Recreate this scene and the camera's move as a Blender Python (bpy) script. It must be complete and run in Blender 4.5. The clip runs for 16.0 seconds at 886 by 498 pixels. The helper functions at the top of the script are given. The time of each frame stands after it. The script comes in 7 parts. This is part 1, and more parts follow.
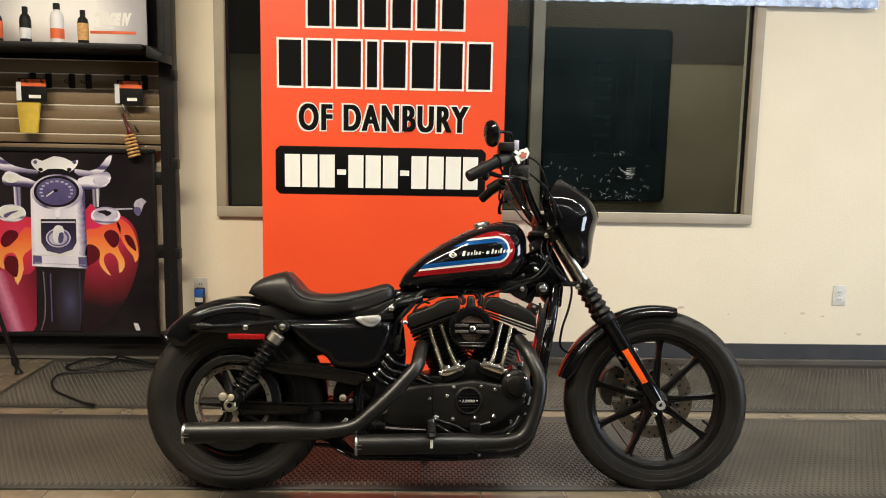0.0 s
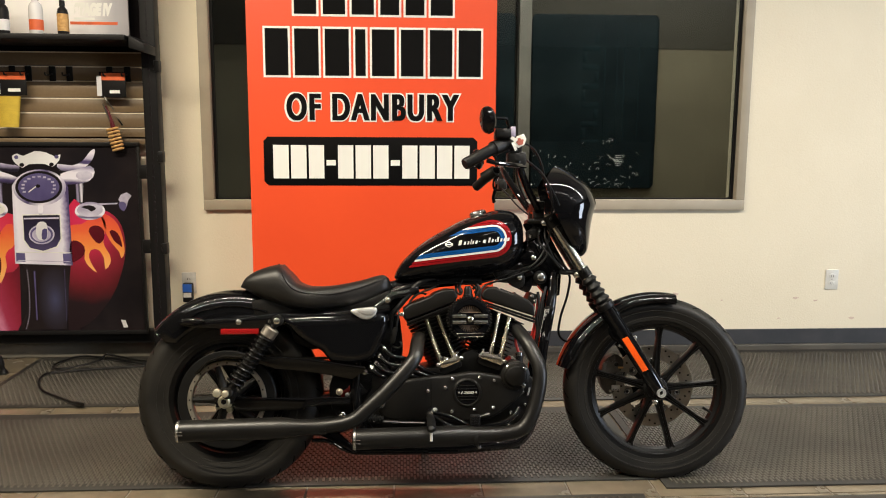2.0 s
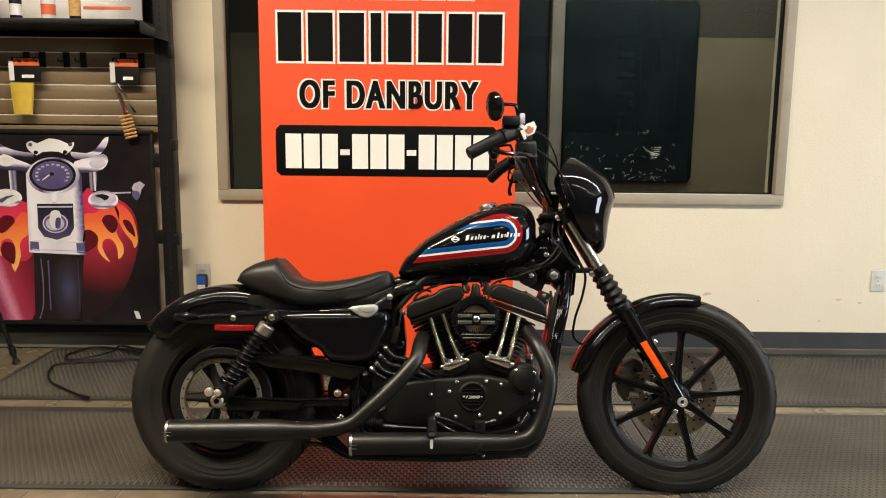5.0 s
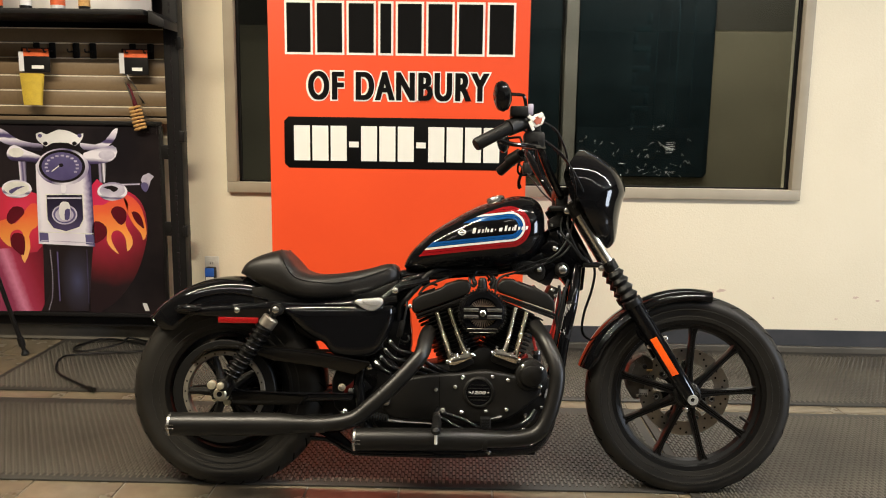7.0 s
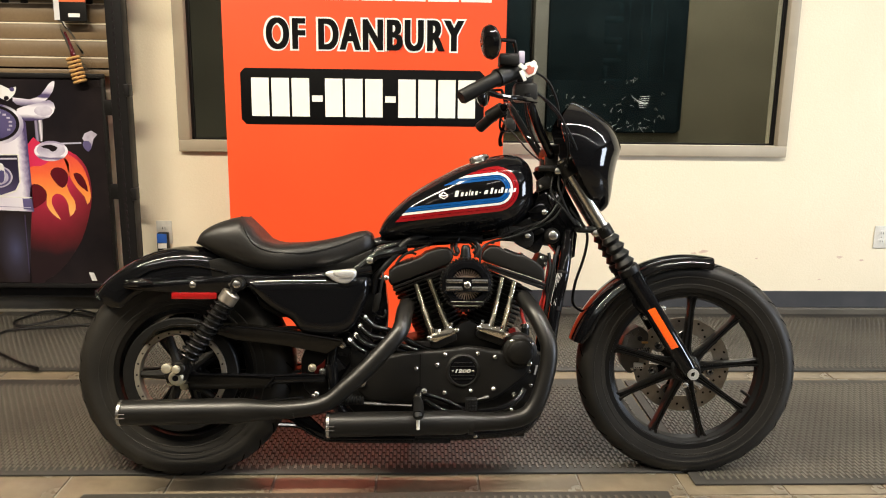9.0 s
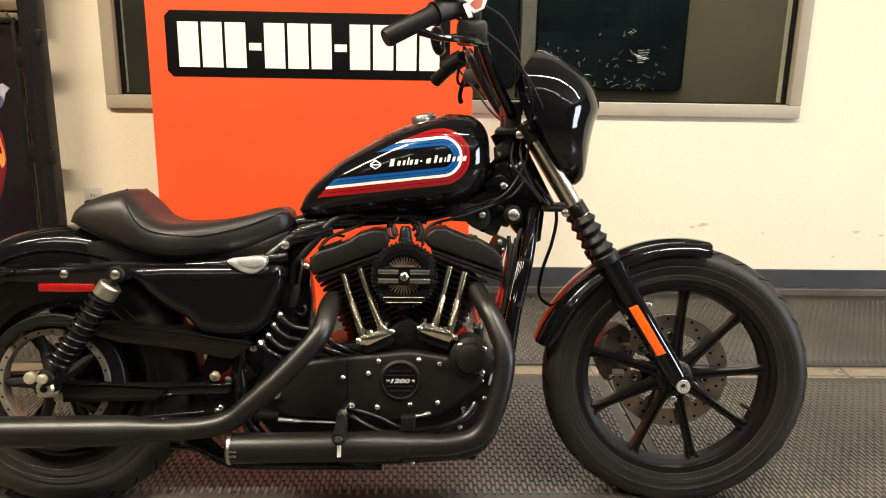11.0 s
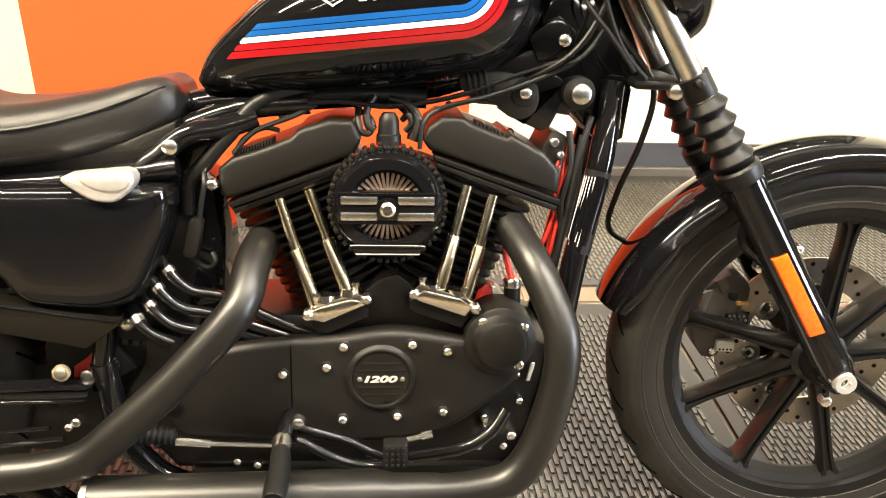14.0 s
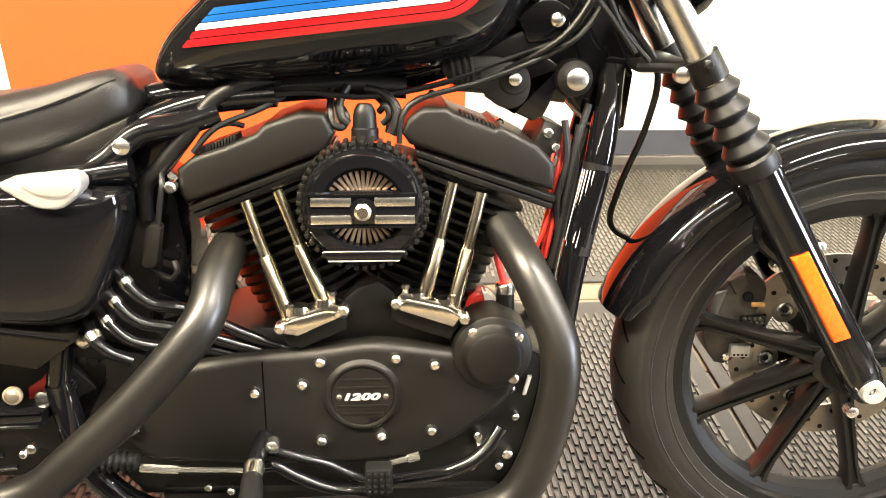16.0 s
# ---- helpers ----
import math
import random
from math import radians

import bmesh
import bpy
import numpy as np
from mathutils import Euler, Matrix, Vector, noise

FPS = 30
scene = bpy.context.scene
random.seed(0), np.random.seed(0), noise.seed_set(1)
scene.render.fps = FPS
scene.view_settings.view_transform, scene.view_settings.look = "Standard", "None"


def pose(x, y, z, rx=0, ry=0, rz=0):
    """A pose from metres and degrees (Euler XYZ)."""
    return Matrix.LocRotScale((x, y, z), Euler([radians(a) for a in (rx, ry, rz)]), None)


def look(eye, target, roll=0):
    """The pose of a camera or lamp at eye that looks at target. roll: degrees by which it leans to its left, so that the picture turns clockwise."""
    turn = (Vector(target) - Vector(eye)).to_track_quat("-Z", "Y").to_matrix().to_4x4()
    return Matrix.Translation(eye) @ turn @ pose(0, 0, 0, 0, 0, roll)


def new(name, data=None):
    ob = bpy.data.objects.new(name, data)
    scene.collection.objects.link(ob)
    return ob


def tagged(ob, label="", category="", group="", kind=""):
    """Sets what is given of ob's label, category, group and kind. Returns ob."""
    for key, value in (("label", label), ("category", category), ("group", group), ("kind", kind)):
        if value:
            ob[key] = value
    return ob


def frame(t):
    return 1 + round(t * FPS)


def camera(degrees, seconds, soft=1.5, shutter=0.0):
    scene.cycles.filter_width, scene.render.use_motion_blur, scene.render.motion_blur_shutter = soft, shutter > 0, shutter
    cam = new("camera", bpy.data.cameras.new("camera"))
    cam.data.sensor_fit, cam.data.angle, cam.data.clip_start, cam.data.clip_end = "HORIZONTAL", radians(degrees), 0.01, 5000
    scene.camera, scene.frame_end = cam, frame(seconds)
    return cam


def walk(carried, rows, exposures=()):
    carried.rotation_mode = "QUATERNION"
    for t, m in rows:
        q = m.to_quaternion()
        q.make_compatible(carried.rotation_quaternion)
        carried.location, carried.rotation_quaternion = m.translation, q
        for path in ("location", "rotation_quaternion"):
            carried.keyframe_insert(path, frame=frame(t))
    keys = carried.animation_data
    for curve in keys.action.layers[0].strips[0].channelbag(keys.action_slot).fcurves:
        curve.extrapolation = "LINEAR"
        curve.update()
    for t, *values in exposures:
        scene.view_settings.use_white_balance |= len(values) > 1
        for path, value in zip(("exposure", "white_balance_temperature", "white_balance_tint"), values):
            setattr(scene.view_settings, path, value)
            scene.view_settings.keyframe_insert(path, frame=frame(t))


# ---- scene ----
cam = camera(58.1, 16.0, soft=1.05)
PATH = [
    (0, (-0.063, 0.007, 1.245), (0.012, 1.988, 0.976), 1.1),
    (0.5, (-0.065, 0.012, 1.24), (0.009, 1.992, 0.97), 0.9),
    (1, (-0.067, 0.018, 1.24), (0.012, 1.998, 0.966), 0.9),
    (1.5, (-0.085, 0.033, 1.235), (0.002, 2.012, 0.957), 1.1),
    (2, (-0.101, 0.058, 1.232), (0.013, 2.034, 0.942), 0.3),
    (2.5, (-0.068, 0.115, 1.219), (0.057, 2.088, 0.915), -0.5),
    (3, (-0.017, 0.173, 1.215), (0.072, 2.148, 0.914), -0.2),
    (3.5, (0.007, 0.202, 1.218), (0.061, 2.178, 0.919), 0.1),
    (4, (0.021, 0.212, 1.218), (0.049, 2.189, 0.915), 0.3),
    (6.5, (0.037, 0.23, 1.213), (0.028, 2.206, 0.9), 0.7),
    (7, (0.057, 0.258, 1.203), (0.026, 2.232, 0.882), 0.8),
    (7.5, (0.063, 0.297, 1.195), (0.004, 2.265, 0.842), 1.1),
    (8, (0.033, 0.383, 1.193), (-0.026, 2.347, 0.817), 1.0),
    (8.5, (0.009, 0.46, 1.192), (0.012, 2.421, 0.798), 0.5),
    (9, (-0.008, 0.503, 1.187), (0.066, 2.456, 0.761), 0.8),
    (9.5, (0.034, 0.534, 1.173), (0.142, 2.483, 0.736), 1.3),
    (10, (0.112, 0.627, 1.166), (0.194, 2.574, 0.715), 1.4),
    (12.5, (0.192, 1.501, 1.094), (0.245, 3.366, 0.373), 0.8),
    (13, (0.146, 1.631, 1.073), (0.191, 3.466, 0.278), 0.4),
    (13.5, (0.108, 1.714, 1.046), (0.209, 3.522, 0.197), 2.0),
    (14, (0.145, 1.778, 1.008), (0.288, 3.565, 0.121), 2.4),
    (14.5, (0.174, 1.845, 0.977), (0.318, 3.612, 0.052), 2.0),
    (15, (0.185, 1.876, 0.967), (0.307, 3.621, -0.002), 1.6),
    (15.5, (0.185, 1.883, 0.965), (0.298, 3.624, -0.013), 1.3),
    (16, (0.183, 1.875, 0.979), (0.304, 3.652, 0.07), 1.1),
]
walk(cam, [(t, look(eye, target, roll)) for t, eye, target, roll in PATH], [(0.0, -0.08, 6230, 10), (7.0, -0.03, 6380, 10), (8.0, 0.15, 6380, 10), (9.0, 0.28, 6320, 10), (10.0, 0.33, 6400, 10), (12.5, 0.62, 6650, 10), (13.0, 0.96, 6640, 10), (13.5, 1.28, 6750, 10), (14.0, 1.6, 6750, 10), (14.5, 1.85, 6750, 10), (16.0, 2.05, 6650, 10)])

# ---------------------------------------------------------------- light
world = bpy.data.worlds.new("world")
scene.world = world
world.use_nodes = True
world.node_tree.nodes["Background"].inputs[0].default_value = (0.02, 0.022, 0.025, 1)
world.node_tree.nodes["Background"].inputs[1].default_value = 0.2


def ceiling_lamp(x, y, sx, sy, watts, col=(1.0, 0.94, 0.84)):
    lamp = bpy.data.lights.new("ceiling_lamp", "AREA")
    lamp.shape, lamp.size, lamp.size_y, lamp.energy, lamp.color = "RECTANGLE", sx, sy, watts, col
    ob = new("ceiling_lamp", lamp)
    ob.location = (x, y, 2.93)
    return ob


for lx, watts, col in ((-1.75, 184, (1.0, 0.875, 0.66)), (1.5, 92, (1.0, 0.93, 0.80)), (4.2, 80, (1.0, 0.95, 0.86))):
    ceiling_lamp(lx, 1.85, 2.4, 0.06, watts, col)
    ceiling_lamp(lx, -0.5, 2.4, 0.06, 14)
# unseen lamp added to brighten the room behind the window
ceiling_lamp(1.6, 5.6, 2.4, 0.3, 62)
# cool daylight through the shop window in the east wall
day = bpy.data.lights.new("window_daylight", "AREA")
day.shape, day.size, day.size_y, day.energy, day.color = "RECTANGLE", 2.4, 1.7, 270, (0.80, 0.88, 1.0)
day_ob = new("window_daylight", day)
day_ob.matrix_world = pose(6.55, 0.4, 1.55, 0, 90, 0)


# ---------------------------------------------------------------- materials
def material(name, color, rough=0.5, metal=0.0, second=None, scale=20.0, detail_scale=300.0, bump=0.0, coat=0.0, rough_var=0.0, fine=0.06, spec=0.5):
    m = bpy.data.materials.new(name)
    m.use_nodes = True
    nt = m.node_tree
    b = nt.nodes["Principled BSDF"]
    b.inputs["Roughness"].default_value = rough
    b.inputs["Metallic"].default_value = metal
    b.inputs["Coat Weight"].default_value = coat
    b.inputs["Coat Roughness"].default_value = 0.03
    b.inputs["Specular IOR Level"].default_value = spec
    second = second or tuple(c * 0.78 for c in color)
    tex = nt.nodes.new("ShaderNodeTexCoord")
    big = nt.nodes.new("ShaderNodeTexNoise")
    big.inputs["Scale"].default_value, big.inputs["Detail"].default_value = scale, 5
    fin = nt.nodes.new("ShaderNodeTexNoise")
    fin.inputs["Scale"].default_value, fin.inputs["Detail"].default_value = detail_scale, 3
    for n in (big, fin):
        nt.links.new(tex.outputs["Object"], n.inputs["Vector"])
    ramp = nt.nodes.new("ShaderNodeMapRange")
    ramp.inputs[1].default_value, ramp.inputs[2].default_value = 0.35, 0.7
    nt.links.new(big.outputs["Fac"], ramp.inputs[0])
    mix = nt.nodes.new("ShaderNodeMix")
    mix.data_type = "RGBA"
    mix.inputs[6].default_value, mix.inputs[7].default_value = (*color, 1), (*second, 1)
    nt.links.new(ramp.outputs[0], mix.inputs[0])
    grain = nt.nodes.new("ShaderNodeMix")
    grain.data_type, grain.blend_type = "RGBA", "OVERLAY"
    grain.inputs[0].default_value = fine
    nt.links.new(mix.outputs[2], grain.inputs[6])
    nt.links.new(fin.outputs["Fac"], grain.inputs[7])
    nt.links.new(grain.outputs[2], b.inputs["Base Color"])
    if rough_var:
        rr = nt.nodes.new("ShaderNodeMapRange")
        rr.inputs[1].default_value, rr.inputs[2].default_value = 0.3, 0.75
        rr.inputs[3].default_value, rr.inputs[4].default_value = max(0.02, rough - rough_var), rough + rough_var
        nt.links.new(big.outputs["Fac"], rr.inputs[0])
        nt.links.new(rr.outputs[0], b.inputs["Roughness"])
    if bump:
        bp = nt.nodes.new("ShaderNodeBump")
        bp.inputs["Strength"].default_value, bp.inputs["Distance"].default_value = 0.6, bump
        nt.links.new(fin.outputs["Fac"], bp.inputs["Height"])
        nt.links.new(bp.outputs[0], b.inputs["Normal"])
    return m


CREAM = material("cream_wall_paint", (0.84, 0.755, 0.585), 0.75, second=(0.81, 0.725, 0.555), scale=3, detail_scale=120, bump=0.002)
FRAME_TAUPE = material("taupe_frame_paint", (0.40, 0.345, 0.26), 0.5, second=(0.36, 0.31, 0.23), scale=8)
PLINTH = material("grey_rubber_plinth", (0.14, 0.125, 0.10), 0.55, second=(0.18, 0.16, 0.13), scale=12)
DARK_BASE = material("dark_vinyl_base", (0.035, 0.037, 0.042), 0.5, second=(0.05, 0.05, 0.055), scale=10)
CEIL = material("ceiling_grey", (0.48, 0.455, 0.415), 0.9, scale=8)
PLAIN_WALL = material("plain_wall", (0.085, 0.075, 0.06), 0.8, scale=2)
TILE = material("tan_ceramic_tile", (0.19, 0.15, 0.10), 0.26, second=(0.085, 0.070, 0.050), scale=5, detail_scale=60, rough_var=0.08)
GROUT = material("grey_grout", (0.20, 0.175, 0.14), 0.9, scale=30)
MAT_RUBBER = material("mat_rubber", (0.022, 0.0195, 0.0165), 0.6, second=(0.036, 0.032, 0.026), scale=6, detail_scale=500, fine=0.2, bump=0.0006)
MAT_RIB = material("mat_rib_rubber", (0.058, 0.051, 0.041), 0.50, second=(0.108, 0.096, 0.076), scale=2.2, detail_scale=500, fine=0.25, bump=0.0006)
BANNER_RED = material("banner_vinyl_red", (0.80, 0.078, 0.017), 0.42, second=(0.76, 0.071, 0.016), scale=2, detail_scale=400, fine=0.03)
WHITE_INK = material("white_ink", (0.82, 0.80, 0.74), 0.45, second=(0.80, 0.775, 0.715), scale=9)
BLACK_INK = material("black_ink", (0.0035, 0.0033, 0.0033), 0.65, scale=20, spec=0.08)
SLAT = material("slatwall_brown", (0.185, 0.125, 0.068), 0.40, second=(0.15, 0.10, 0.055), scale=4, detail_scale=90, fine=0.15)
SLAT_EDGE = material("slat_groove_metal", (0.80, 0.70, 0.54), 0.3, second=(0.72, 0.62, 0.47))
FIX_BLACK = material("fixture_black_steel", (0.011, 0.010, 0.010), 0.45, scale=12, rough_var=0.08, spec=0.16)
GLOSS = material("gloss_black_paint", (0.003, 0.003, 0.0035), 0.06, second=(0.004, 0.004, 0.0045), coat=0.0, scale=3, fine=0.02, spec=0.42)
MATTE = material("wrinkle_black_powdercoat", (0.0052, 0.0047, 0.0039), 0.42, second=(0.0074, 0.0066, 0.0055), scale=12, detail_scale=1500, bump=0.0005, spec=0.27)
ENGINE = material("engine_black", (0.0030, 0.0028, 0.0024), 0.40, second=(0.0044, 0.004, 0.0034), scale=20, detail_scale=1200, bump=0.0003, spec=0.28)
FIN = material("cooling_fin_black", (0.0022, 0.0020, 0.0018), 0.50, scale=20, detail_scale=900, bump=0.0003, spec=0.09)
GUARD = material("guard_plastic_black", (0.0045, 0.0039, 0.0031), 0.20, second=(0.0066, 0.0057, 0.0044), scale=8, detail_scale=900, bump=0.0002, spec=0.32)
EXHAUST = material("satin_black_exhaust", (0.0046, 0.0042, 0.0037), 0.37, metal=0.0, spec=0.44, second=(0.0072, 0.0064, 0.0052), scale=9, rough_var=0.015)
TYRE = material("tyre_rubber", (0.0085, 0.0075, 0.0060), 0.52, second=(0.0185, 0.0165, 0.0135), scale=7, detail_scale=420, fine=0.25, bump=0.0007, spec=0.34)
GROOVE = material("tread_groove_black", (0.003, 0.003, 0.003), 1.0, scale=20, spec=0.0)
RED_WIRE = material("red_plastic", (0.42, 0.022, 0.014), 0.4, scale=30)
RIM = material("satin_black_rim", (0.0036, 0.0034, 0.0032), 0.36, scale=10, spec=0.34)
FORK_CHROME = material("fork_tube_chrome", (0.80, 0.78, 0.73), 0.24, metal=1.0, second=(0.70, 0.68, 0.63), scale=25)
VINYL = material("seat_vinyl", (0.0090, 0.0082, 0.0074), 0.40, second=(0.014, 0.0128, 0.0115), scale=14, detail_scale=900, bump=0.0006, spec=0.40)
RUBBER = material("black_rubber", (0.0052, 0.005, 0.0048), 0.45, scale=14, detail_scale=600, fine=0.12, spec=0.30)
CHROME = material("chrome", (0.92, 0.87, 0.77), 0.19, metal=1.0, second=(0.78, 0.73, 0.64), scale=30)
ALU = material("machined_aluminium", (0.62, 0.61, 0.59), 0.27, metal=1.0, second=(0.5, 0.49, 0.47), scale=40)
DISC = material("brushed_steel_disc", (0.52, 0.47, 0.40), 0.42, metal=1.0, second=(0.38, 0.34, 0.29), scale=30)
PUSHROD = material("warm_pushrod_chrome", (0.92, 0.83, 0.63), 0.17, metal=1.0, second=(0.74, 0.66, 0.48), scale=45, detail_scale=160, fine=0.2)
BADGE = material("satin_badge_metal", (0.86, 0.85, 0.83), 0.42, metal=0.85, scale=30)
PULLEY = material("machined_pulley_rim", (0.52, 0.48, 0.40), 0.42, metal=0.9, second=(0.40, 0.37, 0.31), scale=30, detail_scale=300, fine=0.15)
BRASS = material("yellow_zinc_steel", (0.86, 0.80, 0.62), 0.40, metal=0.9, second=(0.74, 0.67, 0.50), scale=60)
SPRING = material("black_spring_coat", (0.003, 0.003, 0.003), 0.28, scale=20, spec=0.34)
EMBLEM = material("emblem_print", (0.42, 0.40, 0.37), 0.35, scale=30)
BOLT = material("zinc_bolt", (0.82, 0.80, 0.75), 0.26, metal=1.0, scale=60)
ORANGE_LENS = material("amber_reflector", (0.82, 0.085, 0.008), 0.15, second=(0.88, 0.12, 0.010), scale=150, coat=0.6)
RED_LENS = material("red_reflector", (0.28, 0.008, 0.008), 0.15, scale=150, coat=0.6)
TANK_RED = material("tank_red", (0.27, 0.008, 0.011), 0.12, coat=0.0, scale=6, fine=0.02)
TANK_BLUE = material("tank_blue", (0.008, 0.075, 0.27), 0.12, coat=0.0, scale=6, fine=0.02)
TANK_WHITE = material("tank_white", (0.78, 0.77, 0.74), 0.12, coat=0.0, scale=6, fine=0.02)
PAPER = material("filter_pleats", (0.36, 0.25, 0.17), 0.6, second=(0.28, 0.19, 0.13), scale=80)
WHITE_PLASTIC = material("white_plastic", (0.74, 0.72, 0.66), 0.35, scale=20)
BLUE_PLASTIC = material("blue_plastic", (0.03, 0.12, 0.5), 0.35, scale=20)
YELLOW = material("yellow_cloth", (0.72, 0.52, 0.06), 0.8, second=(0.6, 0.42, 0.05), scale=30, bump=0.001)
RED_LABEL = material("faded_red_label", (0.50, 0.14, 0.09), 0.45, scale=40)
ORANGE_CARD = material("orange_card", (0.75, 0.13, 0.03), 0.5, scale=20)
BROWN_BRISTLE = material("straw_bristle", (0.62, 0.36, 0.12), 0.7, second=(0.42, 0.22, 0.07), scale=80)
SILVER_PRINT = material("silver_print", (0.66, 0.62, 0.70), 0.25, second=(0.30, 0.26, 0.38), scale=7, detail_scale=60, fine=0.15)
GREY_PRINT = material("grey_print", (0.62, 0.60, 0.6), 0.25, second=(0.80, 0.78, 0.77), scale=3)
DARK_PRINT = material("dark_print", (0.0100, 0.0080, 0.0095), 0.40, second=(0.021, 0.0155, 0.0165), scale=5, spec=0.08)
PURPLE_PRINT = material("purple_print", (0.065, 0.052, 0.14), 0.28, second=(0.11, 0.092, 0.21), scale=9)
DARK_CRIMSON = material("dark_crimson_print", (0.075, 0.005, 0.010), 0.25, second=(0.11, 0.008, 0.015), scale=4)
NIGHT = material("dark_panel", (0.008, 0.0155, 0.020), 0.5, second=(0.017, 0.031, 0.037), scale=4, spec=0.1)
TEAL_PRINT = material("teal_print", (0.016, 0.034, 0.041), 0.6, second=(0.011, 0.023, 0.029), scale=9, spec=0.1)
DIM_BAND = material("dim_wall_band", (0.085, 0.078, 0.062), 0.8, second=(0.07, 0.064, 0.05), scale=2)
DOOR_GREY = material("dim_door_frame", (0.36, 0.34, 0.30), 0.5, second=(0.29, 0.275, 0.24), scale=5)
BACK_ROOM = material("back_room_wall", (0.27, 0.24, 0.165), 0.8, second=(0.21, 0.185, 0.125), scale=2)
BLUE_FOIL = material("blue_foil", (0.45, 0.52, 0.66), 0.3, metal=0.3, second=(0.2, 0.27, 0.42), scale=30, detail_scale=90, fine=0.4)

def ramp_nodes(name, stops, rough, scale_noise=40.0):
    """A printed surface whose colour runs along a ramp; returns the material, its node tree and the ramp's factor socket."""
    m = material(name, stops[0][1], rough, spec=0.25)
    nt = m.node_tree
    ramp = nt.nodes.new("ShaderNodeValToRGB")
    ramp.color_ramp.elements[0].position, ramp.color_ramp.elements[0].color = stops[0][0], (*stops[0][1], 1)
    ramp.color_ramp.elements[1].position, ramp.color_ramp.elements[1].color = stops[-1][0], (*stops[-1][1], 1)
    for p, c in stops[1:-1]:
        ramp.color_ramp.elements.new(p).color = (*c, 1)
    nt.links.new(ramp.outputs[0], nt.nodes["Principled BSDF"].inputs["Base Color"])
    wob = nt.nodes.new("ShaderNodeTexNoise")
    wob.inputs["Scale"].default_value, wob.inputs["Detail"].default_value = scale_noise, 3
    add = nt.nodes.new("ShaderNodeMath")
    add.operation = "MULTIPLY_ADD"
    add.inputs[1].default_value = 0.10
    coord = nt.nodes.new("ShaderNodeTexCoord")
    nt.links.new(coord.outputs["Object"], wob.inputs["Vector"])
    nt.links.new(wob.outputs["Fac"], add.inputs[0])
    nt.links.new(add.outputs[0], ramp.inputs[0])
    return m, nt, coord, add.inputs[2]


def linear_print(name, stops, a, b, rough=0.3):
    """Colours run from the place a to the place b (x, z)."""
    m, nt, coord, fac = ramp_nodes(name, stops, rough)
    sub, dot = nt.nodes.new("ShaderNodeVectorMath"), nt.nodes.new("ShaderNodeVectorMath")
    sub.operation, dot.operation = "SUBTRACT", "DOT_PRODUCT"
    d = (b[0] - a[0], b[1] - a[1])
    k = d[0] ** 2 + d[1] ** 2
    sub.inputs[1].default_value = (a[0], 0, a[1])
    dot.inputs[1].default_value = (d[0] / k, 0, d[1] / k)
    nt.links.new(coord.outputs["Object"], sub.inputs[0])
    nt.links.new(sub.outputs[0], dot.inputs[0])
    nt.links.new(dot.outputs["Value"], fac)
    return m


def radial_print(name, stops, c, rx, rz, rough=0.3):
    """Colours run outwards from the place c (x, z) to an ellipse."""
    m, nt, coord, fac = ramp_nodes(name, stops, rough, 14.0)
    sub, mul, ln = (nt.nodes.new("ShaderNodeVectorMath") for _ in range(3))
    sub.operation, mul.operation, ln.operation = "SUBTRACT", "MULTIPLY", "LENGTH"
    sub.inputs[1].default_value, mul.inputs[1].default_value = (c[0], 0, c[1]), (1 / rx, 0, 1 / rz)
    nt.links.new(coord.outputs["Object"], sub.inputs[0])
    nt.links.new(sub.outputs[0], mul.inputs[0])
    nt.links.new(mul.outputs[0], ln.inputs[0])
    nt.links.new(ln.outputs["Value"], fac)
    return m


glass = bpy.data.materials.new("window_glass")
glass.use_nodes = True
nt = glass.node_tree
nt.nodes.clear()
g_out, g_mix, g_tr, g_gl, g_fr = (nt.nodes.new(k) for k in ("ShaderNodeOutputMaterial", "ShaderNodeMixShader", "ShaderNodeBsdfTransparent", "ShaderNodeBsdfGlossy", "ShaderNodeFresnel"))
g_tr.inputs[0].default_value = (0.64, 0.66, 0.64, 1)
g_gl.inputs["Roughness"].default_value = 0.01
g_fr.inputs[0].default_value = 1.5
nt.links.new(g_fr.outputs[0], g_mix.inputs[0])
nt.links.new(g_tr.outputs[0], g_mix.inputs[1])
nt.links.new(g_gl.outputs[0], g_mix.inputs[2])
nt.links.new(g_mix.outputs[0], g_out.inputs[0])
GLASS = glass
CLEAR = glass.copy()
CLEAR.name = "clear_bag_film"
for n in CLEAR.node_tree.nodes:
    if n.type == "BSDF_TRANSPARENT":
        n.inputs[0].default_value = (0.93, 0.92, 0.9, 1)


# ---------------------------------------------------------------- mesh helpers: each returns (verts, faces)
def join(pieces):
    vs, fs = [], []
    for v, f in pieces:
        k = len(vs)
        vs += [tuple(p) for p in v]
        fs += [tuple(i + k for i in q) for q in f]
    return vs, fs


def moved(piece, m):
    return [tuple(m @ Vector(p)) for p in piece[0]], piece[1]


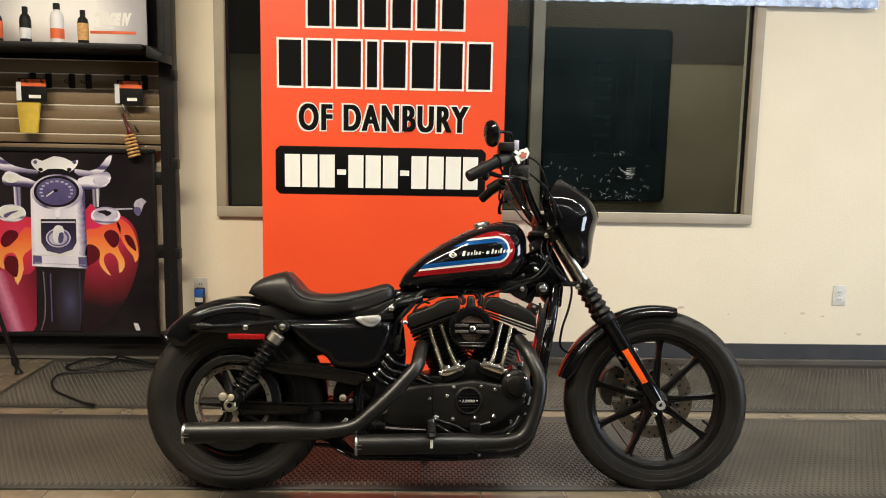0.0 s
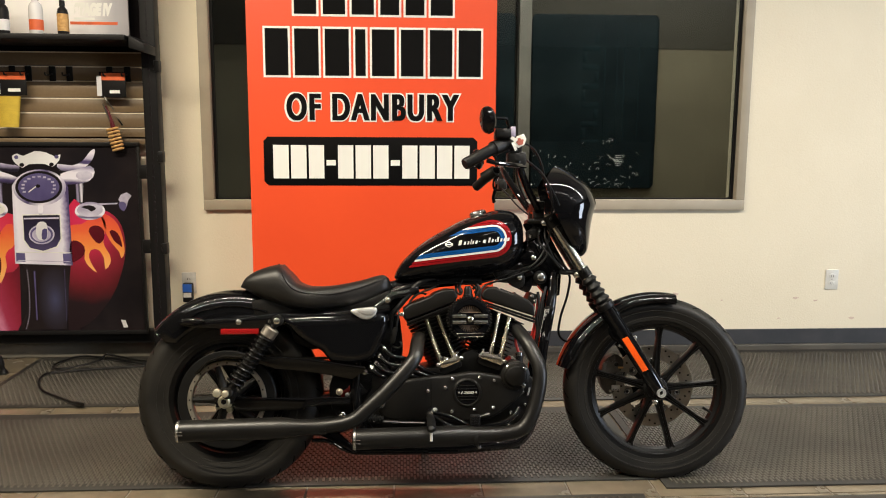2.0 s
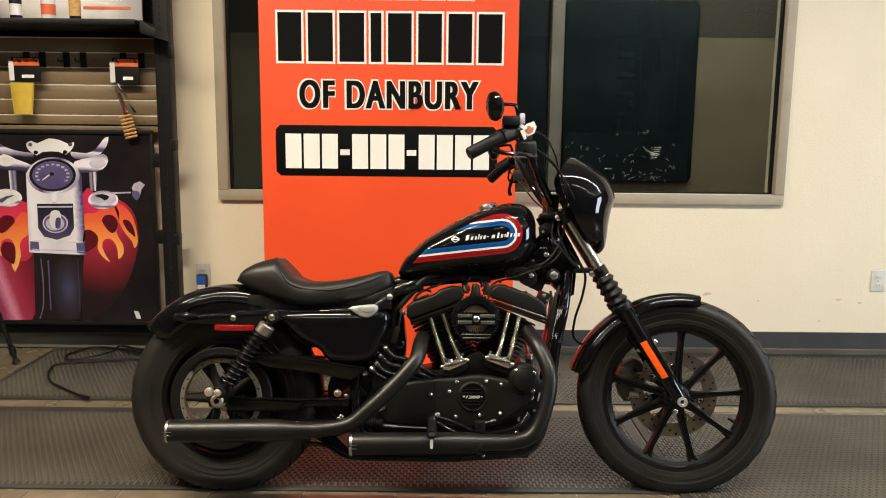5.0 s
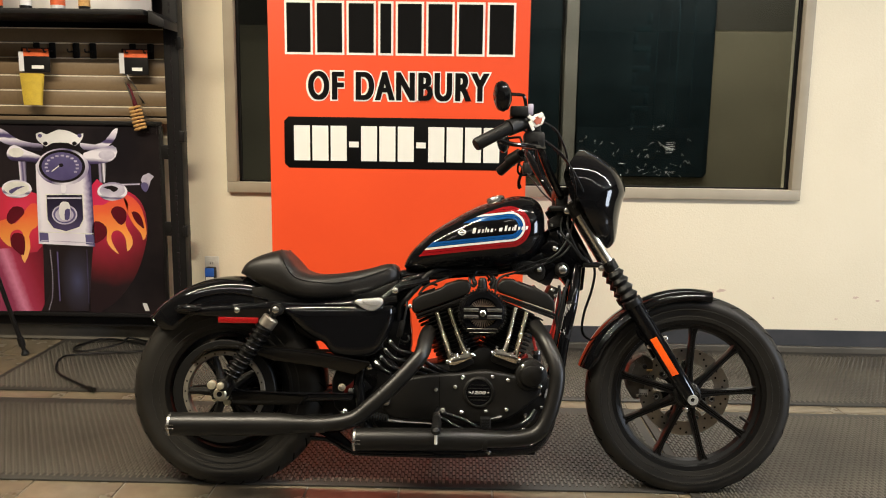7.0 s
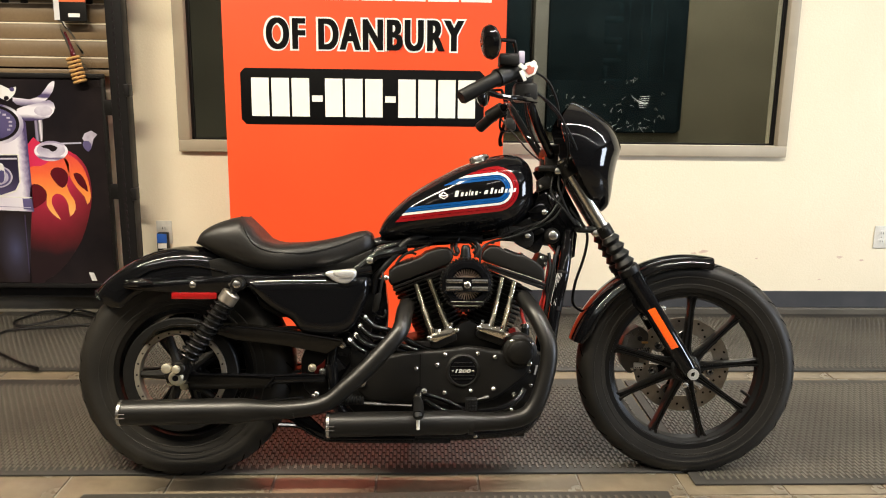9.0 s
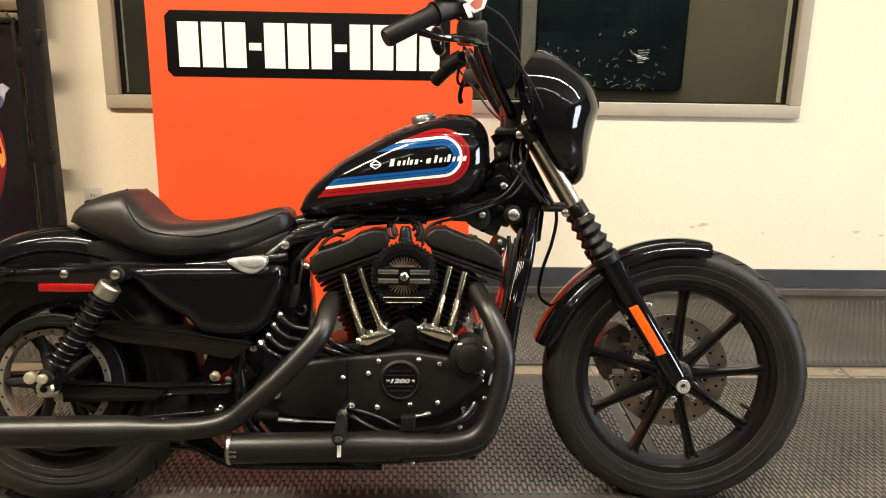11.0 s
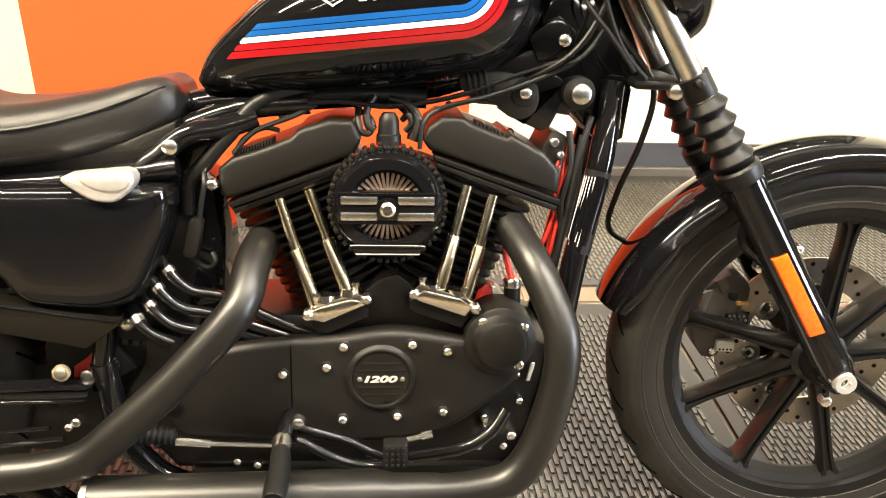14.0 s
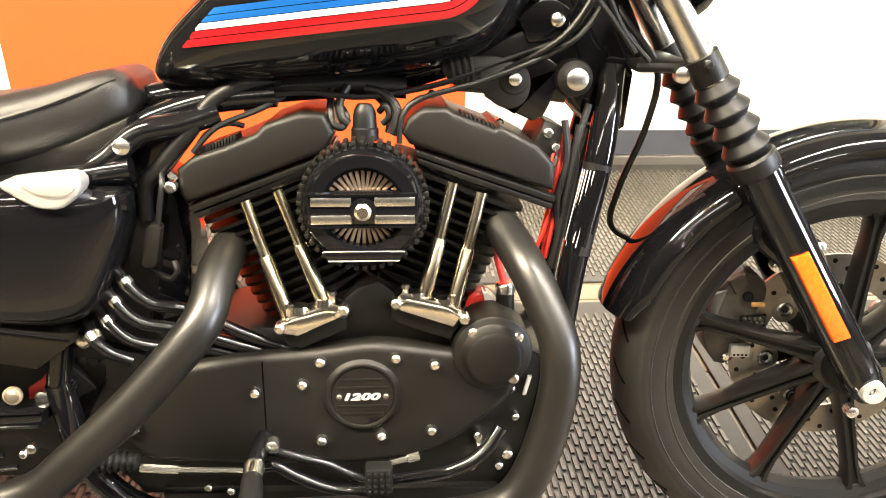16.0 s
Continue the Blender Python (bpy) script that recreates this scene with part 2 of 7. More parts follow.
def part(name, piece, mat, parent=None, label="", sharp=35, smooth=True):
    """Links one mesh object, under a thing or a part."""
    me = bpy.data.meshes.new(name)
    me.from_pydata([tuple(map(float, p)) for p in piece[0]], [], piece[1])
    bm = bmesh.new()
    bm.from_mesh(me)
    bmesh.ops.recalc_face_normals(bm, faces=bm.faces)
    bm.to_mesh(me)
    bm.free()
    me.materials.append(mat)
    if smooth:
        me.polygons.foreach_set("use_smooth", [True] * len(me.polygons))
        me.set_sharp_from_angle(angle=radians(sharp))
    ob = new(name, me)
    if parent:
        ob.parent = parent
    if label:
        ob["label"] = label
    return ob


def thing(name, label, category, loc=(0, 0, 0), rot=(0, 0, 0), group="", kind=""):
    ob = new(name)
    ob.location, ob.rotation_euler = loc, rot
    return tagged(ob, label, category, group, kind)


def box(x0, x1, y0, y1, z0, z1, b=0.0):
    """A box with chamfered edges."""
    b = min(b, (x1 - x0) / 2.01, (y1 - y0) / 2.01, (z1 - z0) / 2.01)
    if b <= 0:
        v = [(x, y, z) for x in (x0, x1) for y in (y0, y1) for z in (z0, z1)]
        return v, [(0, 1, 3, 2), (4, 6, 7, 5), (0, 4, 5, 1), (2, 3, 7, 6), (0, 2, 6, 4), (1, 5, 7, 3)]
    bm = bmesh.new()
    r = bmesh.ops.create_cube(bm, size=1)
    for p in r["verts"]:
        p.co = ((x0 + x1) / 2 + p.co.x * (x1 - x0), (y0 + y1) / 2 + p.co.y * (y1 - y0), (z0 + z1) / 2 + p.co.z * (z1 - z0))
    bmesh.ops.bevel(bm, geom=bm.edges[:], offset=b, segments=2, affect="EDGES", profile=0.5)
    bm.verts.index_update()
    out = [tuple(p.co) for p in bm.verts], [tuple(q.index for q in f.verts) for f in bm.faces]
    bm.free()
    return out


def smooth_line(pts, n=6, closed=False):
    """Catmull-Rom through the points."""
    P = [np.array(p, float) for p in pts]
    out, N = [], len(P)
    for i in range(N if closed else N - 1):
        if closed:
            a, b, c, d = P[i - 1], P[i], P[(i + 1) % N], P[(i + 2) % N]
        else:
            a, b, c, d = P[max(i - 1, 0)], P[i], P[i + 1], P[min(i + 2, N - 1)]
        for k in range(n):
            t = k / n
            out.append(0.5 * (2 * b + (c - a) * t + (2 * a - 5 * b + 4 * c - d) * t * t + (3 * b - a - 3 * c + d) * t**3))
    if not closed:
        out.append(P[-1])
    return out


def tube(pts, r, seg=12, n=6, cap=True, smooth=True):
    """A tube swept along a line; r is one radius or one for each given point."""
    pts = [np.array(p, float) for p in pts]
    rs = [r] * len(pts) if np.isscalar(r) else list(r)
    if smooth and len(pts) > 2:
        both = smooth_line([np.append(p, q) for p, q in zip(pts, rs)], n)
        pts, rs = [b[:3] for b in both], [b[3] for b in both]
    vs, fs = [], []
    t = [pts[min(i + 1, len(pts) - 1)] - pts[max(i - 1, 0)] for i in range(len(pts))]
    t = [q / (np.linalg.norm(q) + 1e-12) for q in t]
    up = np.array((0, 0, 1.0)) if abs(t[0][2]) < 0.9 else np.array((0, 1.0, 0))
    a = np.cross(t[0], up)
    a /= np.linalg.norm(a)
    for p, q, rad in zip(pts, t, rs):
        a = a - q * (a @ q)
        a /= np.linalg.norm(a)
        b = np.cross(q, a)
        for k in range(seg):
            w = 2 * math.pi * k / seg
            vs.append(tuple(p + rad * (math.cos(w) * a + math.sin(w) * b)))
    for i in range(len(pts) - 1):
        for k in range(seg):
            j = (k + 1) % seg
            fs.append((i * seg + k, i * seg + j, (i + 1) * seg + j, (i + 1) * seg + k))
    if cap:
        fs.append(tuple(range(seg))[::-1])
        fs.append(tuple((len(pts) - 1) * seg + k for k in range(seg)))
    return vs, fs


def lathe(profile, cx=0, cz=0, seg=48, closed=False):
    """Profile of (radius, y) turned about the y axis through (cx, cz)."""
    vs, fs, m = [], [], len(profile)
    for k in range(seg):
        w = 2 * math.pi * k / seg
        vs += [(cx + r * math.cos(w), y, cz + r * math.sin(w)) for r, y in profile]
    for k in range(seg):
        j = (k + 1) % seg
        for i in range(m if closed else m - 1):
            ii = (i + 1) % m
            fs.append((k * m + i, k * m + ii, j * m + ii, j * m + i))
    return vs, fs


def prism(outline, y0, y1, b=0.004, smooth=0, n_b=2):
    """A plate: outline in x and z, from y0 (near face, rounded edge) back to y1."""
    pts = [np.array(p, float) for p in (smooth_line(outline, smooth, True) if smooth else outline)]
    area = sum(p[0] * q[1] - q[0] * p[1] for p, q in zip(pts, pts[1:] + pts[:1]))
    if area < 0:
        pts = pts[::-1]
    N = len(pts)
    nrm = []
    for i in range(N):
        e1, e2 = pts[i] - pts[i - 1], pts[(i + 1) % N] - pts[i]
        n1 = np.array((-e1[1], e1[0])) / (np.linalg.norm(e1) + 1e-9)
        n2 = np.array((-e2[1], e2[0])) / (np.linalg.norm(e2) + 1e-9)
        s = n1 + n2
        nrm.append(s / max(0.6, s @ s / 2))
    rings = []
    sgn = 1 if y1 > y0 else -1
    for k in range(n_b + 1):
        w = math.pi / 2 * k / n_b
        rings.append(([p + q * b * (1 - math.sin(w)) for p, q in zip(pts, nrm)], y0 + sgn * b * (1 - math.cos(w))))
    rings.append((pts, y1))
    vs, fs = [], []
    for ring, y in rings:
        vs += [(p[0], y, p[1]) for p in ring]
    for i in range(len(rings) - 1):
        for k in range(N):
            j = (k + 1) % N
            fs.append((i * N + k, i * N + j, (i + 1) * N + j, (i + 1) * N + k))
    fs.append(tuple(range(N)))
    fs.append(tuple((len(rings) - 1) * N + k for k in range(N))[::-1])
    return vs, fs


def loft(rings, caps=True, closed=True):
    vs, fs, N = [p for r in rings for p in r], [], len(rings[0])
    for i in range(len(rings) - 1):
        for k in range(N if closed else N - 1):
            j = (k + 1) % N
            fs.append((i * N + k, i * N + j, (i + 1) * N + j, (i + 1) * N + k))
    if caps:
        fs.append(tuple(range(N))[::-1])
        fs.append(tuple((len(rings) - 1) * N + k for k in range(N)))
    return vs, fs


def ease(x, xs, ys):
    """A smooth curve through the points that never overshoots them."""
    xs, ys = np.array(xs, float), np.array(ys, float)
    if x <= xs[0] or x >= xs[-1]:
        return float(ys[0] if x <= xs[0] else ys[-1])
    h, d = np.diff(xs), np.diff(ys) / np.diff(xs)
    m = np.zeros(len(xs))
    m[0], m[-1] = d[0], d[-1]
    for i in range(1, len(xs) - 1):
        if d[i - 1] * d[i] > 0:
            m[i] = 2 * d[i - 1] * d[i] / (d[i - 1] + d[i])
    i = min(int(np.searchsorted(xs, x, "right")) - 1, len(h) - 1)
    t = (x - xs[i]) / h[i]
    return float(ys[i] * (1 + 2 * t) * (1 - t) ** 2 + m[i] * h[i] * t * (1 - t) ** 2 + ys[i + 1] * t * t * (3 - 2 * t) + m[i + 1] * h[i] * t * t * (t - 1))


def letters(body, size, mat, parent, name, m, width=0.0, shear=0.0, thick=0.0006, bold=0.0, gap=1.0, heavy=0.0):
    """Raised writing as one mesh, at the pose m (x along the line, y up, z out of the face)."""
    cu = bpy.data.curves.new(name, "FONT")
    cu.body, cu.size, cu.extrude, cu.shear, cu.align_x, cu.offset, cu.space_character = body, size, thick, shear, "LEFT", bold, gap
    tmp = new(name, cu)
    bpy.context.view_layer.update()
    me = bpy.data.meshes.new_from_object(tmp.evaluated_get(bpy.context.evaluated_depsgraph_get()))
    bpy.data.objects.remove(tmp)
    xs = [v.co.x for v in me.vertices]
    k = width / (max(xs) - min(xs)) if width else 1.0
    x0 = min(xs)
    shifts = [(0, 0)] if not heavy else [(-heavy, 0.0), (0, 0.0002), (heavy, 0.0004)]
    glyphs = [(tuple(m @ Vector(((v.co.x - x0) * k + dx, v.co.y, v.co.z + dz))), v.index) for dx, dz in shifts for v in me.vertices]
    count = len(me.vertices)
    faces = [tuple(i + count * j for i in p.vertices) for j in range(len(shifts)) for p in me.polygons]
    me = bpy.data.meshes.new(name)
    me.from_pydata([g[0] for g in glyphs], [], faces)
    me.materials.append(mat)
    ob = new(name, me)
    ob.parent = parent
    return ob


FACE_NEAR = pose(0, 0, 0, 90, 0, 0)  # writing that faces -y


# ---------------------------------------------------------------- the room
WALL_Y = 4.43
X0, X1, YB, CEIL_Z = -5.5, 6.5, -8.0, 3.0


def structure(name, piece, mat, label="", smooth=False):
    return tagged(part(name, piece, mat, smooth=smooth), label, name.rsplit("_", 1)[0] if name[-1].isdigit() else name, kind="structure")


WX0, WX1, WZ0, WZ1 = -1.085, 1.785, 0.866, 2.30
structure("wall_north", join([
    box(X0, WX0 - 0.02, WALL_Y, WALL_Y + 0.16, 0, CEIL_Z), box(WX1 + 0.02, X1, WALL_Y, WALL_Y + 0.16, 0, CEIL_Z),
    box(WX0 - 0.02, WX1 + 0.02, WALL_Y, WALL_Y + 0.16, 0, WZ0 - 0.02), box(WX0 - 0.02, WX1 + 0.02, WALL_Y, WALL_Y + 0.16, WZ1 + 0.02, CEIL_Z)]),
    CREAM, "cream painted interior wall with scuffs behind the motorcycle")
structure("wall_south", box(X0, X1, YB - 0.1, YB, 0, CEIL_Z), PLAIN_WALL, "plain painted wall")
structure("wall_west", box(X0 - 0.1, X0, YB, WALL_Y + 0.16, 0, CEIL_Z), PLAIN_WALL, "plain painted wall")
structure("wall_east", join([box(X1, X1 + 0.1, YB, -0.8, 0, CEIL_Z), box(X1, X1 + 0.1, 1.6, WALL_Y + 0.16, 0, CEIL_Z), box(X1, X1 + 0.1, -0.8, 1.6, 0, 0.7), box(X1, X1 + 0.1, -0.8, 1.6, 2.4, CEIL_Z)]), PLAIN_WALL, "plain painted wall with a shop window opening")
structure("ceiling", box(X0, X1, YB, WALL_Y + 0.16, CEIL_Z, CEIL_Z + 0.1), CEIL, "white ceiling")
structure("baseboard", box(-1.28, X1, WALL_Y - 0.008, WALL_Y - 0.0005, 0.032, 0.12, 0.002), DARK_BASE, "dark grey vinyl baseboard along the wall")
structure("trim", box(-1.28, X1, WALL_Y - 0.02, WALL_Y - 0.0005, -0.006, 0.032, 0.006), MAT_RIB, "grey rubber edge strip under the baseboard")
floor = structure("floor", box(X0, X1, YB, WALL_Y + 0.16, -0.2, -0.0095), GROUT, "tan ceramic tile floor with grout joints")

# the window in the wall and the dim room behind it
win = tagged(new("window_1"), "wide interior window with a taupe frame onto a dim room", "window", kind="structure")
for nm, pc in (("window_frame", box(WX0 - 0.055, WX1 + 0.05, WALL_Y - 0.03, WALL_Y + 0.06, WZ0 - 0.055, WZ0, 0.004)),
               ("window_frame", box(WX0 - 0.055, WX1 + 0.05, WALL_Y - 0.03, WALL_Y + 0.06, WZ1, WZ1 + 0.055, 0.004)),
               ("window_frame", box(WX0 - 0.055, WX0, WALL_Y - 0.029, WALL_Y + 0.059, WZ0, WZ1, 0.004)),
               ("window_frame", box(WX1, WX1 + 0.05, WALL_Y - 0.029, WALL_Y + 0.059, WZ0, WZ1, 0.004))):
    part(nm, pc, FRAME_TAUPE, win)
for pc in (box(WX0, WX1, WALL_Y + 0.014, WALL_Y + 0.04, WZ0, WZ0 + 0.008), box(WX0, WX0 + 0.013, WALL_Y + 0.014, WALL_Y + 0.04, WZ0, WZ1), box(WX1 - 0.013, WX1, WALL_Y + 0.014, WALL_Y + 0.04, WZ0, WZ1)):
    part("gasket", pc, FIX_BLACK, win)
pane = part("pane", box(WX0, WX1, WALL_Y + 0.022, WALL_Y + 0.028, WZ0, WZ1), GLASS, win, "dark clear glass pane", smooth=False)
pane.visible_shadow = False
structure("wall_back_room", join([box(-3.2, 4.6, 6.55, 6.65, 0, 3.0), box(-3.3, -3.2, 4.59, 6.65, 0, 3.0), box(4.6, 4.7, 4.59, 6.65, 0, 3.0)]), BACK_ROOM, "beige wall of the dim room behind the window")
structure("floor_back_room", box(-3.2, 4.6, 4.59, 6.55, -0.1, 0.0), GROUT, "grey floor of the dim room")
structure("ceiling_back_room", box(-3.2, 4.6, 4.59, 6.55, 2.98, 3.08), CEIL, "ceiling of the dim room")


def dark_panel(x0, x1, z0, z1, cols):
    ob = thing("glazed_panel", "dark glazed panel with rounded corners in a dim room", "panel", group="dark panels behind the window")
    r = 0.03
    o = [(x0, z0 + r), (x0 + r, z0), (x1 - r, z0), (x1, z0 + r), (x1, z1 - r), (x1 - r, z1), (x0 + r, z1), (x0, z1 - r)]
    part("sheet", prism(o, 6.52, 6.55, 0.006), NIGHT, ob)
    for bx0, bx1, bz0, bz1 in cols:
        part("print_block", box(bx0, bx1, 6.5188, 6.521, bz0, bz1, 0.0008), TEAL_PRINT, ob)
    return ob


dark_panel(0.975, 2.0, 0.78, 2.165, [(1.385, 1.52, 1.13 + 0.15 * k, 1.175 + 0.15 * k) for k in range(6)] + [(1.385, 1.42, 1.19 + 0.30 * k, 1.27 + 0.30 * k) for k in range(3)] + [(1.485, 1.52, 1.34 + 0.30 * k, 1.42 + 0.30 * k) for k in range(3)] + [(1.56, 1.572, 1.0, 2.1), (1.66, 1.668, 1.0, 2.05), (1.72, 1.735, 1.0, 2.1), (1.84, 1.85, 0.95, 2.1)])
dark_panel(-0.1, 0.84, 0.78, 2.165, [])

# bright bits on a made-up rack, standing for chrome reflections in the pane
rng = random.Random(5)
rack = thing("glint_rack", "made-up dark rack of small glints that stand for reflections in the window", "rack")
part("stand", box(0.95, 1.97, 6.2, 6.50, 0.0, 0.70, 0.02), NIGHT, rack)
part("board", box(0.98, 1.95, 6.470, 6.510, 0.79, 1.16), NIGHT, rack, smooth=False)
for q in range(56):
    a, z = rng.uniform(0.98, 1.86), 0.80 + 0.38 * rng.random() ** 1.8
    part("reflected_glint", tube([(a, 6.462, z), (a + rng.uniform(-0.010, 0.022), 6.462, z + rng.uniform(-0.006, 0.022)), (a + rng.uniform(-0.012, 0.050), 6.462, z + rng.uniform(-0.020, 0.030))], rng.uniform(0.0009, 0.0024), 6, n=3), BADGE, rack)
for q in range(6):  # a small fan of thin bright bars, more of the reflected glints
    part("reflected_glint", tube([(1.60 + 0.012 * q, 6.462, 1.06 - 0.012 * q), (1.625 + 0.022 * q, 6.462, 1.02 - 0.004 * q)], 0.0022, 6, smooth=False), BADGE, rack)
    part("reflected_glint", tube([(1.66, 6.462, 1.05 - 0.016 * q), (1.74 - 0.006 * q, 6.462, 1.056 - 0.016 * q)], 0.0020, 6, smooth=False), BADGE, rack)
# thin sheet laid over the upper back wall to make it darker there
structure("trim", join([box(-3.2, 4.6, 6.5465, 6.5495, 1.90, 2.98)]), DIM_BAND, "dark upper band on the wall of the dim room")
structure("trim", box(0.868, 0.965, 6.50, 6.55, 0, 2.98, 0.004), DOOR_GREY, "pale grey post between the dark panels")
structure("trim", box(0.846, 0.856, 6.525, 6.55, 0, 2.98, 0.002), FIX_BLACK, "dark gap beside the pale post")

# scuffs left on the paint behind the front wheel
SCUFF = material("wall_scuff", (0.62, 0.46, 0.36), 0.8, second=(0.70, 0.57, 0.44), scale=60)
rng = random.Random(11)
north = bpy.data.objects["wall_north"]
for sx, sz, half in ((1.472, 0.325, 0.028), (1.424, 0.314, 0.018), (2.181, 0.300, 0.020), (2.299, 0.284, 0.014), (2.524, 0.18, 0.020), (2.091, 0.182, 0.012), (1.75, 0.29, 0.008)):
    blot = [(sx + half * math.cos(a) * rng.uniform(0.55, 1.1), sz + half * 0.45 * math.sin(a) * rng.uniform(0.4, 1.1)) for a in np.linspace(0, 2 * math.pi, 14)[:-1]]
    part("scuff", prism(blot, WALL_Y - 0.0006, WALL_Y + 0.001, 0.0002), SCUFF, north, "pinkish rub mark on the paint", smooth=False)

# blue foil strip hanging over the window's top edge
foil = thing("foil_garland", "crumpled silver-blue foil strip hung along the top of the window", "decoration")
rows, N = [], 120
for j in range(4):
    rows.append([(0.36 + 2.08 * k / N, WALL_Y - 0.045 - 0.006 * math.sin(k * 1.7 + j) - 0.004 * (j % 2), 2.14 - 0.047 * j + (0.008 * noise.noise((k * 0.35, j, 0)) if j == 3 else 0)) for k in range(N + 1)])
front = loft(rows, caps=False, closed=False)
part("strip", join([front, moved(front, Matrix.Translation((0, 0.012, 0)))]), BLUE_FOIL, foil)


def outlet(x, z, plug=False):
    ob = thing("wall_outlet", "white duplex wall outlet with cover plate" if not plug else "white duplex wall outlet with a blue plugged adapter", "outlet", group="wall outlets")
    y = WALL_Y
    part("plate", box(x - 0.038, x + 0.038, y - 0.007, y - 0.0005, z - 0.058, z + 0.058, 0.003), WHITE_PLASTIC, ob)
    for dz in (-0.021, 0.021):
        s = part("socket", prism([(x - 0.017, z + dz - 0.010), (x + 0.017, z + dz - 0.010), (x + 0.017, z + dz + 0.010), (x, z + dz + 0.015), (x - 0.017, z + dz + 0.010)], y - 0.0095, y - 0.006, 0.001), WHITE_PLASTIC, ob)
        for dx in (-0.006, 0.006):
            part("slot", box(x + dx - 0.0012, x + dx + 0.0012, y - 0.0101, y - 0.009, z + dz - 0.005, z + dz + 0.005), FIX_BLACK, s)
    part("screw", lathe([(0, y - 0.0085), (0.003, y - 0.0085), (0.003, y - 0.006)], x, z, 10), BOLT, ob)
    if plug:
        a = part("adapter", box(x - 0.026, x + 0.026, y - 0.05, y - 0.010, z - 0.100, z + 0.004, 0.006), FIX_BLACK, ob, "black and blue plug-in adapter with white label")
        part("blue_top", box(x - 0.024, x + 0.024, y - 0.0525, y - 0.045, z - 0.044, z + 0.001, 0.002), BLUE_PLASTIC, a)
        part("label", box(x - 0.021, x + 0.021, y - 0.0515, y - 0.0495, z - 0.072, z - 0.047), WHITE_PLASTIC, a)
    return ob


outlet(2.385, 0.407)
outlet(-1.241, 0.408, True)

# ---------------------------------------------------------------- banner on its stand
banner = thing("banner", "tall red-orange vinyl banner with black and white print", "banner")
BANNER_K = 1.0179
banner.scale, banner.location = (BANNER_K,) * 3, (0.0, 0.0, 1.24 * (1 - BANNER_K))
BY = 3.91
part("sheet", box(-0.797, 0.372, BY, BY + 0.003, 0.07, 2.12), BANNER_RED, banner)
part("base", box(-0.81, 0.385, BY - 0.06, BY + 0.10, 0.025, 0.08, 0.012), ALU, banner, "aluminium cassette base")
part("pole", tube([(-0.21, BY + 0.04, 0.07), (-0.21, BY + 0.04, 2.13)], 0.011, 12), ALU, banner)
part("top_rail", box(-0.80, 0.375, BY - 0.012, BY + 0.016, 2.12, 2.15, 0.004), ALU, banner)


def sign_bar(x0, x1, z0, z1, edge=0.013):
    """A plain bar in black with a white border, standing for one character."""
    w = part("character_border", box(x0 - edge, x1 + edge, BY - 0.0022, BY - 0.0002, z0 - edge, z1 + edge), WHITE_INK, banner, smooth=False)
    part("character_bar", box(x0, x1, BY - 0.0034, BY - 0.0024, z0, z1), BLACK_INK, w, smooth=False)


def bar_row(x0, x1, z0, z1, widths, gap, edge):
    k = (x1 - x0 - gap * (len(widths) - 1)) / sum(widths)
    x = x0
    for w in widths:
        sign_bar(x, x + w * k, z0, z1, edge)
        x += w * k + gap


bar_row(-0.575, 0.163, 1.772, 2.0, [1, 1, 1, 0.85, 0.85, 1], 0.030, 0.010)
bar_row(-0.712, 0.298, 1.492, 1.706, [1, 1.05, 1.05, 0.45, 1, 1, 1, 1], 0.030, 0.010)
letters("OF DANBURY", 0.172, WHITE_INK, banner, "town_border", pose(-0.623, BY - 0.0012, 1.288) @ FACE_NEAR, width=0.824, bold=0.0095, gap=1.2, heavy=0.0065)
letters("OF DANBURY", 0.172, BLACK_INK, banner, "town_name", pose(-0.615, BY - 0.0028, 1.288) @ FACE_NEAR, width=0.808, bold=0.0030, gap=1.2, heavy=0.0045)
box_r = 0.02
part("number_panel", prism([(-0.731, 0.976 + box_r), (-0.731 + box_r, 0.976), (0.286 - box_r, 0.976), (0.286, 0.976 + box_r), (0.286, 1.207 - box_r), (0.286 - box_r, 1.207), (-0.731 + box_r, 1.207), (-0.731, 1.207 - box_r)], BY - 0.002, BY - 0.0003, 0.0005), BLACK_INK, banner, "black number panel")
x = -0.687
for ch in "ddd-ddd-dddd":
    w = 0.073 if ch == "d" else 0.044
    z0, z1 = (1.010, 1.168) if ch == "d" else (1.072, 1.098)
    part("number_bar", box(x, x + w, BY - 0.0036, BY - 0.0024, z0, z1), WHITE_INK, banner, smooth=False)
    x += w + 0.0107

# ---------------------------------------------------------------- slatwall display
FX1 = -1.30
unit = thing("display_unit", "black steel shop display unit with brown slatwall back panel", "display unit")
FY = 4.34
for nm, pc in (("upright", box(-1.372, FX1, 4.20, 4.28, 0.0, 2.9, 0.004)), ("upright", box(-3.47, -3.40, 4.20, 4.28, 0.0, 2.9, 0.004))):
    up = part(nm, pc, FIX_BLACK, unit, "black slotted steel upright")
for k in range(56):
    z = 0.12 + k * 0.032
    part("slot", box(-1.343, -1.333, 4.1985, 4.2005, z, z + 0.018), DARK_PRINT, unit, smooth=False)
for z in (0.63, 1.02):
    part("hanger", box(-1.432, -1.372, 4.27, 4.30, z - 0.035, z + 0.035, 0.003), FIX_BLACK, unit)
for z in (0.63, 1.1, 1.55):
    part("clip", box(-1.31, -1.285, 4.19, 4.24, z - 0.028, z + 0.028, 0.004), FIX_BLACK, unit)
part("base_rail", box(-3.40, -1.372, 4.335, 4.40, 0.098, 0.165, 0.004), FIX_BLACK, unit)
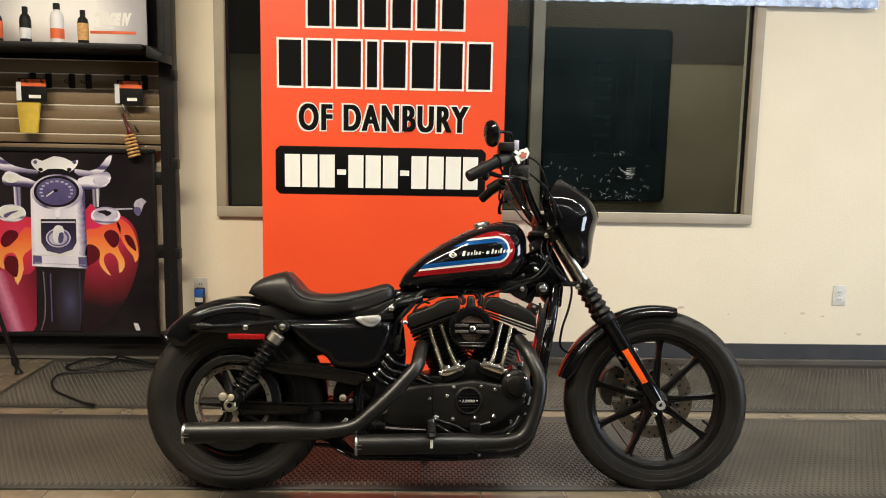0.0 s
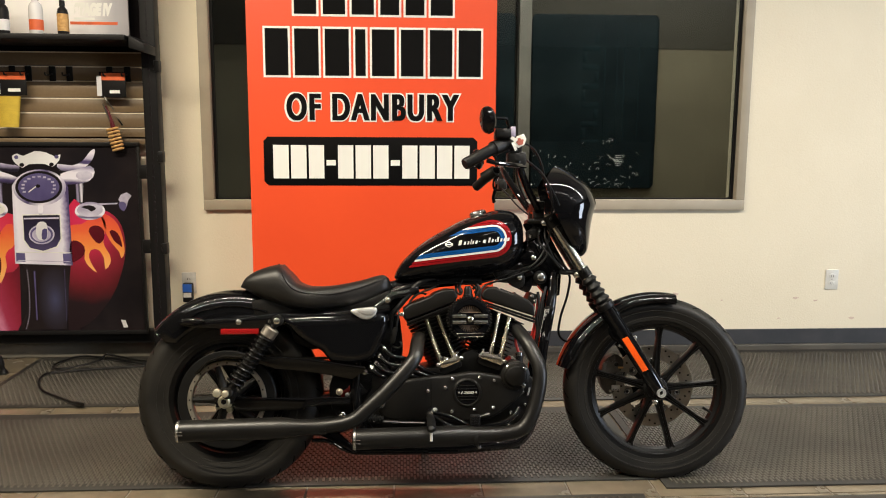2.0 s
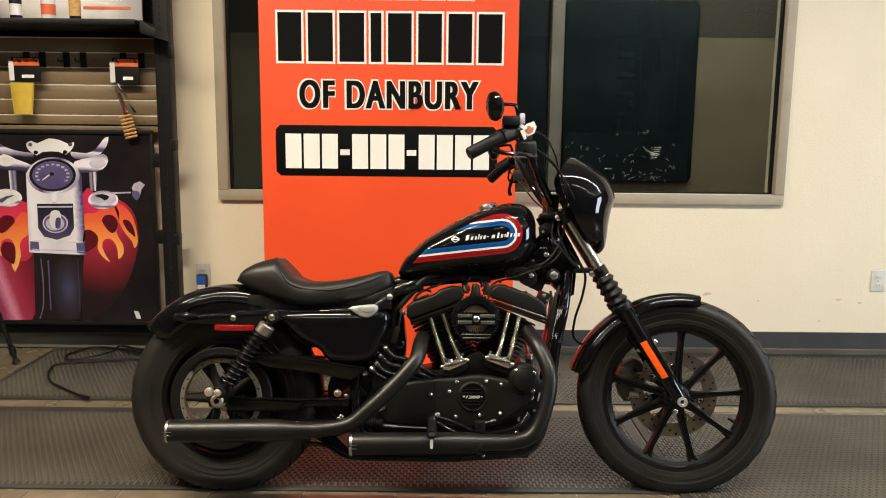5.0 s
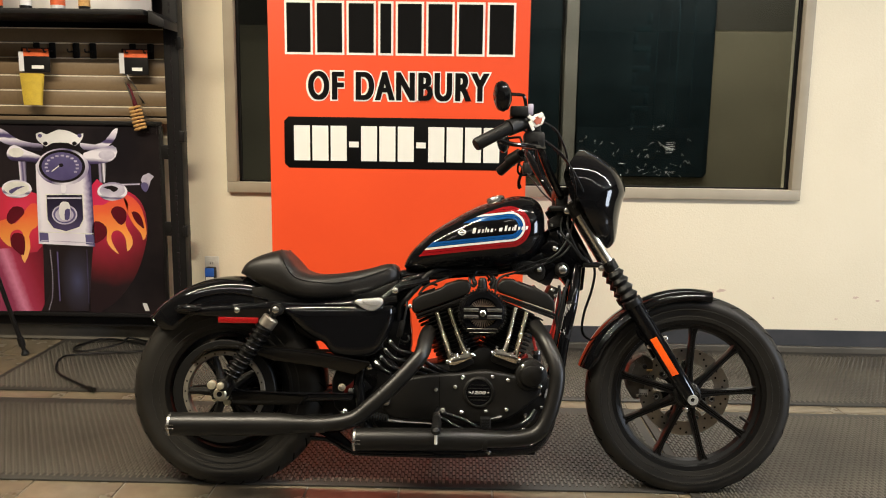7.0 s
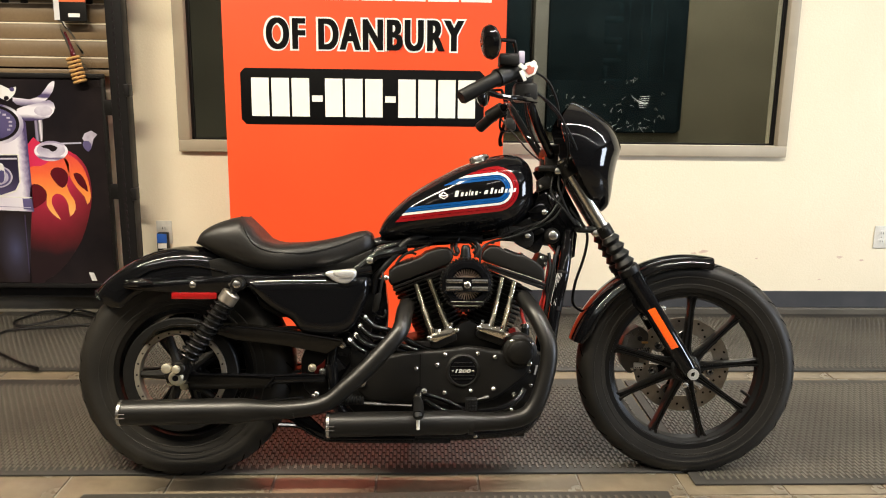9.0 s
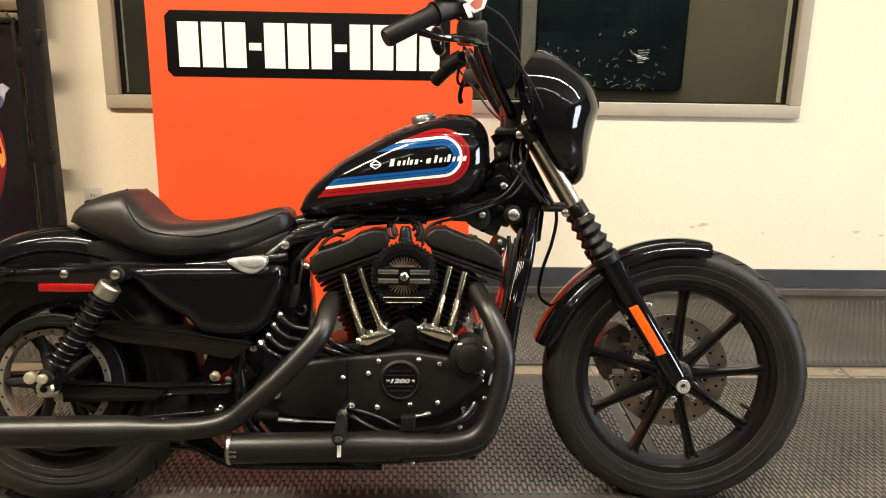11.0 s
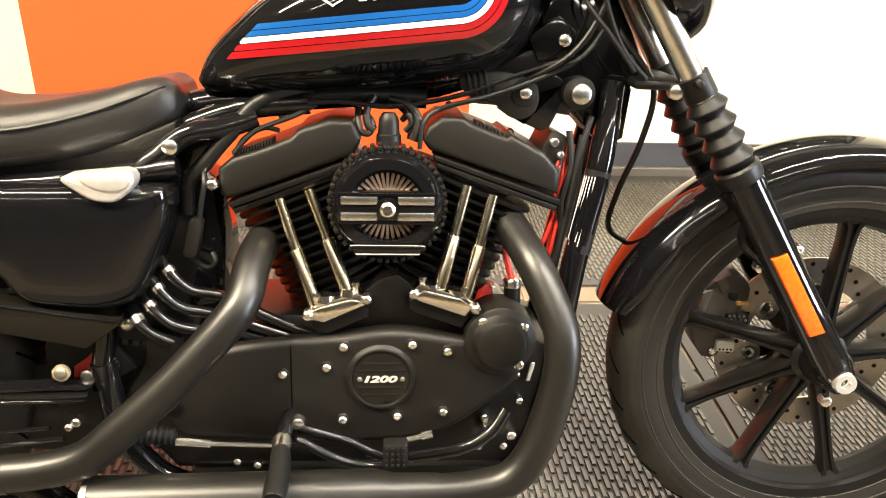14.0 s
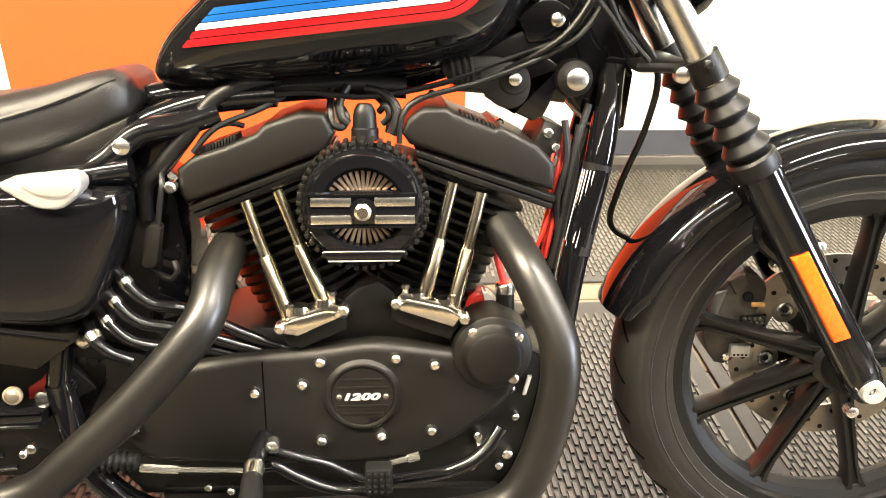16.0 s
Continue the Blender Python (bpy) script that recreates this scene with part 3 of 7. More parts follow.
part("sill", box(-3.40, -1.475, 4.322, 4.334, 0.150, 0.160, 0.002), DISC, unit, "thin dull metal sill")
part("plinth", box(-3.40, -1.372, 4.409, 4.4285, 0.0, 0.100, 0.003), PLINTH, unit, "grey rubber plinth strip")
part("back_panel", join([box(-3.40, -1.475, FY + 0.05, FY + 0.07, 0.165, 1.16), box(-3.40, -1.372, FY + 0.05, FY + 0.07, 1.16, 2.8)]), DARK_PRINT, unit)
zs = [1.192, 1.242, 1.319, 1.393, 1.480, 1.553, 1.625]
for z0, z1 in zip(zs, zs[1:]):
    part("slat", box(-3.39, -1.405, FY - 0.005, FY + 0.03, z0 + 0.006, z1 - 0.002, 0.002), SLAT, unit)
    part("groove_strip", box(-3.39, -1.408, FY - 0.0075, FY + 0.02, z1 - 0.002, z1 + 0.0035), SLAT_EDGE, unit)
part("slat", box(-3.39, -1.405, FY - 0.005, FY + 0.03, 1.160, 1.190, 0.003), SLAT, unit)
part("shelf", box(-3.40, -1.385, 4.0, 4.33, 1.655, 1.680, 0.004), FIX_BLACK, unit)
part("shelf_bracket", prism([(-1.372, 1.68), (-1.30, 1.64), (-1.30, 1.60), (-1.372, 1.62)], 4.02, 4.2, 0.002), FIX_BLACK, unit)
part("end_channel", box(-1.404, -1.376, FY - 0.02, FY + 0.04, 1.16, 2.6, 0.003), FIX_BLACK, unit)

# sign board standing on the shelf
board = thing("shelf_sign", "grey printed sign board with a red line standing on the shelf", "sign")
# the near-white middle is lamp glare painted into the board's colour
part("board", box(-2.9, -1.436, 4.24, 4.25, 1.681, 2.2), radial_print("sign_glare_print", [(0, (0.92, 0.88, 0.84)), (0.45, (0.88, 0.84, 0.80)), (0.8, (0.42, 0.40, 0.41)), (1, (0.33, 0.31, 0.32))], (-1.86, 1.83), 0.48, 0.36), board)
letters("STAGE IV", 0.075, WHITE_INK, board, "sign_text", pose(-1.70, 4.2385, 1.80) @ FACE_NEAR, width=0.19, shear=0.25, bold=0.006)
part("red_line", box(-1.72, -1.49, 4.2375, 4.2395, 1.752, 1.766), ORANGE_CARD, board)
part("text_bar", box(-1.70, -1.60, 4.2375, 4.2395, 1.775, 1.786), WHITE_INK, board)


def bottle(x, z, h, r, mat, band):
    ob = thing("bottle", f"small {band[0]} plastic bottle with black cap on the shelf", "bottle", (x, 4.10, z), group="bottles on the shelf")
    part("body", lathe([(0, 0), (r * 0.95, 0), (r, 0.004), (r, h * 0.62), (r * 0.85, h * 0.74), (r * 0.42, h * 0.82), (r * 0.42, h * 0.84), (0, h * 0.84)], seg=24), mat, ob).rotation_euler = (radians(90), 0, 0)
    part("cap", lathe([(0, h * 0.84), (r * 0.5, h * 0.84), (r * 0.5, h * 0.99), (r * 0.42, h), (0, h)], seg=20), FIX_BLACK, ob).rotation_euler = (radians(90), 0, 0)
    part("label", lathe([(r * 1.012, h * 0.12), (r * 1.015, h * 0.14), (r * 1.015, h * band[1]), (r * 1.012, h * band[1] + 0.002)], seg=24), band[2], ob).rotation_euler = (radians(90), 0, 0)
    return ob


bottle(-1.825, 1.681, 0.195, 0.032, GREY_PRINT, ("silver", 0.36, ORANGE_CARD))
bottle(-1.70, 1.681, 0.165, 0.026, FIX_BLACK, ("black", 0.6, BROWN_BRISTLE))
bottle(-1.978, 1.681, 0.175, 0.027, FIX_BLACK, ("dark", 0.4, GREY_PRINT))
bottle(-2.12, 1.681, 0.17, 0.03, FIX_BLACK, ("red-labelled", 0.6, ORANGE_CARD))


def slat_hook(x, z):
    ob = thing("slat_hook", "short black hook in the slatwall groove", "hook", group="slatwall hooks")
    part("back_plate", box(x - 0.016, x + 0.016, FY - 0.012, FY - 0.004, z - 0.055, z + 0.02, 0.002), FIX_BLACK, ob)
    part("prong", tube([(x, FY - 0.01, z - 0.02), (x, FY - 0.09, z - 0.03), (x, FY - 0.10, z - 0.015)], 0.004, 8), FIX_BLACK, ob)


for hx in (-2.06, -1.98, -1.86, -1.775, -1.575, -1.485):
    slat_hook(hx, 1.535)


def card_pack(x0, x1, z0, z1):
    ob = thing("hang_pack", "carded part with orange header hanging on slatwall hooks", "package", group="carded packs")
    y = FY - 0.075
    part("card", box(x0, x1, y, y + 0.006, z0, z1, 0.001), FIX_BLACK, ob)
    part("header", box(x0 + 0.012, x1 - 0.002, y - 0.0015, y + 0.0002, z1 - 0.042, z1 - 0.006), ORANGE_CARD, ob)
    part("label", box(x0 + 0.05, x1 - 0.03, y - 0.0015, y + 0.0002, z0 + 0.018, z0 + 0.034), WHITE_INK, ob)
    part("side_label", box(x0 - 0.012, x0 + 0.012, y - 0.0025, y - 0.001, z0 + 0.005, z1 - 0.02), GREY_PRINT, ob)


card_pack(-2.105, -1.965, 1.405, 1.525)
card_pack(-1.605, -1.475, 1.400, 1.525)

cloth = thing("yellow_cloth", "folded yellow cloth in a clear bag hanging on the slatwall", "cloth")
rows = []
for j in range(9):
    z = 1.40 - 0.155 * j / 8
    rows.append([(-2.122 + 0.012 * j / 8 + (0.118 - 0.004 * j) * k / 10, FY - 0.07 - 0.012 * math.sin(math.pi * k / 10) + 0.003 * noise.noise((k * 0.6, j * 0.5, 3)), z) for k in range(11)])
f = loft(rows, caps=False, closed=False)
part("fold", join([f, moved(f, Matrix.Translation((0, 0.014, 0)))]), YELLOW, cloth)
rows = [[(-2.13 + 0.14 * k / 8, FY - 0.090 + 0.008 * noise.noise((k * 1.3, j * 1.1, 9)), 1.41 - 0.18 * j / 8) for k in range(9)] for j in range(9)]
part("bag", loft(rows, caps=False, closed=False), CLEAR, cloth, "clear plastic bag")

brush = thing("bristle_brush", "straw-coloured spiral bristle brush in a clear bag on the slatwall", "brush")
bx, bz = -1.535, 1.30
stem = [(-1.585, FY - 0.06, 1.355), (-1.565, FY - 0.065, 1.30), (-1.55, FY - 0.07, 1.25), (-1.525, FY - 0.07, 1.13)]
part("stem", tube(stem, [0.005, 0.009, 0.011, 0.006], 10), DARK_CRIMSON, brush, "dark red-brown wire stem")
for k in range(7):
    q = 0.3 + 0.1 * k
    px, pz = -1.565 + 0.04 * q, 1.29 - 0.17 * q
    part("bristle_ring", tube([(px + 0.025 * math.cos(a), FY - 0.07 + 0.018 * math.sin(a), pz + 0.007 * math.cos(a)) for a in np.linspace(0, 2 * math.pi, 14)], 0.0065, 8, n=2), BROWN_BRISTLE, brush)
rows = [[(-1.60 + 0.012 * j + (0.03 + 0.012 * j) * k / 6, FY - 0.098 + 0.022 * noise.noise((k * 1.3, j * 1.1, 4)), 1.40 - 0.036 * j) for k in range(7)] for j in range(9)]
part("bag", loft(rows, caps=False, closed=False), CLEAR, brush, "clear plastic bag")

# ---------------------------------------------------------------- poster of a motorcycle dash and tank
poster = thing("poster", "framed poster of a chrome motorcycle dash and red flame-painted tank", "poster")
PY = 4.30
part("sheet", box(-2.95, -1.448, PY, PY + 0.006, 0.178, 1.150), DARK_PRINT, poster)
part("frame", join([box(-2.97, -1.432, PY - 0.012, PY + 0.012, 1.150, 1.172, 0.003), box(-2.97, -1.432, PY - 0.012, PY + 0.012, 0.158, 0.178, 0.003), box(-1.448, -1.432, PY - 0.012, PY + 0.012, 0.178, 1.150, 0.003)]), FIX_BLACK, poster)


def printed(name, outline, layer, mat, smooth=0):
    return part(name, prism(outline, PY - 0.0012 * layer, PY - 0.0012 * layer + 0.001, 0.0002, smooth), mat, poster, smooth=False)


def pp(u, v):
    """Place on the sheet: u to the right, v down, in steps of 3 mm."""
    return (-2.2416 + 0.00297 * u - 0.000127 * v, 1.1453 + 0.0000435 * u - 0.003041 * v)


def shape(name, pts, layer, mat, smooth=0):
    return printed(name, [pp(u, v) for u, v in pts], layer, mat, smooth)


def ell(cu, cv, ru, rv, n=28):
    return [(cu + ru * math.cos(2 * math.pi * k / n), cv + rv * math.sin(2 * math.pi * k / n)) for k in range(n)]


LILAC, PALE, PLUM, INK = (0.30, 0.26, 0.38), (0.74, 0.70, 0.76), (0.075, 0.055, 0.14), (0.014, 0.011, 0.020)
BAR_CHROME = linear_print("printed_bar_chrome", [(0, PALE), (0.30, (0.45, 0.40, 0.52)), (0.42, PLUM), (0.55, PLUM), (0.62, PALE), (0.82, LILAC), (1, INK)], pp(90, 8), pp(90, 42))
LAMP_CHROME = linear_print("printed_lamp_chrome", [(0, LILAC), (0.25, PALE), (0.6, PALE), (0.8, PLUM), (1, INK)], pp(90, 34), pp(90, 66))
STEM_CHROME = linear_print("printed_stem_chrome", [(0, INK), (0.2, PALE), (0.4, LILAC), (0.55, PLUM), (0.75, LILAC), (1, INK)], pp(24, 70), pp(39, 70))
STEM_DARK = linear_print("printed_stem_dark", [(0, INK), (0.3, LILAC), (0.5, INK), (0.7, PALE), (1, INK)], pp(162, 70), pp(177, 70))
CONSOLE = linear_print("printed_console", [(0, (0.56, 0.50, 0.60)), (0.12, PALE), (0.55, (0.62, 0.57, 0.66)), (0.86, (0.70, 0.66, 0.72)), (0.93, (0.36, 0.31, 0.44)), (1, PLUM)], pp(56, 130), pp(156, 130))
RING_CHROME = linear_print("printed_ring_chrome", [(0, PALE), (0.3, LILAC), (0.5, PLUM), (0.75, PALE), (1, LILAC)], pp(66, 46), pp(140, 94))
CAP_CHROME = linear_print("printed_cap_chrome", [(0, LILAC), (0.2, PALE), (0.55, PALE), (0.7, PLUM), (0.85, PALE), (1, INK)], pp(40, 92), pp(40, 126))
RIGHT_TANK = radial_print("printed_right_tank", [(0, (0.62, 0.030, 0.11)), (0.30, (0.52, 0.024, 0.07)), (0.55, (0.26, 0.018, 0.035)), (0.82, (0.10, 0.012, 0.016)), (1, (0.018, 0.010, 0.012))], pp(178, 128), 0.36, 0.47)
LEFT_TANK = linear_print("printed_left_tank", [(0, (0.26, 0.04, 0.09)), (0.18, (0.60, 0.20, 0.32)), (0.34, (0.34, 0.035, 0.075)), (0.62, (0.22, 0.016, 0.032)), (1, (0.07, 0.010, 0.014))], pp(-12, 230), pp(74, 205))
LEFT_TOP = radial_print("printed_left_tank_top", [(0, (0.62, 0.045, 0.11)), (0.5, (0.55, 0.03, 0.06)), (1, (0.30, 0.025, 0.05))], pp(30, 150), 0.20, 0.26)
FLAME = linear_print("printed_flame", [(0, (0.62, 0.045, 0.05)), (0.35, (0.72, 0.12, 0.04)), (0.7, (0.80, 0.28, 0.06)), (1, (0.82, 0.40, 0.12))], pp(180, 112), pp(190, 220))
SADDLE = radial_print("printed_saddle", [(0, (0.055, 0.055, 0.11)), (0.5, (0.03, 0.026, 0.04)), (1, (0.016, 0.011, 0.012))], pp(124, 265), 0.10, 0.20)

shape("tank_print", [(-60, 112), (0, 106), (55, 116), (64, 150), (64, 318), (-70, 318)], 1, LEFT_TANK)
shape("tank_top_print", [(-60, 111), (0, 105), (55, 115), (64, 150), (62, 205), (40, 216), (10, 208), (-40, 200)], 1.4, LEFT_TOP, 2)
shape("tank_print", [(148, 104), (176, 103), (205, 108), (226, 118), (240, 136), (246, 160), (247, 185), (241, 215), (229, 250), (210, 280), (190, 302), (168, 316), (146, 318)], 1, RIGHT_TANK, 2)
shape("saddle_print", [(68, 203), (152, 205), (148, 250), (143, 318), (58, 318), (74, 288), (79, 250), (78, 215)], 2, SADDLE)
for k in range(26):
    shape("stud_print", ell(76.5 + 3.5 * math.sin(k / 8.5) - (0.9 * (k - 20) if k > 20 else 0), 212 + 4.1 * k, 1.0, 0.9, 8), 3, SILVER_PRINT)
    shape("stud_print", ell(141 + 2.5 * k / 26, 212 + 3.6 * k, 0.8, 0.8, 8), 3, PURPLE_PRINT)
shape("saddle_edge", [(88, 214), (90.5, 214), (93, 300), (91, 300)], 3, PURPLE_PRINT)
# flames on both sides of the tank
for o in ([(150, 136), (170, 134), (184, 126), (196, 118), (206, 120), (214, 132), (212, 150), (209, 165), (214, 178), (220, 188), (221, 202), (212, 213), (210, 194), (203, 181), (194, 177), (186, 181), (184, 192), (190, 206), (197, 218), (184, 208), (176, 194), (177, 178), (168, 166), (150, 160)],
          [(205, 116), (220, 120), (234, 134), (242, 155), (246, 182), (240, 194), (236, 182), (224, 168), (214, 150), (210, 134)],
          [(0, 158), (16, 166), (30, 150), (44, 132), (58, 136), (58, 166), (46, 176), (40, 188), (42, 206), (31, 234), (24, 214), (24, 196), (30, 184), (22, 176), (10, 180), (6, 192), (8, 206), (-6, 196), (-20, 170)]):
    shape("flame_print", o, 2, FLAME, 2)
for o in ([(184, 146), (190, 137), (202, 137), (211, 146), (210, 160), (202, 168), (192, 160)], [(220, 146), (230, 146), (238, 157), (242, 174), (236, 170), (227, 162)], [(152, 166), (164, 162), (176, 172), (176, 186), (164, 196), (152, 198)],
          [(4, 148), (14, 137), (29, 138), (33, 148), (21, 160), (10, 167), (2, 160)], [(8, 192), (14, 182), (29, 184), (33, 198), (30, 220), (18, 214), (9, 204)]):
    shape("flame_hole", o, 3, DARK_CRIMSON, 2)
# handlebar, lamps and their stems
shape("bar_print", [(132, 30), (158, 33), (176, 25), (188, 10), (197, 6), (193, 22), (180, 36), (160, 43), (138, 41)], 1.5, BAR_CHROME, 2)
shape("bar_print", [(-30, -2), (0, 8), (12, 16), (28, 25), (50, 30), (68, 33), (64, 43), (40, 41), (14, 35), (-8, 26), (-30, 14)], 1.5, BAR_CHROME, 2)
shape("lamp_print", [(7, 42), (18, 33), (38, 42), (64, 52), (62, 63), (38, 61), (15, 60), (6, 52)], 2, LAMP_CHROME, 2)
shape("lamp_print", [(138, 47), (164, 40), (188, 34), (196, 45), (186, 60), (160, 65), (140, 63)], 2, LAMP_CHROME, 2)
shape("lamp_glass", ell(22, 46, 13, 8), 3, WHITE_PLASTIC)
shape("lamp_glass", ell(178, 50, 14, 8), 3, SILVER_PRINT)
shape("stem_print", [(25, 60), (39, 61), (38, 96), (27, 96)], 1, STEM_CHROME)
shape("stem_print", [(163, 62), (177, 61), (174, 96), (164, 96)], 1, STEM_DARK)
shape("riser_print", [(57, 16), (66, 12), (76, 16), (95, 8), (115, 11), (128, 17), (138, 14), (136, 24), (124, 35), (112, 30), (85, 30), (74, 36), (60, 26)], 3, GREY_PRINT, 2)
for cu in (64, 132):
    shape("riser_screw", ell(cu, 18, 3.6, 3.2, 14), 4, PURPLE_PRINT)
    shape("riser_screw", ell(cu + (9 if cu < 100 else -9), 31, 4, 3.4, 14), 4, DARK_PRINT)
shape("riser_shade", [(84, 31), (112, 31), (122, 36), (116, 42), (82, 42), (76, 37)], 3.2, DARK_PRINT, 2)
# console with its gauge and switch
shape("console_print", [(55, 66), (64, 54), (140, 54), (150, 68), (156, 205), (57, 200)], 3, CONSOLE)
shape("gauge_ring", ell(102, 70, 45, 31, 40), 4, RING_CHROME)
shape("gauge_bezel", ell(101, 69, 40, 27.5, 40), 5, DARK_PRINT)
shape("gauge_face", ell(101, 69, 35, 23.5, 40), 6, PURPLE_PRINT)
shape("gauge_needle", [(99, 67), (84, 78), (83, 76.5), (98, 65.5)], 7, WHITE_PLASTIC)
shape("gauge_hub", ell(100, 67, 4, 3, 14), 7.5, DARK_PRINT)
for k in range(13):
    a = radians(205 - 19.6 * k)
    cu, cv = 101 + 27 * math.cos(a), 69 - 18 * math.sin(a)
    shape("gauge_mark", [(cu - 2.6, cv - 1.4), (cu + 2.6, cv - 1.4), (cu + 2.6, cv + 1.4), (cu - 2.6, cv + 1.4)], 7, SILVER_PRINT)
shape("key_print", [(99, 100), (106, 100), (108, 106), (105, 116), (100, 116), (98, 106)], 5, CAP_CHROME)
shape("inset_rim", [(71, 115), (137, 115), (138, 158), (131, 173), (106, 181), (82, 175), (72, 160)], 4, WHITE_PLASTIC)
shape("inset_print", [(73, 117), (135, 117), (136, 158), (129, 171), (106, 178.5), (84, 173), (74, 159)], 5, linear_print("printed_inset", [(0, INK), (0.6, (0.028, 0.022, 0.05)), (1, (0.07, 0.055, 0.12))], pp(100, 116), pp(104, 180)))
shape("inset_line", [(74, 121), (134, 121), (134, 123.5), (74, 123.5)], 6, SILVER_PRINT)
shape("switch_ring", ell(104, 150, 22, 17), 6, SILVER_PRINT)
shape("switch_bezel", ell(104, 150, 19.5, 14.8), 7, PURPLE_PRINT)
shape("switch_face", ell(104, 150.5, 16, 12), 8, SILVER_PRINT)
shape("knob_print", [(96, 134), (102, 128), (112, 130), (115, 142), (113, 158), (100, 159), (95, 148)], 9, GREY_PRINT, 2)
shape("knob_shade", [(106, 142), (114, 141), (113, 157), (105, 158)], 10, PURPLE_PRINT, 2)
shape("console_corner", [(59, 181), (74, 182), (75, 197), (59, 196)], 4, PURPLE_PRINT)
shape("console_corner", [(139, 184), (154, 185), (155, 202), (140, 201)], 4, PURPLE_PRINT)
shape("console_line", [(58, 179), (154, 182), (154, 183.5), (58, 180.5)], 4.5, WHITE_PLASTIC)
shape("console_line", [(62, 194), (152, 198), (152, 199), (62, 195)], 4.5, SILVER_PRINT)
# filler caps, mirror and the small maker's mark
for cu, cv in ((21, 107), (187, 111)):
    shape("cap_print", ell(cu, cv, 26, 15.5), 3, CAP_CHROME)
    shape("cap_inner", ell(cu, cv - 1.5, 22, 11.5), 4, WHITE_PLASTIC if cu < 100 else SILVER_PRINT)
shape("cap_streak", [(172, 104), (186, 101), (198, 106), (190, 112), (184, 108)], 5, DARK_PRINT, 2)
shape("cap_streak", [(8, 110), (20, 104), (36, 102), (22, 108), (12, 115)], 5, PURPLE_PRINT, 2)
shape("mirror_arm", [(200, 98.5), (234, 97.5), (234, 100), (200, 101)], 1.5, SILVER_PRINT)
shape("mirror_print", [(236, 92), (240, 84), (250, 80), (259, 86), (253, 93), (250, 105), (241, 100)], 2, SILVER_PRINT)
shape("mirror_shade", [(237, 97), (246, 96), (250, 104), (245, 112), (238, 106)], 2.5, PURPLE_PRINT, 2)
shape("mark_print", [(238, 303), (246, 304), (251, 317), (243, 317)], 2, GREY_PRINT)

# leg of a stand beside the display
stand = thing("easel", "thin black metal stand leg with rubber foot beside the display", "stand")
part("leg", tube([(-2.30, 4.02, 0.90), (-2.115, 4.12, 0.02)], 0.011, 10, smooth=False), FIX_BLACK, stand)
part("sleeve", tube([(-2.128, 4.111, 0.09), (-2.120, 4.117, 0.045)], [0.0155, 0.0175], 12, smooth=False), FIX_BLACK, stand)
part("rubber_foot", tube([(-2.115, 4.120, 0.022), (-2.112, 4.122, 0.001)], [0.012, 0.021], 12, smooth=False), RUBBER, stand)
part("leg", tube([(-2.62, 4.02, 0.90), (-2.78, 4.15, 0.0)], 0.011, 10, smooth=False), FIX_BLACK, stand)
part("crossbar", tube([(-2.30, 4.02, 0.90), (-2.62, 4.02, 0.90)], 0.010, 10, smooth=False), FIX_BLACK, stand)

# loose cord on the floor mat
cord = thing("power_cord", "thin black power cord lying in loops on the floor mat", "cord")
part("cable", tube([(-1.538, 3.587, 0.016), (-1.663, 3.689, 0.015), (-1.783, 3.797, 0.015), (-1.86, 3.941, 0.015), (-1.874, 4.057, 0.015), (-1.792, 4.1, 0.015), (-1.66, 4.134, 0.015), (-1.522, 4.159, 0.016), (-1.4, 4.194, 0.016), (-1.517, 4.234, 0.022), (-1.653, 4.318, 0.018), (-1.8, 4.37, 0.016), (-1.857, 4.334, 0.016), (-1.898, 4.201, 0.016), (-1.839, 4.129, 0.018), (-1.744, 4.163, 0.024), (-1.678, 4.262, 0.026), (-1.685, 4.37, 0.024), (-1.6, 4.343, 0.018), (-1.48, 4.257, 0.022), (-1.398, 4.238, 0.018)], 0.0055, 8, n=6), RUBBER, cord)
part("plug", tube([(-1.550, 3.599, 0.017), (-1.508, 3.567, 0.018)], [0.008, 0.010], 10, smooth=False), RUBBER, cord)


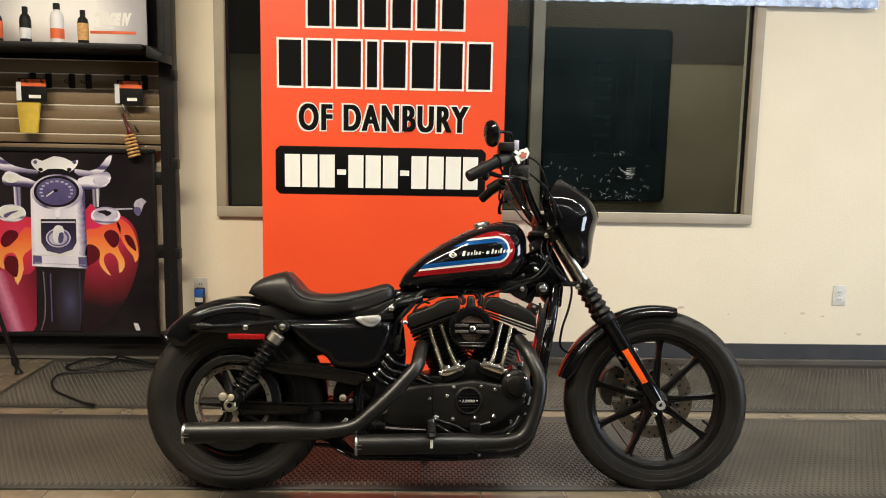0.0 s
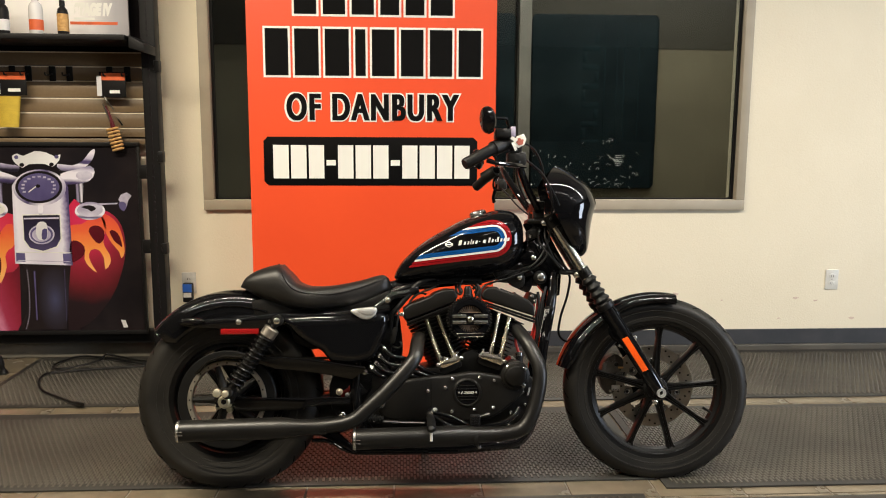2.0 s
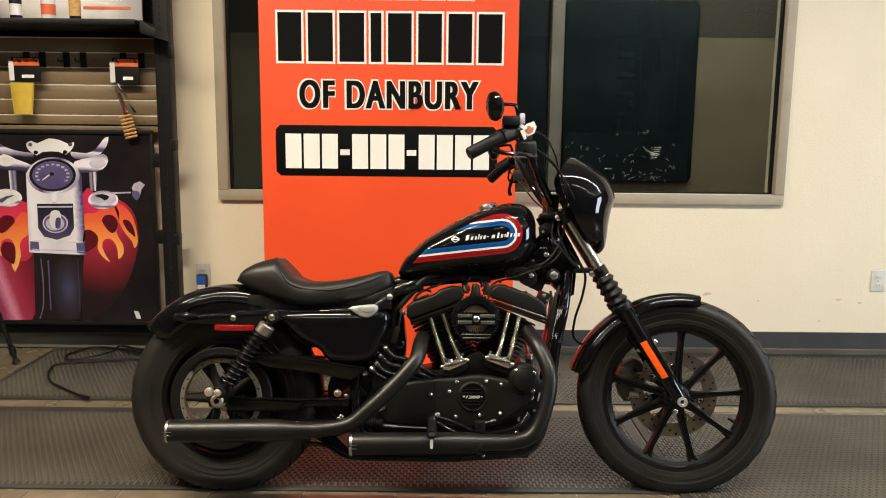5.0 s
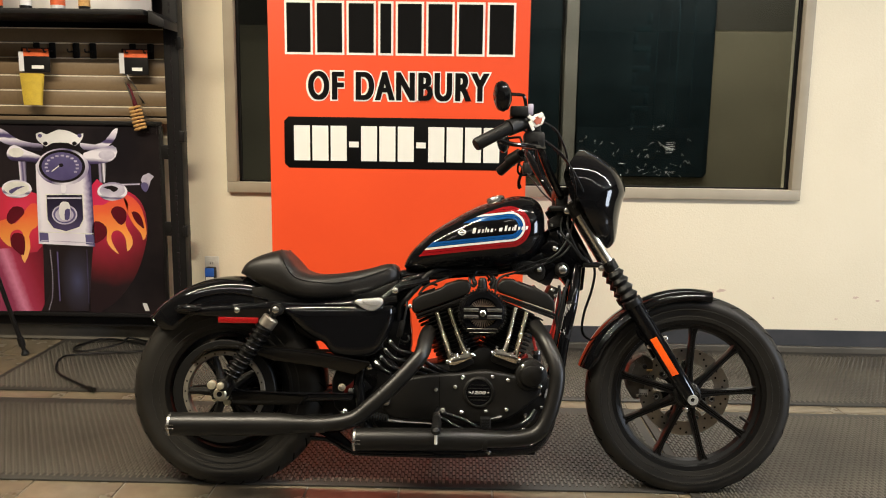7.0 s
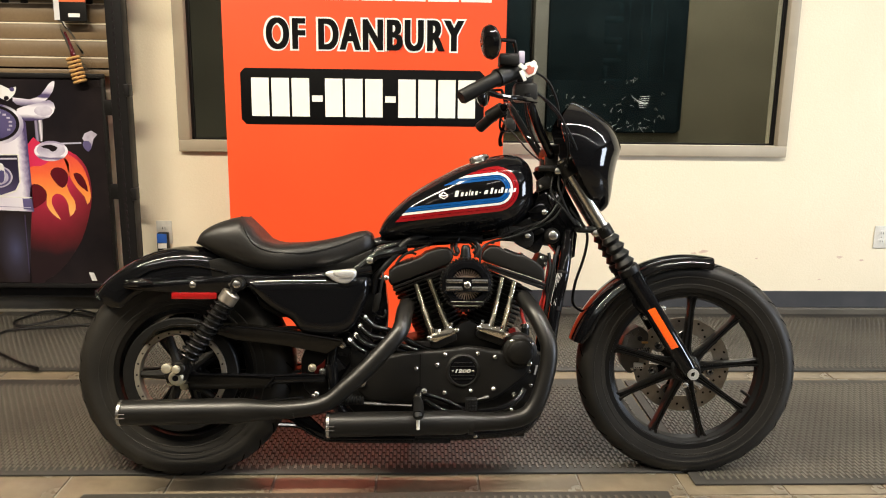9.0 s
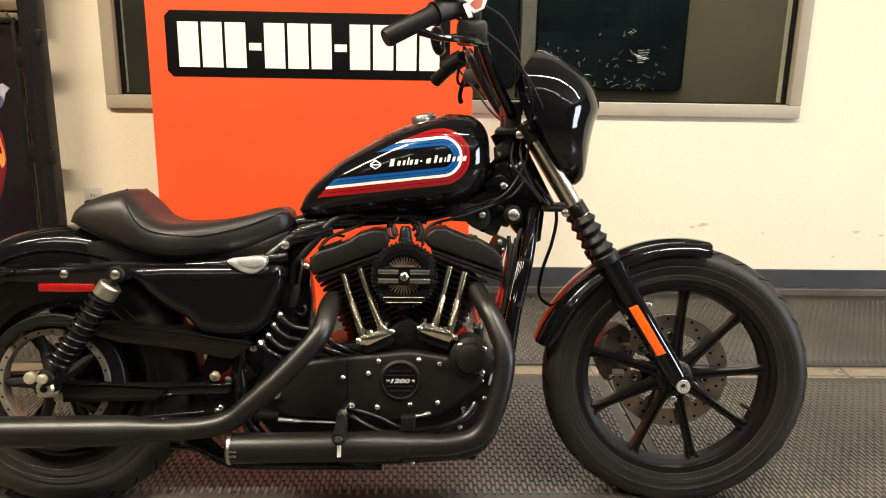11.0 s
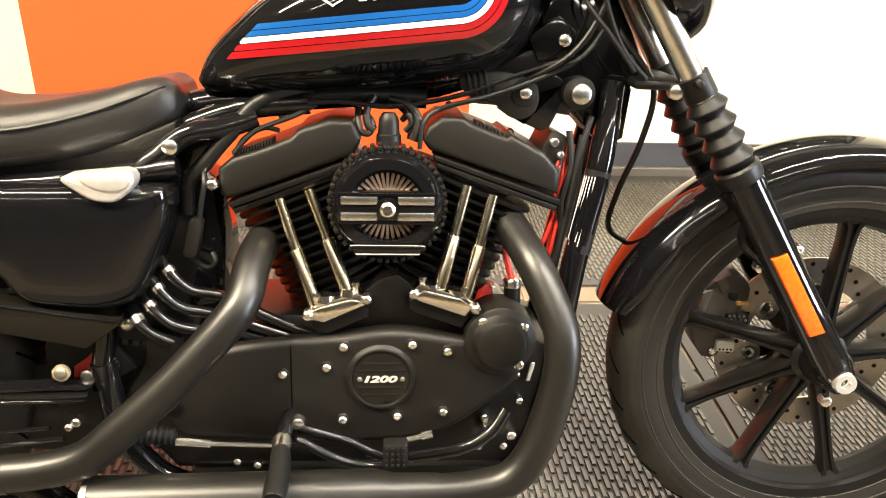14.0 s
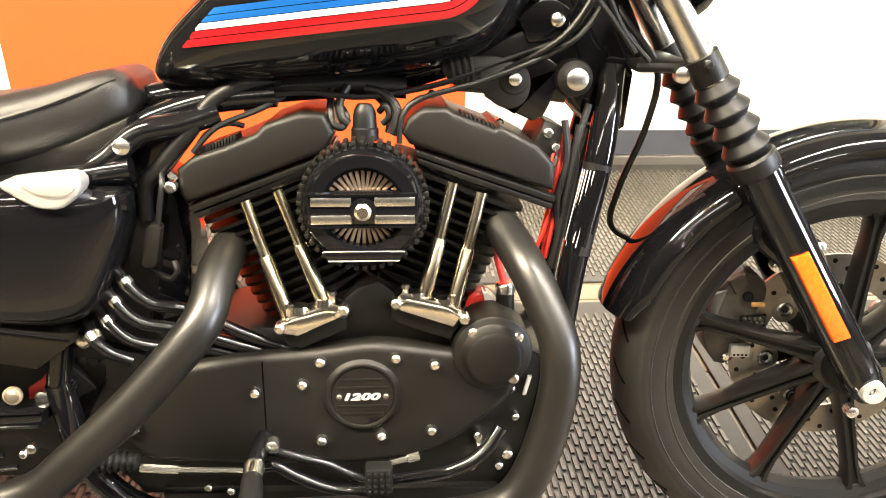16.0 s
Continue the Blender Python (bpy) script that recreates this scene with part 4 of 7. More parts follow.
# ---------------------------------------------------------------- floor mats and tiles
def floor_mat(x0, x1, y0, y1, label, edge=0.03, lift=0.0):
    ob = thing("floor_mat", label, "mat", group="rubber floor mats")
    part("sheet", box(x0, x1, y0, y1, -0.0055 + lift, 0.0015 + lift, 0.003), MAT_RUBBER, ob)
    vs, fs = [], []
    px, py, ln, wd, sl = 0.0117, 0.042, 0.0345, 0.0041, 0.035
    ny, nx = int((y1 - y0 - 2 * edge) / py), int((x1 - x0 - 2 * edge) / px)
    z0, z1 = 0.001 + lift, 0.0048 + lift
    for j in range(ny):
        for i in range(nx):
            cx = x0 + edge + px * (i + 0.5)
            cy = y0 + edge + py * (j + (0.25 if i % 2 else 0.75)) 
            k = len(vs)
            for (du, dv) in ((-wd, -ln / 2), (wd, -ln / 2), (wd, ln / 2), (-wd, ln / 2)):
                vs.append((cx + du - dv * sl, cy + dv, z0))
            for (du, dv) in ((-wd * 0.84, -ln / 2 + 0.0015), (wd * 0.84, -ln / 2 + 0.0015), (wd * 0.84, ln / 2 - 0.0015), (-wd * 0.84, ln / 2 - 0.0015)):
                vs.append((cx + du - dv * sl, cy + dv, z1))
            fs += [(k + 4, k + 5, k + 6, k + 7), (k, k + 1, k + 5, k + 4), (k + 1, k + 2, k + 6, k + 5), (k + 2, k + 3, k + 7, k + 6), (k + 3, k, k + 4, k + 7)]
    me = bpy.data.meshes.new("ribs")
    me.from_pydata(vs, [], fs)
    me.materials.append(MAT_RIB)
    ribs = new("ribs", me)
    ribs.parent = ob
    tagged(ribs, "raised slanted ribs", kind="stuff")
    return ob


MATLABEL = "dark grey ribbed rubber runner mat on the tile floor"
floor_mat(-2.05, 3.6, 3.60, 4.405, MATLABEL)
floor_mat(-3.2, 0.83, 2.735, 3.50, MATLABEL)
floor_mat(0.84, 3.6, 2.66, 3.49, MATLABEL)
floor_mat(-0.95, 0.745, 1.80, 2.62, MATLABEL)
floor_mat(0.90, 3.2, 1.76, 2.575, MATLABEL)


# ---------------------------------------------------------------- the motorcycle: x forward, -y to its right side, z up, leaning away on its stand
bike = thing("motorcycle", "black cruiser motorcycle with red, white and blue tank stripes", "motorcycle", (0, 2.765, 0), (radians(-10.5), 0, 0))
FA, RA = (0.832, 0.318), (-0.688, 0.307)  # axles: x, z


def bolt(x, v, z, r=0.006, parent=None, mat=None, name="bolt", h=0.006):
    ob = part(name, join([lathe([(0, -v - h), (r * 0.62, -v - h), (r * 0.95, -v - h * 0.7), (r, -v), (r, -v + 0.01)], x, z, 14)]), mat or BOLT, parent or bike)
    return ob


def ring_y(cx, cz, r, rt, y, seg=64, k=10):
    """A torus about an axis along y."""
    return lathe([(r + rt * math.cos(2 * math.pi * i / k), y + rt * math.sin(2 * math.pi * i / k)) for i in range(k)], cx, cz, seg, closed=True)


def wheel(name, ax, R, rim_r, half, spokes, spoke0, label):
    w = new(name)
    w.parent, w["label"] = bike, label
    cx, cz = ax
    prof = []
    for k in range(25):
        a = math.pi * (k / 24) - math.pi / 2
        y = half * math.sin(a)
        depth = (R - rim_r)
        r = rim_r + depth * (max(0.0, math.cos(a)) ** 0.55)
        prof.append((r, y * (1.0 if abs(a) < 1.2 else 1 - 0.25 * (abs(a) - 1.2) / 0.37)))
    prof += [(rim_r - 0.004, half * 0.62), (rim_r - 0.004, -half * 0.62)]
    tyre = part("tyre", lathe(prof, cx, cz, 96, closed=True), TYRE, w, sharp=50)
    # moulded rings and sidewall blocks on the tyre
    for rr, yy in ((rim_r + 0.012, half * 0.985), (rim_r + 0.035, half * 1.0)):
        part("sidewall_ring", ring_y(cx, cz, rr, 0.0016, -yy * 0.985, 96, 6), TYRE, tyre)
    for k in range(30):
        a = 2 * math.pi * k / 30
        pts = []
        for q in range(5):
            s = q / 4
            al = -0.25 - 0.50 * s
            y = half * math.sin(al)
            r = rim_r + (R - rim_r) * (math.cos(al) ** 0.55) - 0.0014
            an = a + 0.10 * s
            pts.append((cx + r * math.cos(an), y, cz + r * math.sin(an)))
        part("tread_groove", tube(pts, 0.0024, 6, n=2), GROOVE, tyre)
    rim = part("rim", lathe([(rim_r - 0.030, -half * 0.30), (rim_r - 0.018, -half * 0.42), (rim_r - 0.015, -half * 0.66), (rim_r + 0.004, -half * 0.74), (rim_r + 0.010, -half * 0.66), (rim_r - 0.004, -half * 0.55), (rim_r - 0.012, -0.01), (rim_r - 0.012, 0.01), (rim_r - 0.004, half * 0.55), (rim_r + 0.010, half * 0.66), (rim_r + 0.004, half * 0.74), (rim_r - 0.015, half * 0.66), (rim_r - 0.030, half * 0.30), (rim_r - 0.036, 0)], cx, cz, 96, closed=True), RIM, w)
    part("hub", lathe([(0, -0.072), (0.030, -0.072), (0.034, -0.065), (0.036, -0.03), (0.045, -0.022), (0.045, 0.022), (0.036, 0.03), (0.034, 0.07), (0, 0.072)], cx, cz, 40), RIM, w)
    for k in range(spokes):
        a = radians(spoke0 + 360 / spokes * k)
        d, e = np.array((math.cos(a), math.sin(a))), np.array((-math.sin(a), math.cos(a)))
        rings = []
        for s, wd, dp in ((0.036, 0.019, 0.024), (0.07, 0.0125, 0.021), (0.11, 0.011, 0.019), (rim_r - 0.065, 0.010, 0.017), (rim_r - 0.038, 0.013, 0.018), (rim_r - 0.022, 0.024, 0.018)):
            sec = []
            for u, y in ((-1, -0.55), (-0.75, -1), (-0.32, -1), (-0.2, -0.72), (0.2, -0.72), (0.32, -1), (0.75, -1), (1, -0.55), (1, 0.55), (0.75, 1), (-0.75, 1), (-1, 0.55)):
                p = d * s + e * (wd * u)
                sec.append((cx + p[0], dp * y, cz + p[1]))
            rings.append(sec)
        part("spoke", loft(rings), RIM, w)
    return w


front_wheel = wheel("front_wheel", FA, 0.332, 0.250, 0.052, 9, 85, "front wheel with nine cast black spokes")
rear_wheel = wheel("rear_wheel", RA, 0.322, 0.207, 0.073, 7, 182, "rear wheel with cast black spokes")
# brake disc on the far side
disc = part("brake_disc", lathe([(0.101, 0.032), (0.148, 0.032), (0.148, 0.037), (0.101, 0.037)], *FA, 96, closed=True), DISC, front_wheel, "steel brake disc with drilled holes")
for k in range(42):
    r, a = (0.113, 0.126, 0.138)[k % 3], 2 * math.pi * k / 42
    part("disc_hole", lathe([(0, 0.0314), (0.0038, 0.0312), (0.0038, 0.0322)], FA[0] + r * math.cos(a), FA[1] + r * math.sin(a), 8), FIX_BLACK, disc)
for k in range(7):  # floating mounts on a scalloped carrier
    a = radians(38 + 360 / 7 * k)
    px, pz = FA[0] + 0.093 * math.cos(a), FA[1] + 0.093 * math.sin(a)
    e = np.array((-math.sin(a), math.cos(a)))
    o = [np.array(FA) + 0.034 * np.array((math.cos(a), math.sin(a))) - e * 0.010, np.array((px, pz)) - e * 0.013, np.array((px, pz)) + e * 0.013, np.array(FA) + 0.034 * np.array((math.cos(a), math.sin(a))) + e * 0.010]
    part("disc_carrier", prism([tuple(p) for p in o], 0.033, 0.039, 0.001), MATTE, disc)
    part("disc_tab", lathe([(0, 0.0315), (0.0195, 0.0315), (0.0205, 0.0325), (0.0205, 0.0365), (0, 0.0365)], px, pz, 20), DISC, disc)
    part("disc_mount", lathe([(0.0045, 0.0300), (0.0075, 0.0285), (0.0105, 0.0285), (0.0125, 0.0305), (0.0125, 0.032)], px, pz, 20), ALU, disc)
    part("mount_core", lathe([(0, 0.0303), (0.0048, 0.0303)], px, pz, 12), FIX_BLACK, disc)
part("valve_stem", tube([(FA[0] + 0.222 * math.cos(-0.42), -0.012, FA[1] + 0.222 * math.sin(-0.42)), (FA[0] + 0.185 * math.cos(-0.38), -0.014, FA[1] + 0.185 * math.sin(-0.38))], 0.0045, 8, smooth=False), RUBBER, front_wheel)
CAST = material("cast_caliper_grey", (0.055, 0.047, 0.038), 0.42, second=(0.09, 0.078, 0.062), scale=40, detail_scale=500, bump=0.0004)
cal = part("brake_caliper", prism([(0.647, 0.396), (0.662, 0.418), (0.694, 0.438), (0.723, 0.423), (0.728, 0.395), (0.708, 0.361), (0.700, 0.325), (0.690, 0.294), (0.664, 0.290), (0.643, 0.327), (0.640, 0.365)], 0.026, 0.085, 0.006, 2), CAST, bike, "dark grey cast front brake caliper")
bolt(0.700, -0.026, 0.400, 0.008, cal, FIX_BLACK)
bolt(0.678, -0.026, 0.302, 0.007, cal)
part("caliper_rib", prism([(0.650, 0.405), (0.668, 0.412), (0.660, 0.385), (0.652, 0.345), (0.645, 0.35), (0.644, 0.385)], 0.020, 0.03, 0.003), CAST, cal)
part("caliper_rib", prism([(0.668, 0.425), (0.690, 0.436), (0.698, 0.420), (0.680, 0.405)], 0.020, 0.03, 0.003), CAST, cal)
part("brake_pad", box(0.682, 0.712, 0.017, 0.030, 0.304, 0.324, 0.003), WHITE_PLASTIC, cal, "pale brake pad backing")
part("pad_dot", join([lathe([(0, 0.0162), (0.0018, 0.0162), (0.0018, 0.018)], 0.688 + 0.006 * k, 0.309, 8) for k in range(4)]), FIX_BLACK, cal)
part("piston_plate", box(0.692, 0.730, 0.021, 0.031, 0.350, 0.370, 0.003), FIX_BLACK, cal)
part("piston_dot", join([lathe([(0, 0.0195), (0.0024, 0.0195), (0.003, 0.0215)], 0.698 + 0.0075 * k + 0.0035 * (j % 2), 0.354 + 0.0062 * j, 10) for k in range(4) for j in range(3)]), BOLT, cal, "bright dotted plate")
part("pad_spring", box(0.706, 0.726, 0.022, 0.030, 0.384, 0.391, 0.002), BROWN_BRISTLE, cal)

# axles
part("front_axle", lathe([(0, -0.105), (0.008, -0.105), (0.008, -0.1135), (0.0155, -0.1135), (0.0165, -0.11), (0.0165, -0.085), (0.021, -0.085), (0.021, -0.06)], *FA, 24), BADGE, bike, "bright hollow axle end")
bolt(FA[0] - 0.022, 0.105, FA[1] - 0.032, 0.0085, None, None, "pinch_bolt")
part("rear_axle_nut", lathe([(0, -0.128), (0.009, -0.128), (0.009, -0.142), (0.0165, -0.142), (0.022, -0.134), (0.022, -0.118), (0.027, -0.118), (0.027, -0.11)], *RA, 18), BRASS, bike, "round brass-toned axle nut", sharp=20)
part("axle_bore", lathe([(0, -0.1432), (0.0082, -0.1432), (0.0082, -0.141)], *RA, 16), FIX_BLACK, bike)

# forks
FT, FB = np.array((0.449, 0.930)), np.array((0.838, 0.306))
fd = (FB - FT) / np.linalg.norm(FB - FT)


def fork_at(z):
    return FT[0] + (FT[1] - z) * fd[0] / -fd[1]


for v in (0.084, -0.084):
    y = -v
    leg = part("fork_tube", tube([(fork_at(0.95), y, 0.95), (fork_at(0.70), y, 0.70)], 0.0180, 28, smooth=False), FORK_CHROME, bike, "bright chrome upper fork tube")
    pts, rad = [], []
    for k in range(4):  # four sharp pleats, each a little wider than the one above
        for dz, r in ((0.0, 0.0205), (0.0105, 0.0288), (0.0122, 0.0290), (0.0205, 0.0210)):
            z = 0.7245 - 0.0228 * k - dz
            pts.append((fork_at(z), y, z))
            rad.append(r + 0.0006 * k)
    part("fork_boot", tube(pts, rad, 28, smooth=False), RUBBER, bike, "ribbed black rubber fork boot", sharp=28)
    part("boot_collar", tube([(fork_at(z), y, z) for z in (0.6345, 0.6315, 0.616, 0.6135)], [0.0285, 0.0315, 0.0318, 0.0300], 28, smooth=False), RUBBER, bike)
    sl = part("fork_slider", tube([(fork_at(z), y, z) for z in (0.625, 0.57, 0.42, 0.36, 0.33, 0.30)], [0.029, 0.0275, 0.0275, 0.027, 0.025, 0.018], 24), GLOSS, bike, "gloss black fork slider")
    part("axle_boss", lathe([(0, y - 0.03), (0.026, y - 0.03), (0.028, y - 0.025), (0.028, y + 0.025), (0.026, y + 0.03), (0, y + 0.03)] if v < 0 else [(0.0, y - 0.0), (0.024, y - 0.004), (0.027, y + 0.004), (0.027, y + 0.04), (0, y + 0.042)], *FA, 28), GLOSS, sl)
    if v > 0:
        d2 = np.array((fd[0], fd[1]))
        n2 = np.array((-fd[1], fd[0]))
        c0, c1 = np.array((fork_at(0.512) - 0.006, 0.512)), np.array((fork_at(0.399) - 0.006, 0.399))
        o = [c0 + n2 * 0.011, c0 - n2 * 0.011 - d2 * 0.002, c1 - n2 * 0.011, c1 + n2 * 0.011 + d2 * 0.004]
        part("reflector", prism([tuple(p) for p in o], y - 0.033, y - 0.02, 0.002), ORANGE_LENS, sl, "long amber side reflector")
    bolt(fork_at(0.475) - 0.035, v - 0.02, 0.480, 0.008, sl)
    bolt(fork_at(0.505) + 0.034, v - 0.02, 0.508, 0.009, sl)
for z, r, hgt in ((0.741, 0.0228, 0.014), (0.925, 0.0255, 0.020)):
    xx = fork_at(z)
    ax3 = np.array((-fd[0], 0, -fd[1]))
    cl = part("triple_clamp", join([box(xx - 0.085, xx - 0.01, -0.085, 0.085, z - hgt / 2, z + hgt / 2, 0.008)] + [tube([(fork_at(z + hgt), s, z + hgt), (fork_at(z - hgt), s, z - hgt)], r, 20, smooth=False) for s in (-0.084, 0.084)]), ENGINE, bike, "black fork clamp")
    bolt(fork_at(z) - 0.028, 0.088, z - 0.008, 0.0105, cl)
    bolt(fork_at(z) - 0.006, 0.114, z + 0.006, 0.006, cl, MATTE)
part("steering_head", tube([(0.385, 0, 0.93), (0.49, 0, 0.735)], 0.034, 20, smooth=False), GLOSS, bike)


# fenders
def fender(ax, r_of, a0, a1, half, skirt, n=40, flare=0.0, thick=0.004, short=0.0):
    rings = []
    for i in range(n + 1):
        s = i / n
        a = radians(a0 + (a1 - a0) * s)
        r = r_of(s)
        sec = []
        taper = min(1.0, 0.55 + 6 * s, 0.55 + 6 * (1 - s)) if flare else 1.0
        hw, sk = half * (0.72 + 0.28 * taper), skirt * (0.4 + 0.6 * taper) * (1 - short * s)
        flat = min(1.0, sk / 0.044)
        outer = [(-1.0, -sk), (-1.0, -sk * 0.82), (-0.985, -0.033), (-0.94, -0.0255), (-0.86, -0.0185), (-0.74, -0.0122), (-0.58, -0.0068), (-0.4, -0.003), (-0.2, -0.0008), (0, 0.0)]
        outer = outer + [(-u, q) for u, q in outer[-2::-1]]
        outer = [(u, q if abs(q) >= sk * 0.8 else q * flat) for u, q in outer]
        inner = [(u * (1 - thick / hw), q - thick) for u, q in outer[::-1]]
        for u, q in outer + inner:
            sec.append((ax[0] + (r + q) * math.cos(a), u * hw, ax[1] + (r + q) * math.sin(a)))
        rings.append(sec)
    return loft(rings)


rf = part("rear_fender", fender(RA, lambda s: 0.360 + 0.026 * s, 137, 62, 0.088, 0.098, flare=1), GLOSS, bike, "bobbed gloss black rear fender", sharp=50)
tip = [(-0.0769, -0.040), (-0.0757, -0.033), (-0.0661, -0.0185), (-0.0446, -0.0068), (0.0, 0.0)]
ta = radians(137)
part("rolled_edge", tube([(RA[0] + (0.3595 + q) * math.cos(ta), y, RA[1] + (0.3595 + q) * math.sin(ta)) for y, q in tip + [(-y, q) for y, q in tip[-2::-1]]], 0.0042, 10), GLOSS, rf)
# thin ridge added to catch a second highlight arc along the fender's side
part("highlight_bead", tube([(-0.832, -0.0885, 0.574), (-0.811, -0.0885, 0.591), (-0.767, -0.0885, 0.616), (-0.696, -0.0885, 0.629), (-0.624, -0.0885, 0.625), (-0.552, -0.0885, 0.608)], 0.004, 10), GLOSS, rf)
ff = part("front_fender", fender(FA, lambda s: 0.366 - 0.016 * min(1, 2 * s), 166.5, 78.2, 0.069, 0.046, flare=1, short=0.42), GLOSS, bike, "short gloss black front fender", sharp=50)
for s in (-1, 1):
    part("fender_bracket", tube([(0.69, s * 0.07, 0.60), (0.66, s * 0.078, 0.53), (0.70, s * 0.08, 0.49)], 0.008, 8), GLOSS, ff)
    st = part("fender_strut", prism([(-0.850, 0.574), (-0.838, 0.586), (-0.80, 0.580), (-0.62, 0.592), (-0.52, 0.606), (-0.46, 0.603), (-0.30, 0.600), (-0.13, 0.592), (-0.13, 0.572), (-0.30, 0.578), (-0.46, 0.580), (-0.50, 0.560), (-0.56, 0.548), (-0.64, 0.548), (-0.80, 0.556), (-0.838, 0.562)], -s * 0.118, -s * 0.092, 0.006), GLOSS, bike, "gloss black fender strut")
    if s > 0:
        bolt(-0.643, 0.120, 0.574, 0.010, st)
        part("side_reflector", box(-0.705, -0.575, -0.120, -0.112, 0.532, 0.552, 0.003), RED_LENS, st, "red side reflector")

# seat
SU = [-0.645, -0.631, -0.59, -0.55, -0.515, -0.488, -0.446, -0.40, -0.332, -0.229, -0.155, -0.135, -0.126]
ST = [0.700, 0.727, 0.754, 0.768, 0.775, 0.756, 0.712, 0.700, 0.703, 0.721, 0.739, 0.728, 0.706]
BU = [-0.645, -0.58, -0.52, -0.461, -0.401, -0.322, -0.242, -0.183, -0.140, -0.126]
BW = [0.690, 0.652, 0.626, 0.610, 0.605, 0.610, 0.620, 0.637, 0.664, 0.690]


def seat_half(u):
    return ease(u, [-0.645, -0.62, -0.56, -0.48, -0.40, -0.30, -0.20, -0.155, -0.135, -0.126], [0.075, 0.105, 0.125, 0.135, 0.138, 0.120, 0.094, 0.082, 0.068, 0.045])


def seat_ring(u, k=0.0, n=28):
    top, low, hw = ease(u, SU, ST), ease(u, BU, BW), seat_half(u)
    c, h = (top + low) / 2, (top - low) / 2
    out = []
    for i in range(n):
        a = 2 * math.pi * i / n
        cy, sz = math.cos(a), math.sin(a)
        y = hw * math.copysign(abs(cy) ** 0.62, cy)
        z = c + h * math.copysign(abs(sz) ** 0.75, sz)
        if sz > 0:  # the top face dips a little across its middle
            z -= 0.010 * max(0, 1 - (y / (hw * 0.7)) ** 2) * (1 if u > -0.5 else 0.2)
        out.append((u, y, z))
    return out


us = list(np.interp(np.linspace(0, 1, 61), np.linspace(0, 1, 13), SU))
seat = part("seat", loft([seat_ring(u) for u in us]), VINYL, bike, "black vinyl solo seat with raised rear bolster", sharp=60)


def seat_seam(s):
    pts = []
    for u, z in ((-0.515, 0.772), (-0.495, 0.735), (-0.462, 0.690), (-0.41, 0.672), (-0.33, 0.668), (-0.25, 0.684), (-0.18, 0.708), (-0.145, 0.722)):
        top, low, hw = ease(u, SU, ST), ease(u, BU, BW), seat_half(u)
        c, h = (top + low) / 2, (top - low) / 2
        q = min(0.999, abs((z - c) / h)) ** (1 / 0.75)
        pts.append((u, -s * (hw * (math.sqrt(max(0.0, 1 - q * q))) ** 0.62 + 0.0005), z))
    return tube(pts, 0.0028, 6)


for s in (1, -1):
    part("piping", seat_seam(s), RUBBER, seat)

part("seat_pan", prism([(-0.61, 0.645), (-0.60, 0.592), (-0.50, 0.590), (-0.40, 0.596), (-0.20, 0.598), (-0.135, 0.640), (-0.128, 0.680), (-0.20, 0.650), (-0.40, 0.625), (-0.55, 0.655)], -0.088, 0.088, 0.006), MATTE, seat, "black seat base pan")

# fuel tank
TU = [-0.112, -0.104, -0.089, -0.064, -0.009, 0.058, 0.133, 0.203, 0.262, 0.300, 0.325, 0.343, 0.352]
TT = [0.733, 0.752, 0.776, 0.803, 0.850, 0.891, 0.930, 0.953, 0.966, 0.963, 0.950, 0.926, 0.890]
TB = [0.722, 0.714, 0.710, 0.708, 0.710, 0.714, 0.720, 0.727, 0.738, 0.752, 0.772, 0.800, 0.840]
TW = [0.020, 0.040, 0.058, 0.075, 0.100, 0.120, 0.132, 0.135, 0.130, 0.120, 0.106, 0.083, 0.045]
TN = 2.6


def tank_dims(u):
    return ease(u, TU, TT), ease(u, TU, TB), ease(u, TU, TW)


def tank_v(u, z):
    t, b, w = tank_dims(u)
    q = min(0.9999, abs((z - (t + b) / 2) / ((t - b) / 2)))
    return w * (1 - q**TN) ** (1 / TN)


rings = []
tu = [p[0] for p in smooth_line([(a,) for a in TU], 6)]
for u in tu:
    t, b, w = tank_dims(u)
    sec = []
    for i in range(48):
        a = 2 * math.pi * i / 48
        cy, sz = math.cos(a), math.sin(a)
        sec.append((u, w * math.copysign(abs(cy) ** (2 / TN), cy), (t + b) / 2 + (t - b) / 2 * math.copysign(abs(sz) ** (2 / TN), sz)))
    rings.append(sec)
tank = part("fuel_tank", loft(rings), GLOSS, bike, "gloss black peanut fuel tank with retro stripes", sharp=75)
part("fuel_cap", lathe([(0, 0.018), (0.020, 0.018), (0.029, 0.014), (0.031, 0.009), (0.031, 0.0)], seg=40), ALU, tank, "knurled metal fuel cap").matrix_local = Matrix.Translation((0.190, -0.02, 0.946)) @ pose(0, 0, 0, 90, 0, 0) @ pose(0, 0, 0, 0, 0, 14)

# stripes on both sides of the tank: a hoop open to the rear, cut along the tank's shoulder
SC, SLOPE = np.array((0.232, 0.858)), math.atan(0.115)
sd, sn = np.array((math.cos(SLOPE), math.sin(SLOPE))), np.array((-math.sin(SLOPE), math.cos(SLOPE)))


def shoulder(u):
    return ease(u, [-0.100, -0.063, -0.028, 0.022, 0.072, 0.121, 0.169, 0.21, 0.30], [0.715, 0.758, 0.795, 0.835, 0.863, 0.887, 0.908, 0.922, 0.945])


